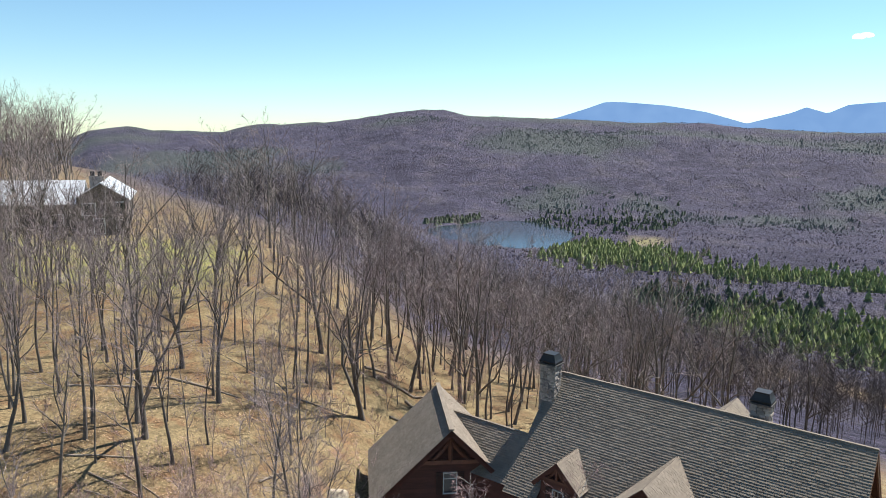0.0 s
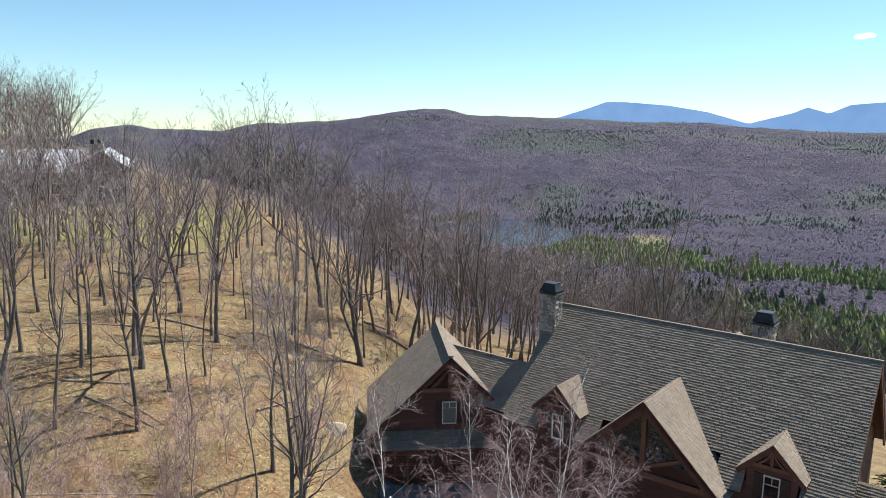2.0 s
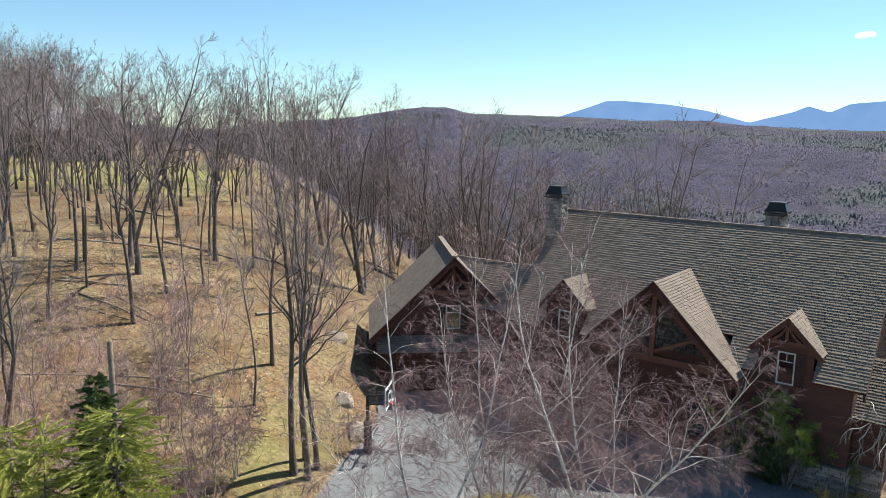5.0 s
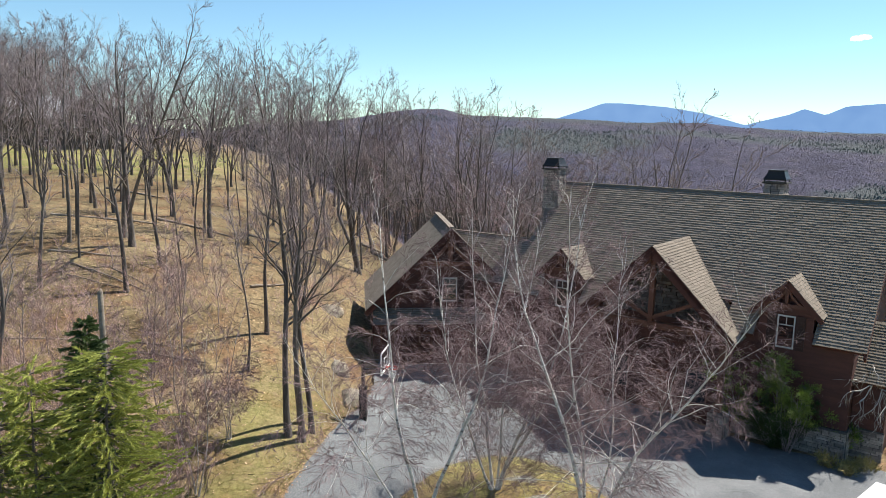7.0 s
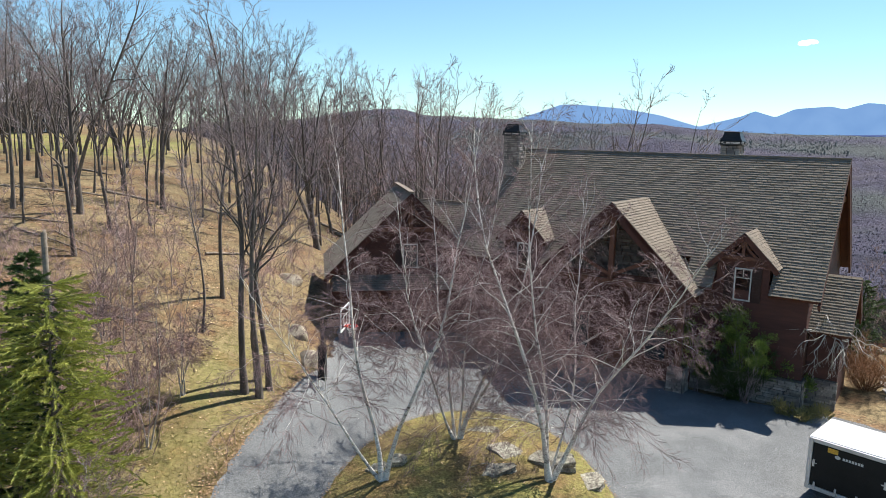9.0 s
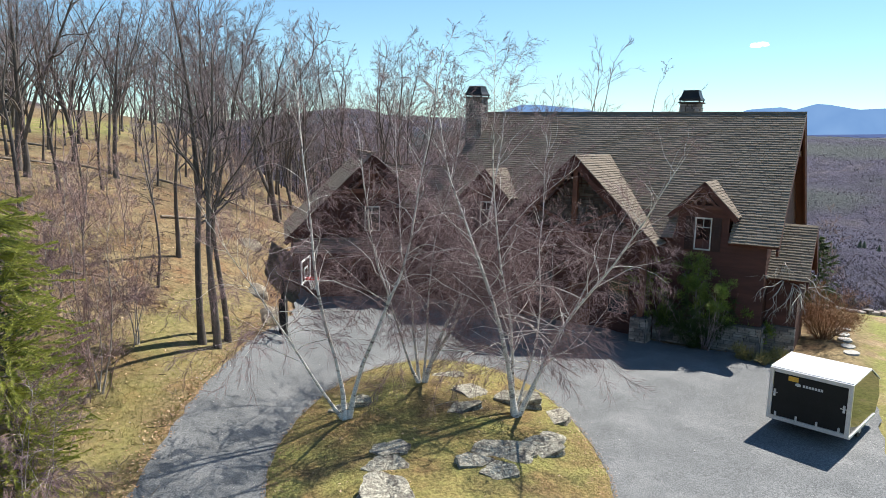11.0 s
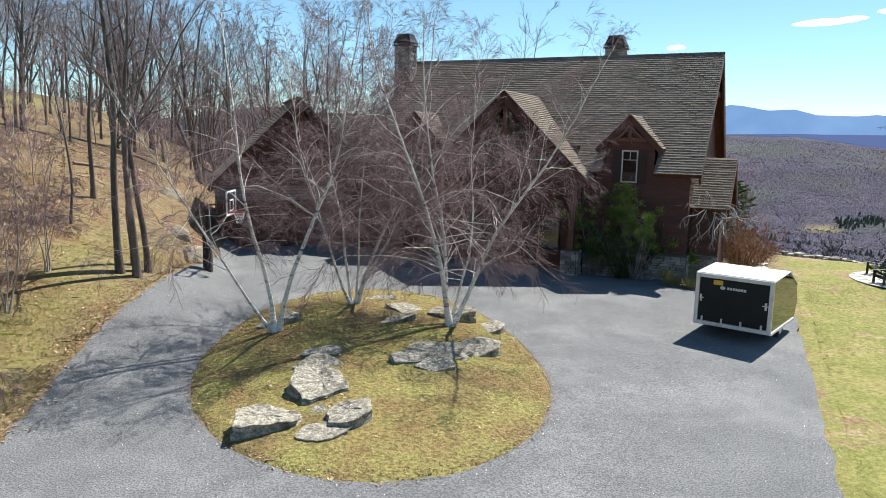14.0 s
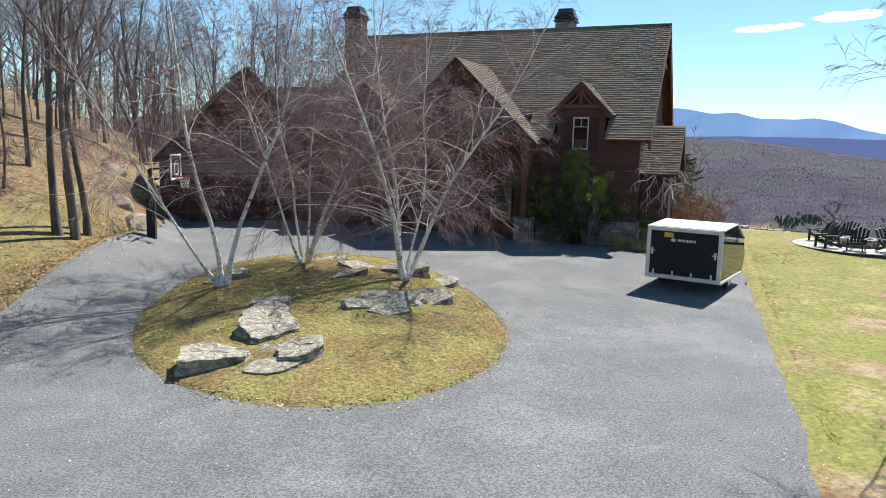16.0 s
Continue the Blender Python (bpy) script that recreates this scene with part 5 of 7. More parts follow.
SLABS = ((-0.58, 14.95, 1.45, 0.95, 0.46, 5), (1.24, 14.85, 0.98, 0.95, 0.36, 24), (0.68, 14.35, 1.05, 0.75, 0.2, 10), (0.71, 16.43, 1.35, 1.35, 0.36, -12), (0.7, 18.01, 1.15, 0.75, 0.2, -5), (0.86, 19.06, 1.15, 0.95, 0.18, 10),
         (3.06, 17.98, 0.95, 0.6, 0.3, 8), (4.02, 18.51, 1.8, 1.2, 0.2, -6), (3.74, 17.44, 1.0, 0.65, 0.3, 4), (5.1, 18.93, 1.4, 1.05, 0.26, -10), (6.17, 21.3, 1.1, 1.1, 0.2, -15), (5.75, 19.7, 0.9, 0.6, 0.28, 12),
         (5.2, 22.15, 1.8, 0.8, 0.5, -8), (3.01, 21.44, 1.6, 0.8, 0.16, 4), (3.75, 22.87, 1.05, 1.1, 0.2, -20), (3.12, 24.7, 1.2, 0.5, 0.14, 0), (0.06, 22.3, 0.6, 0.5, 0.4, 0), (-0.61, 22.13, 0.7, 0.5, 0.22, 30), (0.62, 15.3, 0.4, 0.35, 0.14, 40))
for k, (x, y, w, d, h, rz) in enumerate(SLABS):
    ob = new("rock", boulder(40 + k, w * 1.1, d * 1.1, h))
    # each slab dips towards the drive, its back bedded in the turf
    ob.matrix_world = Matrix.Translation((x, y, isle_z(x, y) + (0.02 if h > 0.33 else -0.05))) @ Matrix.Rotation(radians(9), 4, "X") @ Matrix.Rotation(radians(rz), 4, "Z")
    tagged(ob, "flat lichen spotted grey rock set in the grass", "rock", "rocks on the island")


def round_boulder(seed, w, d, h):
    """A weathered boulder: a lumpy rounded block, broader at its foot."""
    rng = np.random.default_rng(seed)
    bm = bmesh.new()
    bmesh.ops.create_icosphere(bm, subdivisions=3, radius=1.0)
    cuts = [(rng.normal(0, 1, 3), rng.uniform(0.62, 0.9)) for _ in range(9)]
    for v in bm.verts:
        p = np.array(v.co)
        for nrm, at in cuts:
            nrm = nrm / np.linalg.norm(nrm)
            over = p.dot(nrm) - at
            if over > 0:
                p = p - nrm * over * 0.85
        p *= 1 + 0.06 * noise.noise(Vector(p) * 3.0 + Vector((seed, 0, 0)))
        v.co = (p[0] * w / 2, p[1] * d / 2, p[2] * h * 0.6)
    me = bpy.data.meshes.new("rock")
    bm.to_mesh(me)
    bm.free()
    me.materials.append(M_BOULDER)
    return me


M_BOULDER = surf("mossy_boulder", (0.27, 0.225, 0.165), (0.42, 0.37, 0.29), 2.2, 0.92, 0.8, 16, c=(0.17, 0.14, 0.075), dist=0.03, cover=0.56, grain=0.14)
for k, (x, y, w, d, h) in enumerate(((-3.95, 31.2, 1.6, 1.7, 0.95), (-4.9, 33.6, 1.3, 1.5, 0.9), (-6.3, 40.5, 2.0, 1.5, 1.0))):
    ob = new("rock", round_boulder(70 + k, w, d, h))
    ob.matrix_world = Matrix.Translation((x, y, gz(x, y) - h * 0.08)) @ Matrix.Rotation(0.7 * k, 4, "Z")
    tagged(ob, "large tan and grey boulder beside the drive", "rock", "boulders by the garage")

# ---- basketball hoop ----
M_RED = surf("red_rim", (0.55, 0.03, 0.02), (0.65, 0.05, 0.03), 4, 0.4, 0, 30)
M_BOARDGLASS = bpy.data.materials.new("clear_backboard")
M_BOARDGLASS.use_nodes = True
bg = M_BOARDGLASS.node_tree.nodes["Principled BSDF"]
bg.inputs["Base Color"].default_value, bg.inputs["Roughness"].default_value, bg.inputs["Transmission Weight"].default_value, bg.inputs["IOR"].default_value = (0.95, 1, 1, 1), 0.02, 1.0, 1.1
hoop = thing("basketball_hoop", "black padded basketball pole with clear backboard and red rim", "basketball hoop", m=Matrix.Translation((-3.25, 29.85, 0.12)) @ Matrix.Rotation(radians(-9), 4, "Z"))
pl = Geo()
pl.tube([(0, 0, -0.1), (0, 0, 3.3), (0, 0, 3.31)], [0.08, 0.08, 0], 10)
pole = part("pole", pl, M_BLACKMETAL, hoop)
part("pad", soften(Geo_box((-0.16, -0.16, 0.45), (0.16, 0.16, 2.15)).mesh("pad", M_RUBBER), 0.04), M_RUBBER, hoop, "black foam pole pad")
for z in (2.9, 3.3):
    g = Geo()
    g.beam((0, 0, z), (0.95, 0, z + 0.1), 0.07, 0.07)
    part("arm", g, M_BLACKMETAL, hoop)
bd = part("backboard", Geo_box((0.98, -0.74, 2.98), (0.992, 0.74, 3.86)), M_BOARDGLASS, hoop, "clear backboard")
bd.visible_shadow = False
g = Geo()
for lo, hi in (((0.96, -0.78, 2.93), (1.01, 0.78, 3.0)), ((0.96, -0.78, 3.84), (1.01, 0.78, 3.91)), ((0.96, -0.78, 3.0), (1.01, -0.71, 3.84)), ((0.96, 0.71, 3.0), (1.01, 0.78, 3.84))):
    g.box(lo, hi)
part("board_frame", g, M_WHITE, bd)
g = Geo()
for lo, hi in (((0.995, -0.3, 3.1), (1.012, 0.3, 3.16)), ((0.995, -0.3, 3.5), (1.012, 0.3, 3.56)), ((0.995, -0.3, 3.16), (1.012, -0.24, 3.5)), ((0.995, 0.24, 3.16), (1.012, 0.3, 3.5))):
    g.box(lo, hi)
part("target_square", g, M_WHITE, bd)
g = Geo()
for i in range(20):
    t0, t1 = i * math.pi / 10, (i + 1) * math.pi / 10
    g.beam((1.30 + 0.23 * math.cos(t0), 0.23 * math.sin(t0), 3.05), (1.30 + 0.23 * math.cos(t1), 0.23 * math.sin(t1), 3.05), 0.035, 0.035)
g.box((0.99, -0.1, 3.0), (1.08, 0.1, 3.09))
rim = part("rim", g, M_RED, hoop, "red steel rim")
g = Geo()
for i in range(12):
    t = i * math.pi / 6
    for s in (-1, 1):
        pts = [(1.30 + r * math.cos(t + s * k * 0.26), r * math.sin(t + s * k * 0.26), 3.04 - k * 0.11) for k, r in enumerate((0.225, 0.19, 0.155, 0.135, 0.13))]
        for a, b in zip(pts, pts[1:]):
            g.beam(a, b, 0.014, 0.014)
part("net", g, M_WHITE, rim, "white cord net")

# ---- lawn furniture by the fire ring ----
M_CHAIR = surf("dark_green_plastic", (0.012, 0.02, 0.017), (0.02, 0.03, 0.025), 3, 0.5, 0.1, 30)
M_FLAG = surf("pale_flagstone", (0.42, 0.41, 0.38), (0.52, 0.50, 0.46), 1.5, 0.85, 0.4, 14, vary=0.2)


def adirondack(m):
    """A wooden-slatted garden chair with a fanned back and wide arms."""
    root = thing("garden_chair", "dark green slatted Adirondack style chair on the fire pit patio", "chair", "chairs round the fire pit", m=m)
    for k in range(5):
        g = Geo()
        x = -0.24 + k * 0.12
        lean = (k - 2) * 0.045
        top = 1.02 - abs(k - 2) * 0.05
        g.prism([(x - 0.05, 0.18, 0.27), (x + 0.05, 0.18, 0.27), (x + 0.055 + lean, 0.60, top), (x - 0.055 + lean, 0.60, top)], (0, 0.025, 0.012))
        part("back_slat", g, M_CHAIR, root)
    for k in range(5):
        y = -0.36 + k * 0.115
        part("seat_slat", Geo_box((-0.27, y, 0.375 - 0.028 * k), (0.27, y + 0.1, 0.40 - 0.028 * k)), M_CHAIR, root)
    for s in (-1, 1):
        part("arm", soften(Geo_box((s * 0.36 - 0.075, -0.45, 0.55), (s * 0.36 + 0.075, 0.32, 0.58)).mesh("arm", M_CHAIR), 0.01), M_CHAIR, root)
        part("front_leg", Geo_box((s * 0.30 - 0.02, -0.40, 0.0), (s * 0.30 + 0.02, -0.29, 0.55)), M_CHAIR, root)
        g = Geo()
        g.beam((s * 0.27, -0.38, 0.34), (s * 0.27, 0.55, 0.04), 0.03, 0.11)
        part("rear_leg", g, M_CHAIR, root)
        g = Geo()
        g.beam((s * 0.31, 0.30, 0.55), (s * 0.31, 0.38, 0.14), 0.03, 0.06, up=(0, 1, 0))
        part("arm_strut", g, M_CHAIR, root)
    g = Geo()
    g.beam((-0.36, 0.42, 0.56), (0.36, 0.42, 0.56), 0.03, 0.08)
    part("back_rail", g, M_CHAIR, root)
    return root


FIRE = (27.65, 26.1)
fz = gz(*FIRE) + 0.02
g = Geo()
prng = random.Random(8)
g.prism([(FIRE[0] + 2.7 * math.cos(t), FIRE[1] + 2.7 * math.sin(t), fz - 0.3) for t in np.arange(40) * math.pi / 20], (0, 0, 0.31))
patio = tagged(part("pavement", g, M_MORTAR), "round flagstone patio on the lawn", "patio", kind="structure")
for ring, (r0, r1, n) in enumerate(((0.95, 1.55, 10), (1.6, 2.15, 15), (2.2, 2.75, 20))):
    for k in range(n):
        t0, t1 = (k + 0.03 + ring * 0.4) * 2 * math.pi / n, (k + 0.97 + ring * 0.4) * 2 * math.pi / n
        q = Geo()
        j0, j1 = prng.uniform(-0.03, 0.03), prng.uniform(-0.03, 0.03)
        q.prism([(FIRE[0] + r * math.cos(t), FIRE[1] + r * math.sin(t), fz + 0.012) for r, t in ((r0 + j0, t0), (r1 + j1, t0), (r1, (t0 + t1) / 2), (r1 + j0, t1), (r0 + j1, t1))], (0, 0, 0.03))
        part("flagstone", q, M_FLAG, patio)
pit = thing("fire_pit", "low ring of stacked stones round a fire pit", "fire pit", m=Matrix.Translation((FIRE[0], FIRE[1], fz)))
for lay in range(3):
    for k in range(12):
        t = (k + 0.5 * (lay % 2)) * math.pi / 6
        part("stone", soften(Geo_box((0.58, -0.19, 0.03 + lay * 0.13), (0.86, 0.19, 0.155 + lay * 0.13), Matrix.Rotation(t, 4, "Z")).mesh("stone", M_STONE), 0.015), M_STONE, pit)
chair0 = None
for t in (262, 222, 185, 305, 350, 60, 100):
    x, y = FIRE[0] + 1.95 * math.cos(radians(t)), FIRE[1] + 1.95 * math.sin(radians(t))
    m = Matrix.Translation((x, y, fz + 0.042)) @ Matrix.Rotation(radians(t - 270 + 180 + prng.uniform(-10, 10)), 4, "Z") @ Matrix.Rotation(math.pi, 4, "Z")
    if chair0 is None:
        chair0 = adirondack(m)
    else:
        copy_thing(chair0, m)

# stepping stones past the house corner
for k, (x, y) in enumerate(((20.9, 27.3), (21.4, 28.2), (22.0, 29.2), (22.5, 30.1), (23.2, 31.0))):
    q = Geo()
    q.prism([(0.42 * math.cos(t) * prng.uniform(0.8, 1.1), 0.32 * math.sin(t) * prng.uniform(0.8, 1.1), -0.05) for t in np.arange(9) * 2 * math.pi / 9], (0, 0, 0.10))
    ob = part("stepping_stone", q, M_FLAG)
    ob.matrix_world = Matrix.Translation((x, y, gz(x, y) + 0.02)) @ Matrix.Rotation(0.9 + prng.uniform(-0.3, 0.3), 4, "Z")
    tagged(ob, "pale flat stepping stone in the lawn", "stepping stone", "path past the house")

# low flat stones along the far edge of the lawn
wallt = thing("stone_edging", "low dry laid row of flat stones edging the lawn", "stone wall")
for k in range(46):
    f = k / 45
    x, y = 22.5 + 14 * f, 35.2 - 1.0 * f + prng.uniform(-0.15, 0.15)
    h = prng.uniform(0.12, 0.3)
    m = Matrix.Translation((x, y, gz(x, y))) @ Matrix.Rotation(prng.uniform(-0.3, 0.3), 4, "Z")
    part("stone", soften(Geo_box((-prng.uniform(0.18, 0.3), -0.2, -0.1), (prng.uniform(0.18, 0.3), 0.2, h), m).mesh("stone", M_STONE), 0.03), M_STONE, wallt)

# ---- evergreens ----
M_NEEDLE = surf("spruce_needles", (0.04, 0.07, 0.02), (0.085, 0.125, 0.035), 1.2, 0.7, 0, 9, vary=0.35, thin=0.25)
M_NEEDLE_Y = surf("hemlock_needles", (0.25, 0.29, 0.05), (0.47, 0.48, 0.115), 1.0, 0.7, 0, 9, vary=0.35, thin=0.45)
M_YEW = surf("yew_leaves", (0.09, 0.145, 0.028), (0.33, 0.42, 0.085), 1.3, 0.6, 0, 9, vary=0.4, thin=0.4)
M_DARKPINE = surf("far_conifer", (0.07, 0.085, 0.05), (0.10, 0.12, 0.07), 0.05, 0.9, 0, 0.4, vary=0.4)
M_LIGHTPINE = surf("plantation_pine", (0.155, 0.182, 0.066), (0.225, 0.255, 0.095), 0.03, 0.9, 0, 0.4, vary=0.4)


def conifer(seed, height, spread, whorls, per, needles, nl, open_=0.0, needle_r=0.012, round_=0.6):
    """Trunk and needle sprays of an evergreen."""
    rng = np.random.default_rng(seed)
    trunk, crown = Geo(), Geo()
    path = limb_path(rng, (0, 0, -0.2), (0, 0, 1), height, 8, 0.1, 0.02)
    trunk.tube(path, 0.014 * height * (1 - np.linspace(0, 1, 8) * 0.95), 6)
    for w in range(whorls):
        f = 0.04 + 0.94 * min(1.0, (w + rng.random() * 2.0) / whorls)
        ln0 = spread * (1 - f) ** round_ * (1.0 if f > 0.15 else 0.8) + 0.12
        c = np.array([np.interp(f, np.linspace(0, 1, 8), path[:, k]) for k in range(3)])
        for b in range(per):
            t = rng.uniform(0, 6.28)
            ln = ln0 * rng.uniform(0.45, 1.25)
            if rng.random() < open_:
                continue
            d = np.array([math.cos(t), math.sin(t), rng.uniform(-0.35, 0.55)])
            bp = limb_path(rng, c, d, ln, 5, -0.15, 0.12)
            trunk.tube(bp, 0.012 * (1 - np.linspace(0, 1, 5) * 0.8), 3)
            for k in range(needles):
                ff = 0.2 + 0.8 * rng.random()
                j = min(int(ff * 4), 3)
                q = bp[j] + (bp[j + 1] - bp[j]) * (ff * 4 - j)
                ax = bp[j + 1] - bp[j]
                nd = side_dir(rng, ax, rng.uniform(0.3, 1.0))
                nd[2] -= 0.15
                crown.sliver(q, q + nd / np.linalg.norm(nd) * nl * rng.uniform(0.5, 1.3), needle_r)
    return trunk, crown


def evergreen(name, x, y, seed, height, spread, whorls, per, needles, nl, material, label, category, z=None, open_=0.0, needle_r=0.012, round_=0.6):
    root = thing(name, label, category, m=Matrix.Translation((x, y, gz(x, y) if z is None else z)))
    tr, cr = conifer(seed, height, spread, whorls, per, needles, nl, open_, needle_r, round_)
    part("trunk", tr, M_BARK, root, smooth=True)
    part("crown", cr, material, root)


evergreen("spruce_tree", -9.8, 19.0, 11, 7.9, 1.5, 46, 10, 150, 0.10, M_NEEDLE, "dark green young spruce among bare saplings", "spruce", needle_r=0.014)
evergreen("hemlock_tree", -9.0, 18.2, 12, 7.4, 2.2, 48, 13, 150, 0.10, M_NEEDLE_Y, "bright yellow green young hemlock at the wood's edge", "hemlock", open_=0.2, needle_r=0.014, round_=0.3)
evergreen("hemlock_tree", -10.4, 17.6, 15, 7.2, 2.1, 30, 10, 130, 0.10, M_NEEDLE_Y, "bushy yellow green hemlock crowded by its neighbours", "hemlock", open_=0.25, needle_r=0.0125, round_=0.4)
evergreen("hemlock_tree", -12.6, 19.2, 16, 6.2, 2.0, 30, 10, 110, 0.10, M_NEEDLE_Y, "yellow green hemlock behind a dark spruce", "hemlock", open_=0.25, needle_r=0.0125, round_=0.45)
evergreen("hemlock_tree", -11.6, 17.5, 13, 6.7, 2.2, 36, 10, 130, 0.10, M_NEEDLE_Y, "low yellow green hemlock in brush", "hemlock", open_=0.25, needle_r=0.0125, round_=0.45)
evergreen("hemlock_tree", -8.2, 17.3, 17, 3.6, 1.7, 24, 12, 130, 0.10, M_NEEDLE_Y, "small soft hemlock spreading over the verge", "hemlock", open_=0.2, needle_r=0.014, round_=0.35)
evergreen("pine_tree", 24.2, 34.6, 14, 4.2, 1.5, 22, 8, 60, 0.16, M_NEEDLE, "small dark pine behind the house corner", "pine", needle_r=0.02)


def bush(name, x, y, z, seed, sx, sy, sz, stems, material, label, category, leaf=0.12, leaf_r=0.03, clumps=26, per=70, twig=M_TWIG, low=0.25, base=0.1, thick=0.025):
    """A many-stemmed shrub; clumps of leaves or twig ends round its limbs."""
    rng = np.random.default_rng(seed)
    root = thing(name, label, category, m=Matrix.Translation((x, y, z)))
    wood, leaves = Geo(), Geo()
    for k in range(stems):
        if base > 0.2 and k:
            part("stem", wood, twig, root)
            wood = Geo()
        t = rng.uniform(0, 6.28)
        e = np.array([math.cos(t) * sx, math.sin(t) * sy, sz]) * rng.uniform(0.55, 1.0, 3)
        bp = limb_path(rng, (base * rng.normal(0, 0.7), base * rng.normal(0, 0.7), -0.1), e, np.linalg.norm(e), 7, 0.1, 0.12)
        wood.tube(bp, thick * (1 - np.linspace(0, 1, 7) * 0.8), 4)
        twiggy(wood, rng, bp, thick * 0.7, 5, 4, np.linalg.norm(e) * 0.25, 0.25, 0.3, 0.006)
        for c in range(max(1, clumps // stems)):
            f = low + (1 - low) * rng.random() ** 0.7
            j = min(int(f * 6), 5)
            q = bp[j] + (bp[j + 1] - bp[j]) * (f * 6 - j) + rng.normal(0, 0.16, 3)
            for n in range(per):
                o = rng.normal(0, 1, 3)
                o /= np.linalg.norm(o)
                s = q + o * rng.uniform(0.0, 0.26)
                leaves.spike(s, s + (o + np.array([0, 0, 0.5])) * leaf * rng.uniform(0.5, 1.2), leaf_r)
    part("stem", wood, twig, root)
    if per:
        part("foliage", leaves, material, root)
    return root


bz = 0.35
bush("yew_shrub", 14.7, 28.0, bz, 21, 1.9, 1.2, 4.3, 15, M_YEW, "tall evergreen shrub with bright green tips against the wall", "shrub", 0.055, 0.013, 66, 240, low=0.62)
bush("yew_shrub", 14.5, 28.5, bz, 26, 2.0, 0.9, 2.7, 16, M_NEEDLE, "dense dark evergreen filling the bed below the window", "shrub", 0.06, 0.014, 150, 170, low=0.1)
bush("yew_shrub", 13.2, 29.6, bz, 22, 0.8, 0.8, 4.6, 6, M_YEW, "slim upright evergreen beside the porch post", "shrub", 0.07, 0.02, 60, 90)
bush("yew_shrub", 16.6, 28.0, bz, 24, 1.0, 0.7, 2.2, 6, M_YEW, "dark evergreen shrub under the window", "shrub", 0.08, 0.022, 40, 90)
M_GOLD = surf("golden_foliage", (0.24, 0.20, 0.07), (0.34, 0.29, 0.11), 2, 0.7, 0, 9, vary=0.3)
bush("low_juniper", 16.4, 26.6, bz - 0.1, 23, 1.3, 0.7, 0.35, 14, M_GOLD, "low spreading golden juniper at the bed's edge", "juniper", 0.14, 0.02, 60, 50, low=0.3)
M_RUST = surf("rusty_twigs", (0.25, 0.125, 0.065), (0.35, 0.19, 0.095), 2, 0.8, 0, 8, vary=0.3)
bush("deciduous_shrub", 21.2, 29.6, 0.2, 25, 1.7, 1.5, 2.7, 46, M_RUST, "rounded leafless shrub with rust brown twigs", "shrub", 0.3, 0.006, 190, 34, M_RUST)
# weeping tree with pale crooked limbs
wrng = np.random.default_rng(31)
weep = thing("weeping_tree", "small leafless weeping tree with pale crooked limbs", "tree", m=Matrix.Translation((18.0, 27.8, 0.25)))
stem, limbs = Geo(), Geo()
stem.tube(limb_path(wrng, (0, 0, -0.1), (0.05, 0, 1), 3.6, 8, 0, 0.14), 0.1 * (1 - np.linspace(0, 1, 8) * 0.5), 7)
for k in range(16):
    t = wrng.uniform(0, 6.28)
    bp = limb_path(wrng, (0.1, 0, 2.9 + wrng.uniform(0, 0.6)), (math.cos(t), math.sin(t), 0.75), wrng.uniform(1.5, 3.0), 10, -1.5, 0.42)
    limbs.tube(bp, 0.03 * (1 - np.linspace(0, 1, 10) * 0.8), 5)
    twiggy(limbs, wrng, bp, 0.02, 7, 4, 0.7, 0.3, 0, 0.006, 0.5)
M_PALEBARK = surf("pale_bark", (0.46, 0.43, 0.39), (0.6, 0.57, 0.52), 3, 0.9, 0.5, 14)
part("trunk", stem, M_BARK, weep, smooth=True)
part("crown", limbs, M_PALEBARK, weep, smooth=True)

# brush along the edge of the woods, with pinkish twigs
M_PINK = surf("pinkish_twigs", (0.41, 0.262, 0.245), (0.54, 0.385, 0.36), 2, 0.85, 0, 8, vary=0.3)
for k, (x, y, sx, sz) in enumerate(((-10.6, 23.6, 1.6, 3.6), (-9.7, 26.6, 1.3, 3.0), (-8.9, 22.4, 1.2, 3.0), (-9.2, 24.6, 1.3, 3.4), (-8.9, 20.0, 1.1, 2.8), (-12.2, 21.8, 1.6, 4.0), (-13.5, 25.0, 1.7, 3.2),
                                    (-9.0, 16.6, 1.4, 3.4), (-15.5, 29.0, 1.6, 2.6), (-6.9, 38.8, 1.5, 2.6), (-7.6, 36.9, 1.4, 2.2), (-6.0, 43.5, 1.6, 2.5), (-13.5, 32.5, 1.5, 2.4), (-18.0, 33.0, 1.8, 2.8), (-16.0, 37.0, 1.5, 2.0), (-12.6, 29.4, 1.7, 3.8), (-14.2, 27.4, 1.8, 4.0), (-12.2, 23.9, 1.7, 4.2),
                                    (-14.6, 22.6, 1.8, 4.2), (-16.4, 26.0, 1.8, 3.6), (-16.8, 31.2, 1.8, 3.2), (-13.2, 34.6, 1.7, 2.8), (-19.6, 29.0, 1.9, 3.4), (-10.2, 19.2, 1.5, 3.4), (-11.6, 34.6, 1.5, 2.4))):
    bush("bare_shrub", x, y, gz(x, y), 500 + k, sx, sx, sz, 12, M_PINK, "leafless many stemmed brush with pinkish brown twigs", "shrub", 0.42, 0.0052, 50, 9, M_PINK, 0.15, 0.65 * sx, 0.014)

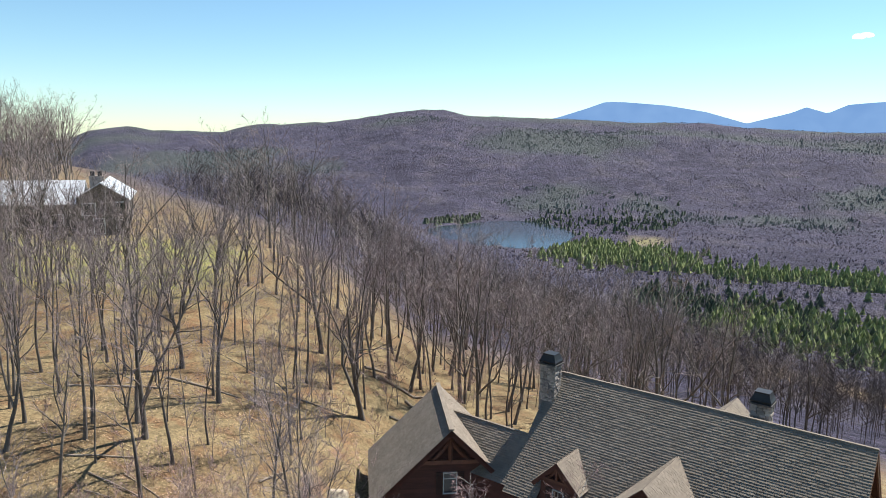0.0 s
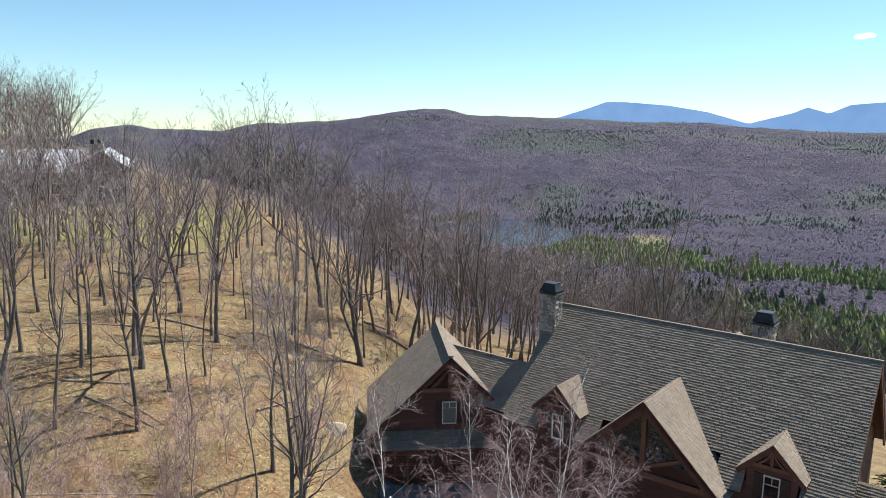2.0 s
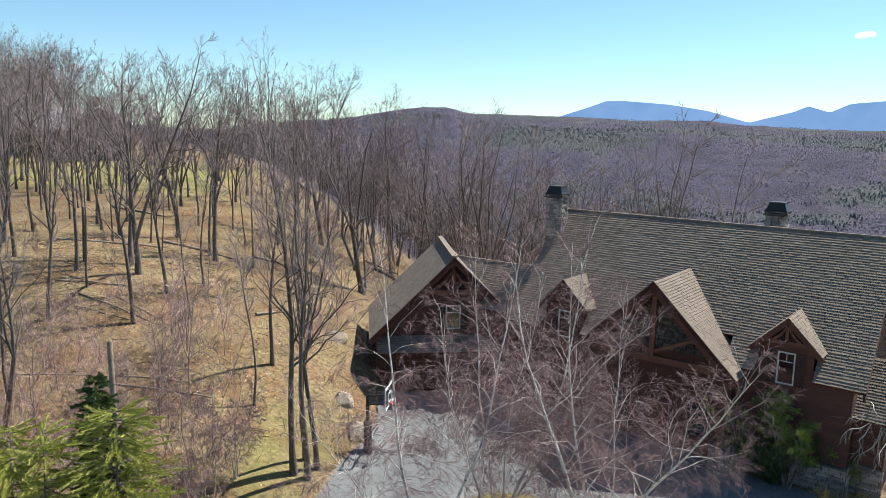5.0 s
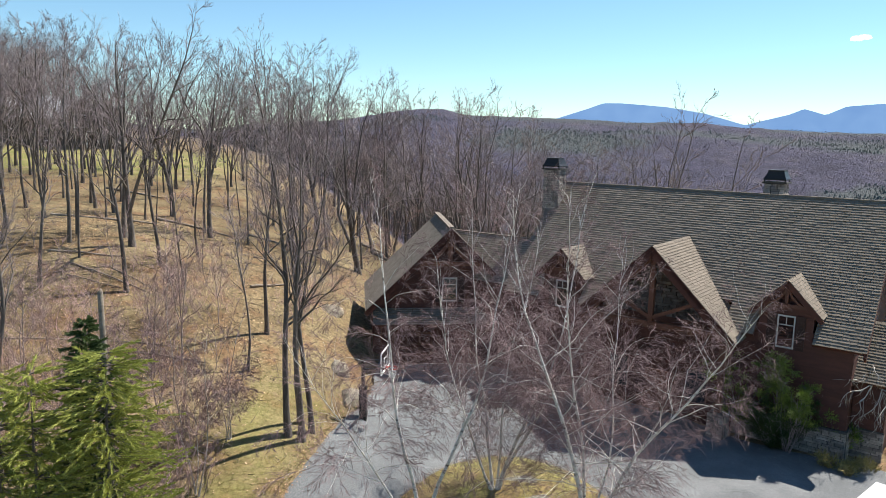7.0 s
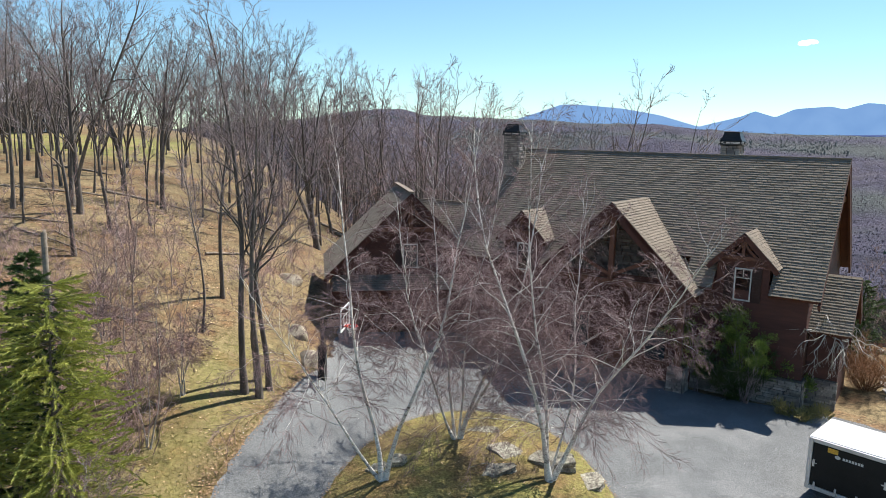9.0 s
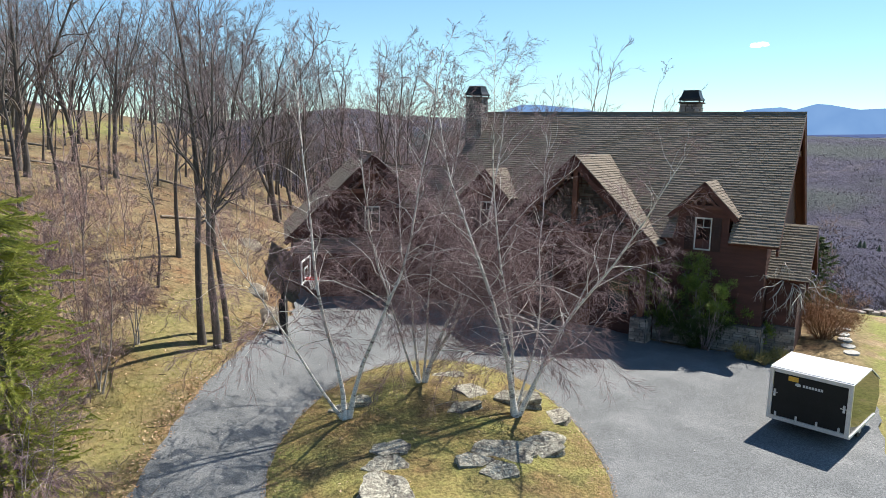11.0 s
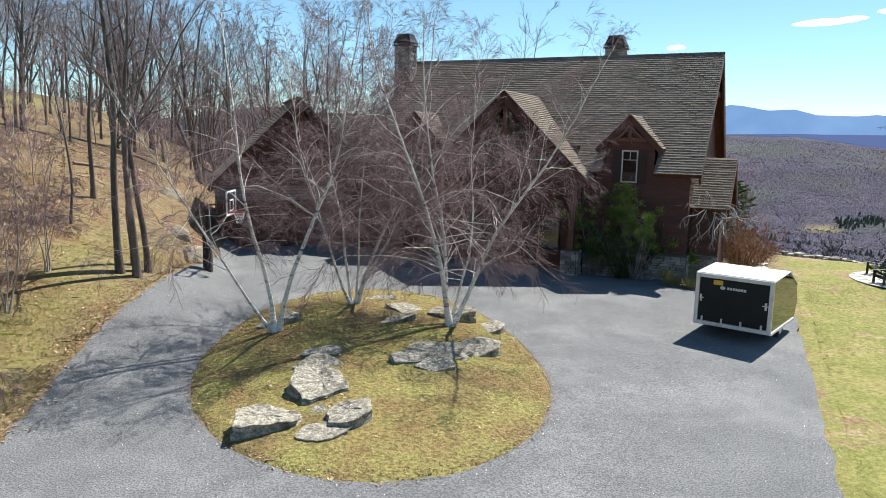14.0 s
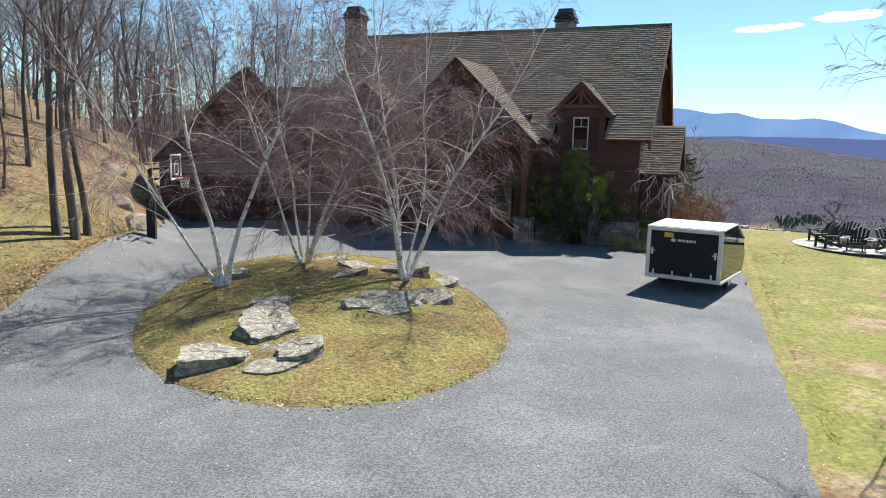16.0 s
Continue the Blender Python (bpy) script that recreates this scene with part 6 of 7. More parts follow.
# ---- fallen timber and a fence post ----
M_LOG = surf("weathered_log", (0.20, 0.165, 0.13), (0.32, 0.27, 0.21), 2, 0.95, 0.6, 14, stretch=(1, 1, 1))
for k, (x, y, ln, rot, r) in enumerate(((-16.6, 35.6, 5.6, -20, 0.055), (-15.6, 35.9, 4.2, -28, 0.035), (-17.2, 35.0, 3.4, -9, 0.035), (-15.1, 30.3, 7.4, 10, 0.06), (-12.5, 30.0, 5.0, 4, 0.07), (-3.5, 63.0, 5.0, 12, 0.18), (-1.0, 60.5, 4.5, -15, 0.15), (-5.5, 64.5, 4, 40, 0.14),
                                        (-11, 51, 6, 8, 0.1), (-17, 49, 6, -12, 0.11), (-22, 47, 7, 15, 0.1), (-9.5, 40.5, 4, 60, 0.08), (-26, 60, 6, -20, 0.12), (-2, 57, 5, 30, 0.12), (-19, 38, 4, 10, 0.07))):
    rng = np.random.default_rng(600 + k)
    g = Geo()
    c, s = math.cos(radians(rot)), math.sin(radians(rot))
    pts = []
    for q in np.linspace(-0.5, 0.5, 8):
        px, py = x + c * ln * q, y + s * ln * q
        pts.append((px, py, gz(px, py) + r * 0.7 + rng.uniform(-0.03, 0.03)))
    g.tube(pts, r * (1 - np.linspace(0, 1, 8) * 0.5), 7)
    for b in range(5):
        q = pts[rng.integers(1, 7)]
        g.spike(q, np.array(q) + np.array([rng.normal(0, 0.8), rng.normal(0, 0.8), rng.uniform(0.3, 1.0)]), r * 0.3)
    tagged(part("fallen_log", g, M_LOG, smooth=True), "weathered fallen log lying on leaf litter", "log", "fallen timber")
g = Geo()
g.tube([(0, 0, -0.2), (0.02, 0, 2.5), (0.03, 0.01, 5.0), (0.02, 0.01, 7.0), (0.05, 0.02, 7.15)], [0.115, 0.105, 0.095, 0.085, 0], 9)
for k in range(7):
    q = np.array([0.02, 0.0, 2.5 + 0.6 * k])
    g.spike(q, q + np.array([math.cos(k * 2.4) * 0.5, math.sin(k * 2.4) * 0.5, 0.35]), 0.025)
fp = part("dead_tree", g, M_LOG, smooth=True)
fp.location = (-10.8, 22.1, gz(-10.8, 22.1))
tagged(fp, "weathered grey snapped trunk of a dead tree", "dead tree")

# ---- the neighbour's cottage on the hill ----
M_METALROOF = surf("pale_metal_roof", (0.62, 0.63, 0.64), (0.72, 0.73, 0.74), 0.6, 0.35, 0.05, 10, metal=0.3)
M_GREYWALL = surf("brown_grey_siding", (0.12, 0.10, 0.085), (0.16, 0.135, 0.115), 0.8, 0.85, 0.2, 10, stretch=(1, 1, 8))
cz = 10.83
cot = thing("cottage", "brown grey hilltop cottage with pale metal roof", "house", m=Matrix.Translation((-45.6, 94.6, cz - 0.4)) @ Matrix.Rotation(radians(20), 4, "Z"))


def cottage_wing(x0, x1, y0, y1, eave, apex, along_x):
    g = Geo()
    if along_x:
        ym = (y0 + y1) / 2
        g.prism([(x0, y0, 0), (x0, y1, 0), (x0, y1, eave), (x0, ym, apex), (x0, y0, eave)], (x1 - x0, 0, 0))
        slopes = [((x0 - 0.5, y0 - 0.6, eave - 0.35), (x1 + 0.5, y0 - 0.6, eave - 0.35), (x1 + 0.5, ym, apex + 0.1), (x0 - 0.5, ym, apex + 0.1)), ((x1 + 0.5, y1 + 0.6, eave - 0.35), (x0 - 0.5, y1 + 0.6, eave - 0.35), (x0 - 0.5, ym, apex + 0.1), (x1 + 0.5, ym, apex + 0.1))]
    else:
        xm = (x0 + x1) / 2
        g.prism([(x0, y0, 0), (x1, y0, 0), (x1, y0, eave), (xm, y0, apex), (x0, y0, eave)], (0, y1 - y0, 0))
        slopes = [((x1 + 0.6, y0 - 0.6, eave - 0.3), (x1 + 0.6, y1, eave - 0.3), (xm, y1, apex + 0.1), (xm, y0 - 0.6, apex + 0.1)), ((x0 - 0.6, y1, eave - 0.3), (x0 - 0.6, y0 - 0.6, eave - 0.3), (xm, y0 - 0.6, apex + 0.1), (xm, y1, apex + 0.1))]
    part("wall", g, M_GREYWALL, cot)
    for sl in slopes:
        g = Geo()
        g.prism(sl, (0, 0, 0.12))
        rf = part("roof", g, M_METALROOF, cot, "pale standing seam metal roof")


cottage_wing(-3.0, 3.0, 0, 14, 5.2, 7.1, False)
cottage_wing(-14, -3.2, 4, 12, 4.4, 6.9, True)
for x, z, w, h in ((-1.6, 3.0, 1.5, 1.5), (2.25, 3.0, 1.0, 1.6), (2.25, 0.8, 1.0, 1.4), (-0.4, 0.5, 1.2, 1.9), (-6, 1.2, 1.4, 1.4), (-10, 1.2, 1.4, 1.4)):
    y = -0.06 if x > -3 else 3.94
    w0 = part("window", Geo_box((x - w / 2, y, z), (x + w / 2, y + 0.1, z + h)), M_GLASS, cot)
    g = Geo()
    for lo, hi in (((x - w / 2 - 0.12, y - 0.06, z - 0.12), (x + w / 2 + 0.12, y + 0.04, z)), ((x - w / 2 - 0.12, y - 0.06, z + h), (x + w / 2 + 0.12, y + 0.04, z + h + 0.12)),
                   ((x - w / 2 - 0.12, y - 0.06, z), (x - w / 2, y + 0.04, z + h)), ((x + w / 2, y - 0.06, z), (x + w / 2 + 0.12, y + 0.04, z + h))):
        g.box(lo, hi)
    part("frame", g, M_WHITE, w0)
part("chimney", Geo_box((-1.6, 2.6, 5.6), (0.2, 3.8, 8.0)), M_STONE, cot, "broad pale masonry chimney")
for x in (-1.2, -0.3):
    part("flue", Geo_box((x - 0.25, 2.9, 8.0), (x + 0.25, 3.5, 8.6)), M_BLACKMETAL, cot)


# ---- woods down the slope and across the valley ----
def scatter(name, geo, xs, ys, zs, sc, rot, material, label, category):
    """Copies of one small form, joined into one object."""
    v = np.array(geo.v)
    n = len(xs)
    c, s = np.cos(rot)[:, None], np.sin(rot)[:, None]
    X = (v[None, :, 0] * c - v[None, :, 1] * s) * sc[:, None] + xs[:, None]
    Y = (v[None, :, 0] * s + v[None, :, 1] * c) * sc[:, None] + ys[:, None]
    Z = v[None, :, 2] * sc[:, None] + zs[:, None]
    verts = np.stack([X, Y, Z], 2).reshape(-1, 3)
    k = len(v)
    faces = [tuple(i + o for i in f) for o in range(0, n * k, k) for f in geo.f]
    me = bpy.data.meshes.new(name)
    me.from_pydata(verts.tolist(), [], faces)
    me.materials.append(material)
    return tagged(new(name, me), label, category, kind="stuff")


def tuft(seed, h, limbs, twigs, tr):
    """A far bare tree: stem, limbs and a haze of twigs."""
    rng = np.random.default_rng(seed)
    g = Geo()
    g.tube([(0, 0, -1), (rng.normal(0, 0.2), rng.normal(0, 0.2), h * 0.5), (rng.normal(0, 0.4), rng.normal(0, 0.4), h * 0.97)], [tr * 0.6, tr * 0.45, 0], 3)
    for k in range(limbs):
        f = 0.35 + 0.6 * (k + rng.random()) / limbs
        t = rng.uniform(0, 6.28)
        a = np.array([0, 0, h * f])
        b = a + np.array([math.cos(t), math.sin(t), 0.75]) * h * 0.24 * rng.uniform(0.6, 1.2) * (1.2 - 0.6 * f)
        g.sliver(a, b, tr * 0.5)
        for q in range(twigs):
            w = a + (b - a) * rng.uniform(0.3, 1)
            d = rng.normal(0, 0.6, 3) + np.array([0, 0, 0.8])
            g.sliver(w, w + d * h * 0.07, tr * 0.28)
    return g


def far_pine(seed, tiers=3, sides=7):
    rng = np.random.default_rng(seed)
    g = Geo()
    for k in range(tiers):
        z0, r = 0.05 + 0.25 * k, (0.42 - 0.10 * k)
        n = g.n
        ring = []
        for j in range(sides):
            t = (j + 0.5 * k) * 6.283 / sides + rng.uniform(-0.2, 0.2)
            rr = r * rng.uniform(0.7, 1.2)
            ring.append((rr * math.cos(t), rr * math.sin(t), z0 + rng.uniform(-0.03, 0.03)))
        g.add(ring + [(rng.normal(0, 0.01), rng.normal(0, 0.01), min(1.0, z0 + 0.42))], [(j, (j + 1) % sides, sides) for j in range(sides)])
    return g


# the trees further up the hill
M_HILLTWIG = surf("hill_twig", (0.235, 0.188, 0.172), (0.35, 0.29, 0.27), 2, 0.9, 0, 8, vary=0.3)
fs = np.array(far_spots)
for k, (h, r, lb, cl, spd, fk) in enumerate(far_specs):
    tr, cr = wood_tree(200 + k, h, r, lb, cl, spd, fk, (0.0, 0.0), (5, 3, 3), 0.008, Geo.sliver)
    q = fs[k::len(far_specs)]
    for geo, mt in ((tr, M_BARK), (cr, M_HILLTWIG)):
        scatter("hill_woods", geo, q[:, 0], q[:, 1], ground(q[:, 0], q[:, 1]) - 0.05, q[:, 2], q[:, 3], mt, "leafless hardwoods further up the hill", "woods")

def brow_points(n, seed, a0, a1, u0, u1):
    """Places on the falling ground beyond the brow of the hill."""
    rng = np.random.default_rng(seed)
    a, u = rng.uniform(a0, a1, n), u0 + (u1 - u0) * rng.random(n)
    back = 13 + 0.28 * np.maximum(0, -a) + u
    return HO.x + a * HU.x - back * HV.x, HO.y + a * HU.y - back * HV.y, rng.uniform(0.85, 1.25, n), rng.uniform(0, 6.28, n)


for k, (h, r, lb, cl, spd, fk) in enumerate(far_specs):
    tr, cr = wood_tree(240 + k, h, r, lb, cl, spd, fk, (0.0, 0.0), (5, 3, 3), 0.0085, Geo.sliver)
    x, y, sc, rot = brow_points(46, 250 + k, -72, 2, -9, 70)
    for geo, mt in ((tr, M_BARK), (cr, M_HILLTWIG)):
        scatter("brow_woods", geo, x, y, ground(x, y) - 0.1, sc, rot, mt, "leafless hardwoods on the slope beyond the brow", "woods")

M_FARTWIG = surf("far_bare_wood", (0.075, 0.06, 0.057), (0.122, 0.098, 0.092), 0.03, 0.95, 0, 0.3, vary=0.35)
# the same bare wood paler and greyer further off, haze put into its colour
M_HAZEVALLEY = surf("hazed_valley_wood", (0.085, 0.073, 0.077), (0.135, 0.117, 0.12), 0.03, 0.95, 0, 0.3, vary=0.35)
srng = np.random.default_rng(77)


def slope_points(n, r0, r1, az0, az1, power=1.0):
    r = r0 + (r1 - r0) * srng.random(n) ** power
    az = np.radians(srng.uniform(az0, az1, n))
    x, y = r * np.sin(az), r * np.cos(az)
    return x, y


def keep_slope(x, y):
    a = (x - HO.x) * HU.x + (y - HO.y) * HU.y
    b = -((x - HO.x) * HV.x + (y - HO.y) * HV.y)
    lim = 22 + 0.28 * np.maximum(0, -a)
    band = (b > 250) & (b < 425) & (a > -105) & (srng.random(len(x)) < 0.93)
    near_lawn = (a > 12) & (b < 60 + 0.4 * np.maximum(0, a - 30))
    return (b > lim) & ~band & ~near_lawn & (np.hypot(x - LAKE[0], y - LAKE[1]) > 135)


for k, (n, r0, r1, lim, tw) in enumerate(((1000, 90, 220, 18, 6), (2600, 150, 400, 12, 4), (4600, 330, 900, 12, 1))):
    x, y = slope_points(n, r0, r1, -32, 62, 0.8)
    m = keep_slope(x, y)
    x, y = x[m], y[m]
    for j in range(2):
        xs, ys = x[j::2], y[j::2]
        scatter("far_woods", tuft(900 + 10 * k + j, 13, lim, tw, (0.10, 0.15, 0.22, 0.26)[k]), xs, ys, relief(xs, ys) - 0.2, srng.uniform(0.55, 1.15, len(xs)), srng.uniform(0, 6.28, len(xs)), M_FARTWIG if k < 2 else M_HAZEVALLEY,
                "leafless woods on the slope below the house", "woods")


def belt(n, p0, p1, width, h0, h1, material, label, seed):
    f = srng.random(n)
    off = srng.normal(0, width, n)
    x = p0[0] + (p1[0] - p0[0]) * f + off * 0.6
    y = p0[1] + (p1[1] - p0[1]) * f + off
    m = np.hypot((x - LAKE[0]) / 125, (y - LAKE[1]) / 135) > 1
    x, y = x[m], y[m]
    scatter("far_conifers", far_pine(seed), x, y, relief(x, y) - 0.5, srng.uniform(h0, h1, len(x)), srng.uniform(0, 6.28, len(x)), material, label, "conifers")


belt(900, (165, 1005), (330, 905), 38, 7, 13, M_LIGHTPINE, "yellow green pine belt beside the lake", 1)
belt(560, (330, 905), (500, 770), 32, 6, 12, M_LIGHTPINE, "yellow green pine belt down the valley", 2)
belt(380, (190, 690), (330, 600), 34, 7, 12, M_DARKPINE, "dark green pine stand on the valley floor", 3)
belt(620, (235, 600), (400, 520), 36, 7, 13, M_LIGHTPINE, "sunlit pine stand on the valley floor", 4)
belt(260, (300, 560), (470, 500), 40, 7, 12, M_DARKPINE, "dark pines among bare woods", 5)
belt(300, (150, 1330), (420, 1270), 60, 6, 11, M_DARKPINE, "dark pines beyond the lake", 6)
belt(90, (-20, 1290), (60, 1330), 18, 9, 14, M_DARKPINE, "dark pines on the lake shore", 7)
belt(26, (640, 890), (900, 760), 40, 7, 11, M_DARKPINE, "scattered dark pines in the valley", 8)
belt(150, (985, 1108), (1090, 1112), 22, 6, 10, M_DARKPINE, "dark pine stand beside a clearing", 10)
puff = Geo()
prg = np.random.default_rng(66)
for k in range(5):
    t = k * 1.2566
    puff.sliver((0, 0, -0.3), (0.42 * math.cos(t), 0.42 * math.sin(t), prg.uniform(0.6, 0.9)), 0.11)
# raised to the hillside's haze violet, offsetting the tufts' own dark shaded sides
M_HAZERIDGE = surf("hazed_ridge_wood", (0.14, 0.122, 0.15), (0.21, 0.187, 0.215), 0.01, 0.95, 0, 0.2, vary=0.4)
for az0, az1, n, r0, r1 in ((-24, 20, 10000, 1400, 2560), (20, 60, 13000, 1400, 2560), (2, 62, 13000, 700, 1420)):
    x, y = slope_points(n, r0, r1, az0, az1)
    m = keep_slope(x, y)
    x, y, n = x[m], y[m], int(m.sum())
    scatter("far_woods", puff, x, y, relief(x, y) - 0.3, srng.uniform(2.0, 4.5, n), srng.uniform(0, 6.28, n), M_HAZERIDGE, "leafless woods on the far hillside", "woods")
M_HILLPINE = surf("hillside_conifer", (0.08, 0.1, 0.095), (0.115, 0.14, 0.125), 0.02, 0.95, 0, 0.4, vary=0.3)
x, y = slope_points(20000, 1380, 2450, -20, 60)
m = (fbm(np.degrees(np.arctan2(x, y)) * 9, np.hypot(x, y), 110.0, 21) > 0.61) & (np.degrees(np.arctan2(x, y)) < 33)
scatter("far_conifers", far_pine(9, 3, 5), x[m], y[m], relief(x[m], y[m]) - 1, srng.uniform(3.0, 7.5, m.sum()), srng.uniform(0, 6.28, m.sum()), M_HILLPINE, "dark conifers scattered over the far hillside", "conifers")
# ---- fallen leaves, grass and grit ----
def flakes(name, n, where, size, material, label, category, seed, up=0.25):
    """Small curled pieces strewn on the ground."""
    rng = np.random.default_rng(seed)
    g = Geo()
    pts = where(rng, n)
    for x, y, z in pts:
        s = size * rng.uniform(0.35, 1.5) ** 1.3
        t = rng.uniform(0, 6.28)
        u = np.array([math.cos(t), math.sin(t), rng.normal(0, up)]) * s
        w = np.array([-math.sin(t), math.cos(t), rng.normal(0, up)]) * s * 0.6
        p = np.array([x, y, z + 0.01])
        g.add([tuple(p - u), tuple(p - w * 0.9), tuple(p + u), tuple(p + w)], [(0, 1, 2), (0, 2, 3)])
    return tagged(part(name, g, material), label, category, kind="stuff")


M_LEAF = surf("dry_leaf", (0.40, 0.27, 0.15), (0.62, 0.47, 0.30), 2, 0.8, 0, 9, vary=0.4)
M_GRIT = surf("pale_grit", (0.45, 0.44, 0.42), (0.6, 0.58, 0.55), 3, 0.9, 0, 20, vary=0.3)
M_BLADE = surf("dry_grass", (0.36, 0.29, 0.13), (0.28, 0.28, 0.09), 0.6, 0.85, 0, 9, vary=0.35, thin=0.4)


def on_slope(rng, n):
    x, y = rng.uniform(-26, -5.2, n), rng.uniform(14, 50, n)
    keep = (rng.random(n) < 0.12 + 0.88 * ss(-6.5, -10.5, x)) & (vnoise(x, y, 2.5, 6) > 0.22)
    x, y = x[keep], y[keep]
    z = ground(x, y) + 0.03
    return zip(x, y, z)


def on_edges(rng, n):
    out = []
    for _ in range(n):
        k = rng.integers(50, 150)
        q = rng.random()
        if q < 0.4:
            x, y = dl[k] + rng.normal(0, 0.5, 2) - (0.35, 0)
            out.append((x, y, gz(x, y) + 0.05))
        elif q < 0.7:
            t = rng.uniform(0, 6.28)
            r = isle_r(t) + rng.normal(0, 0.15)
            x, y = ISLE[0] + r * math.sin(t), ISLE[1] + r * math.cos(t)
            out.append((x, y, gz(x, y) + 0.06))
        else:
            x, y = dr[k] + rng.normal(0, 0.3, 2)
            out.append((x, y, gz(x, y) + 0.05))
    return out


def on_isle(rng, n):
    out = []
    for _ in range(n):
        t, k = rng.uniform(0, 6.28), math.sqrt(rng.random()) * 0.98
        x, y = ISLE[0] + isle_r(t) * k * math.sin(t), ISLE[1] + isle_r(t) * k * math.cos(t)
        out.append((x, y, isle_z(x, y) + 0.005))
    return out


M_STICK = surf("dead_sticks", (0.10, 0.08, 0.065), (0.2, 0.165, 0.135), 2, 0.9, 0, 9, vary=0.4)
sg, krng = Geo(), np.random.default_rng(91)
for x, y, z in on_slope(krng, 2600):
    t, ln = krng.uniform(0, 6.28), krng.uniform(0.2, 1.2)
    sg.spike((x, y, z + 0.02), (x + ln * math.cos(t), y + ln * math.sin(t), gz(x + ln * math.cos(t), y + ln * math.sin(t)) + krng.uniform(0.03, 0.25)), 0.014)
tagged(part("sticks", sg, M_STICK), "dead sticks scattered over the leaf litter", "twigs", kind="stuff")
flakes("leaf_litter", 42000, on_slope, 0.034, M_LEAF, "curled tan leaves strewn over the slope", "leaves", 1)
flakes("leaf_litter", 420, on_isle, 0.035, M_LEAF, "few dry leaves caught in the island turf", "leaves", 2)
flakes("gravel", 3000, on_edges, 0.016, M_GRIT, "pale grit along the drive edges", "gravel", 3, 0.5)


def on_drive(rng, n):
    k = rng.integers(40, 150, n)
    f = rng.random(n)[:, None]
    q = dl[k] + (dr[k] - dl[k]) * f + rng.normal(0, 0.12, (n, 2))
    return [(x, y, gz(x, y) + 0.045) for x, y in q if math.hypot((x - ISLE[0]) / 5.0, (y - ISLE[1]) / 8.2) > 1]


def on_verge_edge(rng, n):
    k = rng.integers(30, 150, n)
    q = dl[k] + np.stack([-np.abs(rng.normal(0, 0.5, n)) + 0.1, rng.normal(0, 0.3, n)], 1)
    return [(x, y, gz(x, y) + 0.04) for x, y in q]


M_DARKGRIT = surf("dark_grit", (0.09, 0.09, 0.09), (0.14, 0.14, 0.14), 3, 0.9, 0, 20, vary=0.3)
M_BROWNLEAF = surf("brown_leaf", (0.25, 0.145, 0.08), (0.38, 0.25, 0.15), 2, 0.85, 0, 9, vary=0.4)
flakes("gravel", 9000, on_drive, 0.012, M_GRIT, "pale crushed stone loose on the asphalt", "gravel", 4, 0.5)
flakes("gravel", 5000, on_drive, 0.011, M_DARKGRIT, "dark crushed stone loose on the asphalt", "gravel", 5, 0.5)


def on_isle_rim(rng, n):
    out = []
    for _ in range(n):
        t = rng.uniform(0, 6.28)
        r = isle_r(t) - abs(rng.normal(0, 0.35)) - 0.03
        x, y = ISLE[0] + r * math.sin(t), ISLE[1] + r * math.cos(t)
        out.append((x, y, max(isle_z(x, y), gz(x, y) + 0.04) + 0.005))
    return out


flakes("leaf_litter", 3600, on_isle_rim, 0.022, M_BROWNLEAF, "brown crumbled leaves round the island's rim", "leaves", 7)
flakes("leaf_litter", 5000, on_verge_edge, 0.035, M_BROWNLEAF, "wet brown leaves banked along the drive edge", "leaves", 6)


def grass(name, n, where, h, material, label, seed):
    rng = np.random.default_rng(seed)
    g = Geo()
    for x, y, z in where(rng, n):
        for _ in range(3):
            d = np.array([rng.normal(0, 0.5), rng.normal(0, 0.5), 1.0]) * h * rng.uniform(0.5, 1.3)
            p = np.array([x + rng.normal(0, 0.03), y + rng.normal(0, 0.03), z - 0.01])
            g.spike(p, p + d, 0.006)
    return tagged(part(name, g, material), label, "grass", kind="stuff")


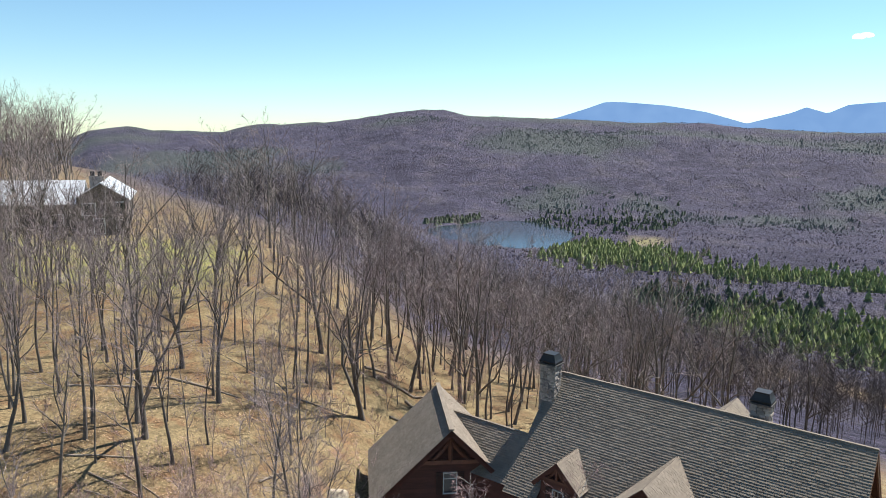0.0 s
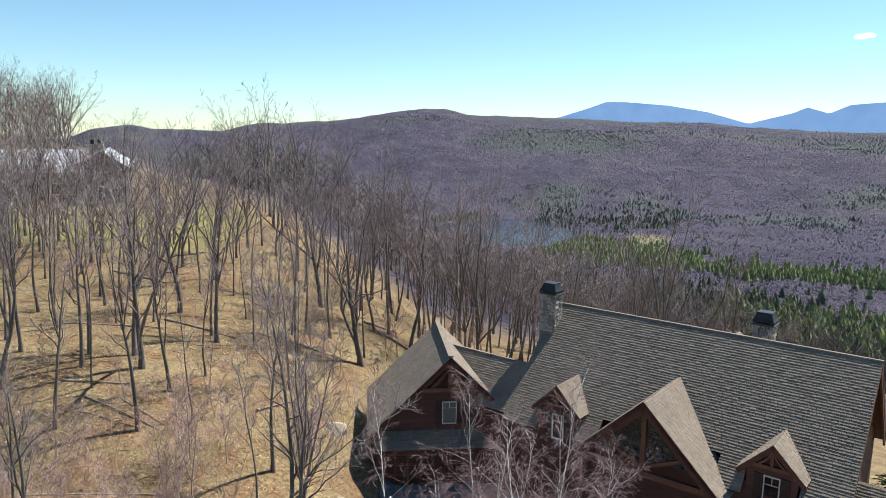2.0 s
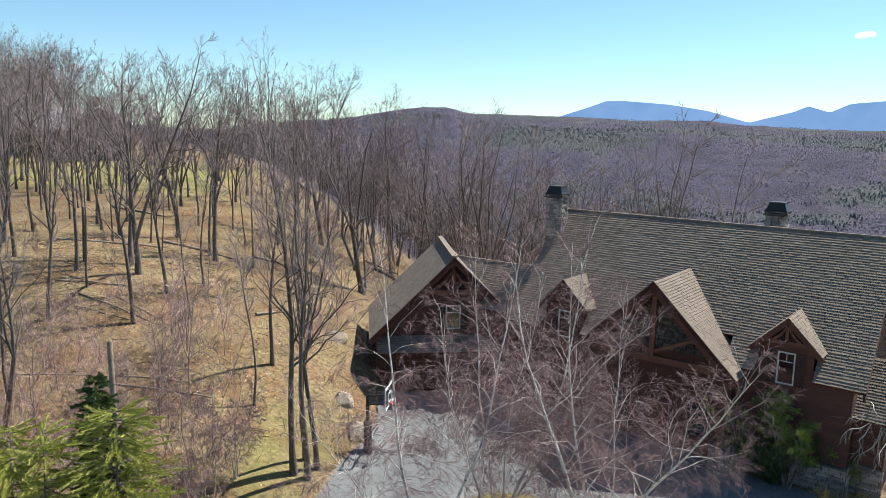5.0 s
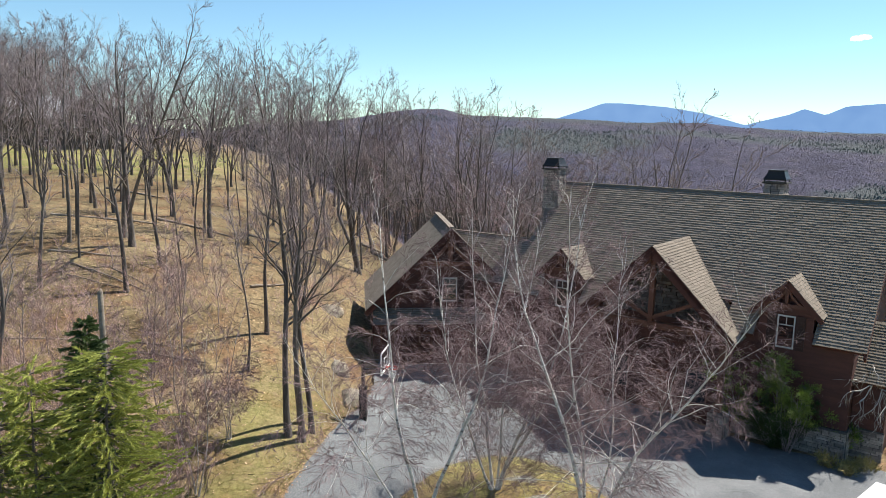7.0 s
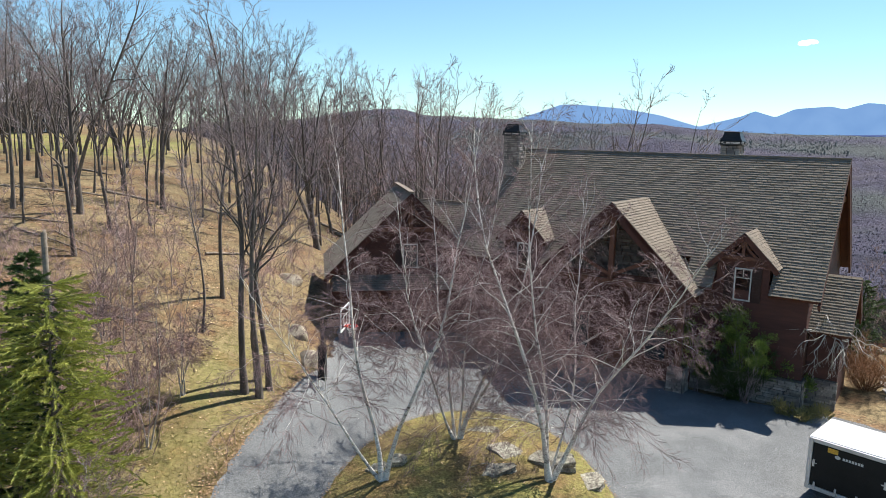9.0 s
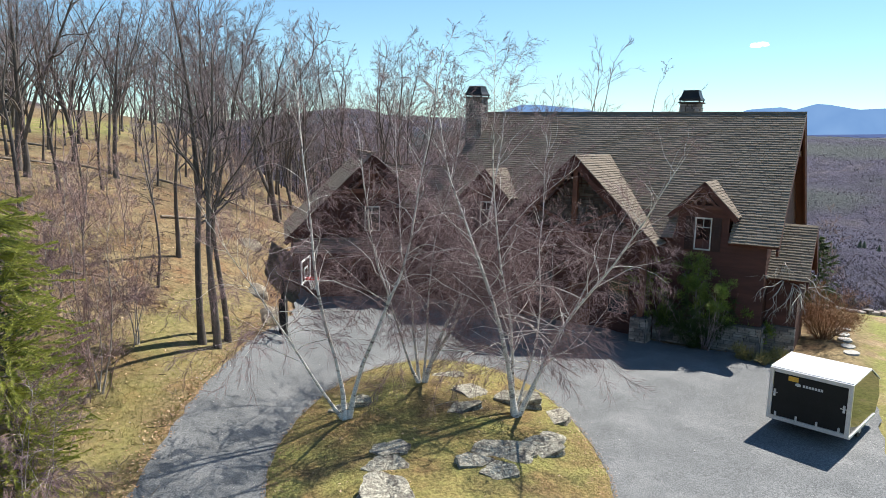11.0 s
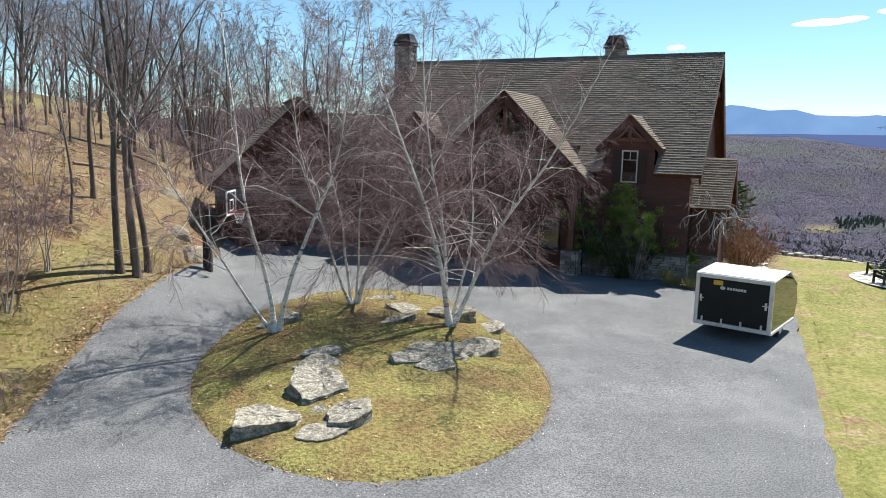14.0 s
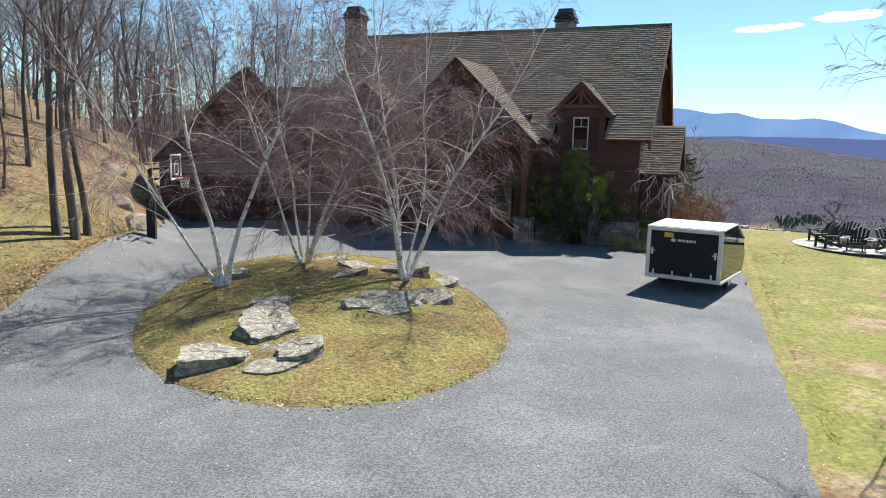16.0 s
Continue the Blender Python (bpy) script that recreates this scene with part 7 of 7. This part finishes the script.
def on_lawn(rng, n):
    y = rng.uniform(9, 27, n)
    x = 9.6 + (y - 9.3) * 0.72 + rng.random(n) ** 1.5 * 12
    return zip(x, y, ground(x, y))


def on_verge(rng, n):
    y = rng.uniform(13, 31, n)
    x = np.interp(y, dl[:, 1], dl[:, 0]) - 0.15 - rng.random(n) ** 1.4 * 4
    return zip(x, y, ground(x, y))


grass("grass", 11000, on_isle, 0.03, M_BLADE, "short dry turf on the island", 11)
grass("grass", 9000, on_lawn, 0.022, M_BLADE, "short patchy turf beside the drive", 12)
grass("grass", 6000, on_verge, 0.055, M_BLADE, "rough grass on the verge below the woods", 13)

# ---- clouds ----
# the clouds' sunlit white is put in as emission
M_CLOUD = bpy.data.materials.new("cloud")
M_CLOUD.use_nodes = True
ct = M_CLOUD.node_tree
ct.nodes.remove(ct.nodes["Principled BSDF"])
ce = ct.nodes.new("ShaderNodeEmission")
ce.inputs[0].default_value, ce.inputs[1].default_value = (0.95, 0.98, 1.0, 1), 1.0
ct.links.new(ce.outputs[0], ct.nodes["Material Output"].inputs[0])
crng = np.random.default_rng(5)
for az, el, w, h in ((29.7, 7.2, 105, 40), (39.5, 8.6, 330, 60), (45.0, 9.1, 330, 62)):
    bm = bmesh.new()
    for k in range(16):
        px, pz = crng.normal(0, 0.45), abs(crng.normal(0, 0.28))
        bmesh.ops.create_icosphere(bm, subdivisions=2, radius=1.0, matrix=Matrix.Translation((px * w * 0.5, crng.normal(0, 15), pz * h * 0.6 + px * h * 0.2)) @ Matrix.Diagonal((w * 0.24, 20, h * 0.30 * crng.uniform(0.5, 1.1), 1)))
    me = bpy.data.meshes.new("cloud")
    bm.to_mesh(me)
    bm.free()
    me.materials.append(M_CLOUD)
    ob = new("backdrop", me)
    d = 4700
    ob.matrix_world = Matrix.Translation((d * math.sin(radians(az)) * math.cos(radians(el)), d * math.cos(radians(az)) * math.cos(radians(el)), d * math.sin(radians(el)))) @ Matrix.Rotation(-radians(az), 4, "Z")
    tagged(ob, "small white fair weather cloud", "cloud", kind="structure")

# ---- shingles of the roofs ----
for ob, e0, e1, r1, r0, keep in LATER:
    shingles(ob, e0, e1, r1, r0, keep=keep)
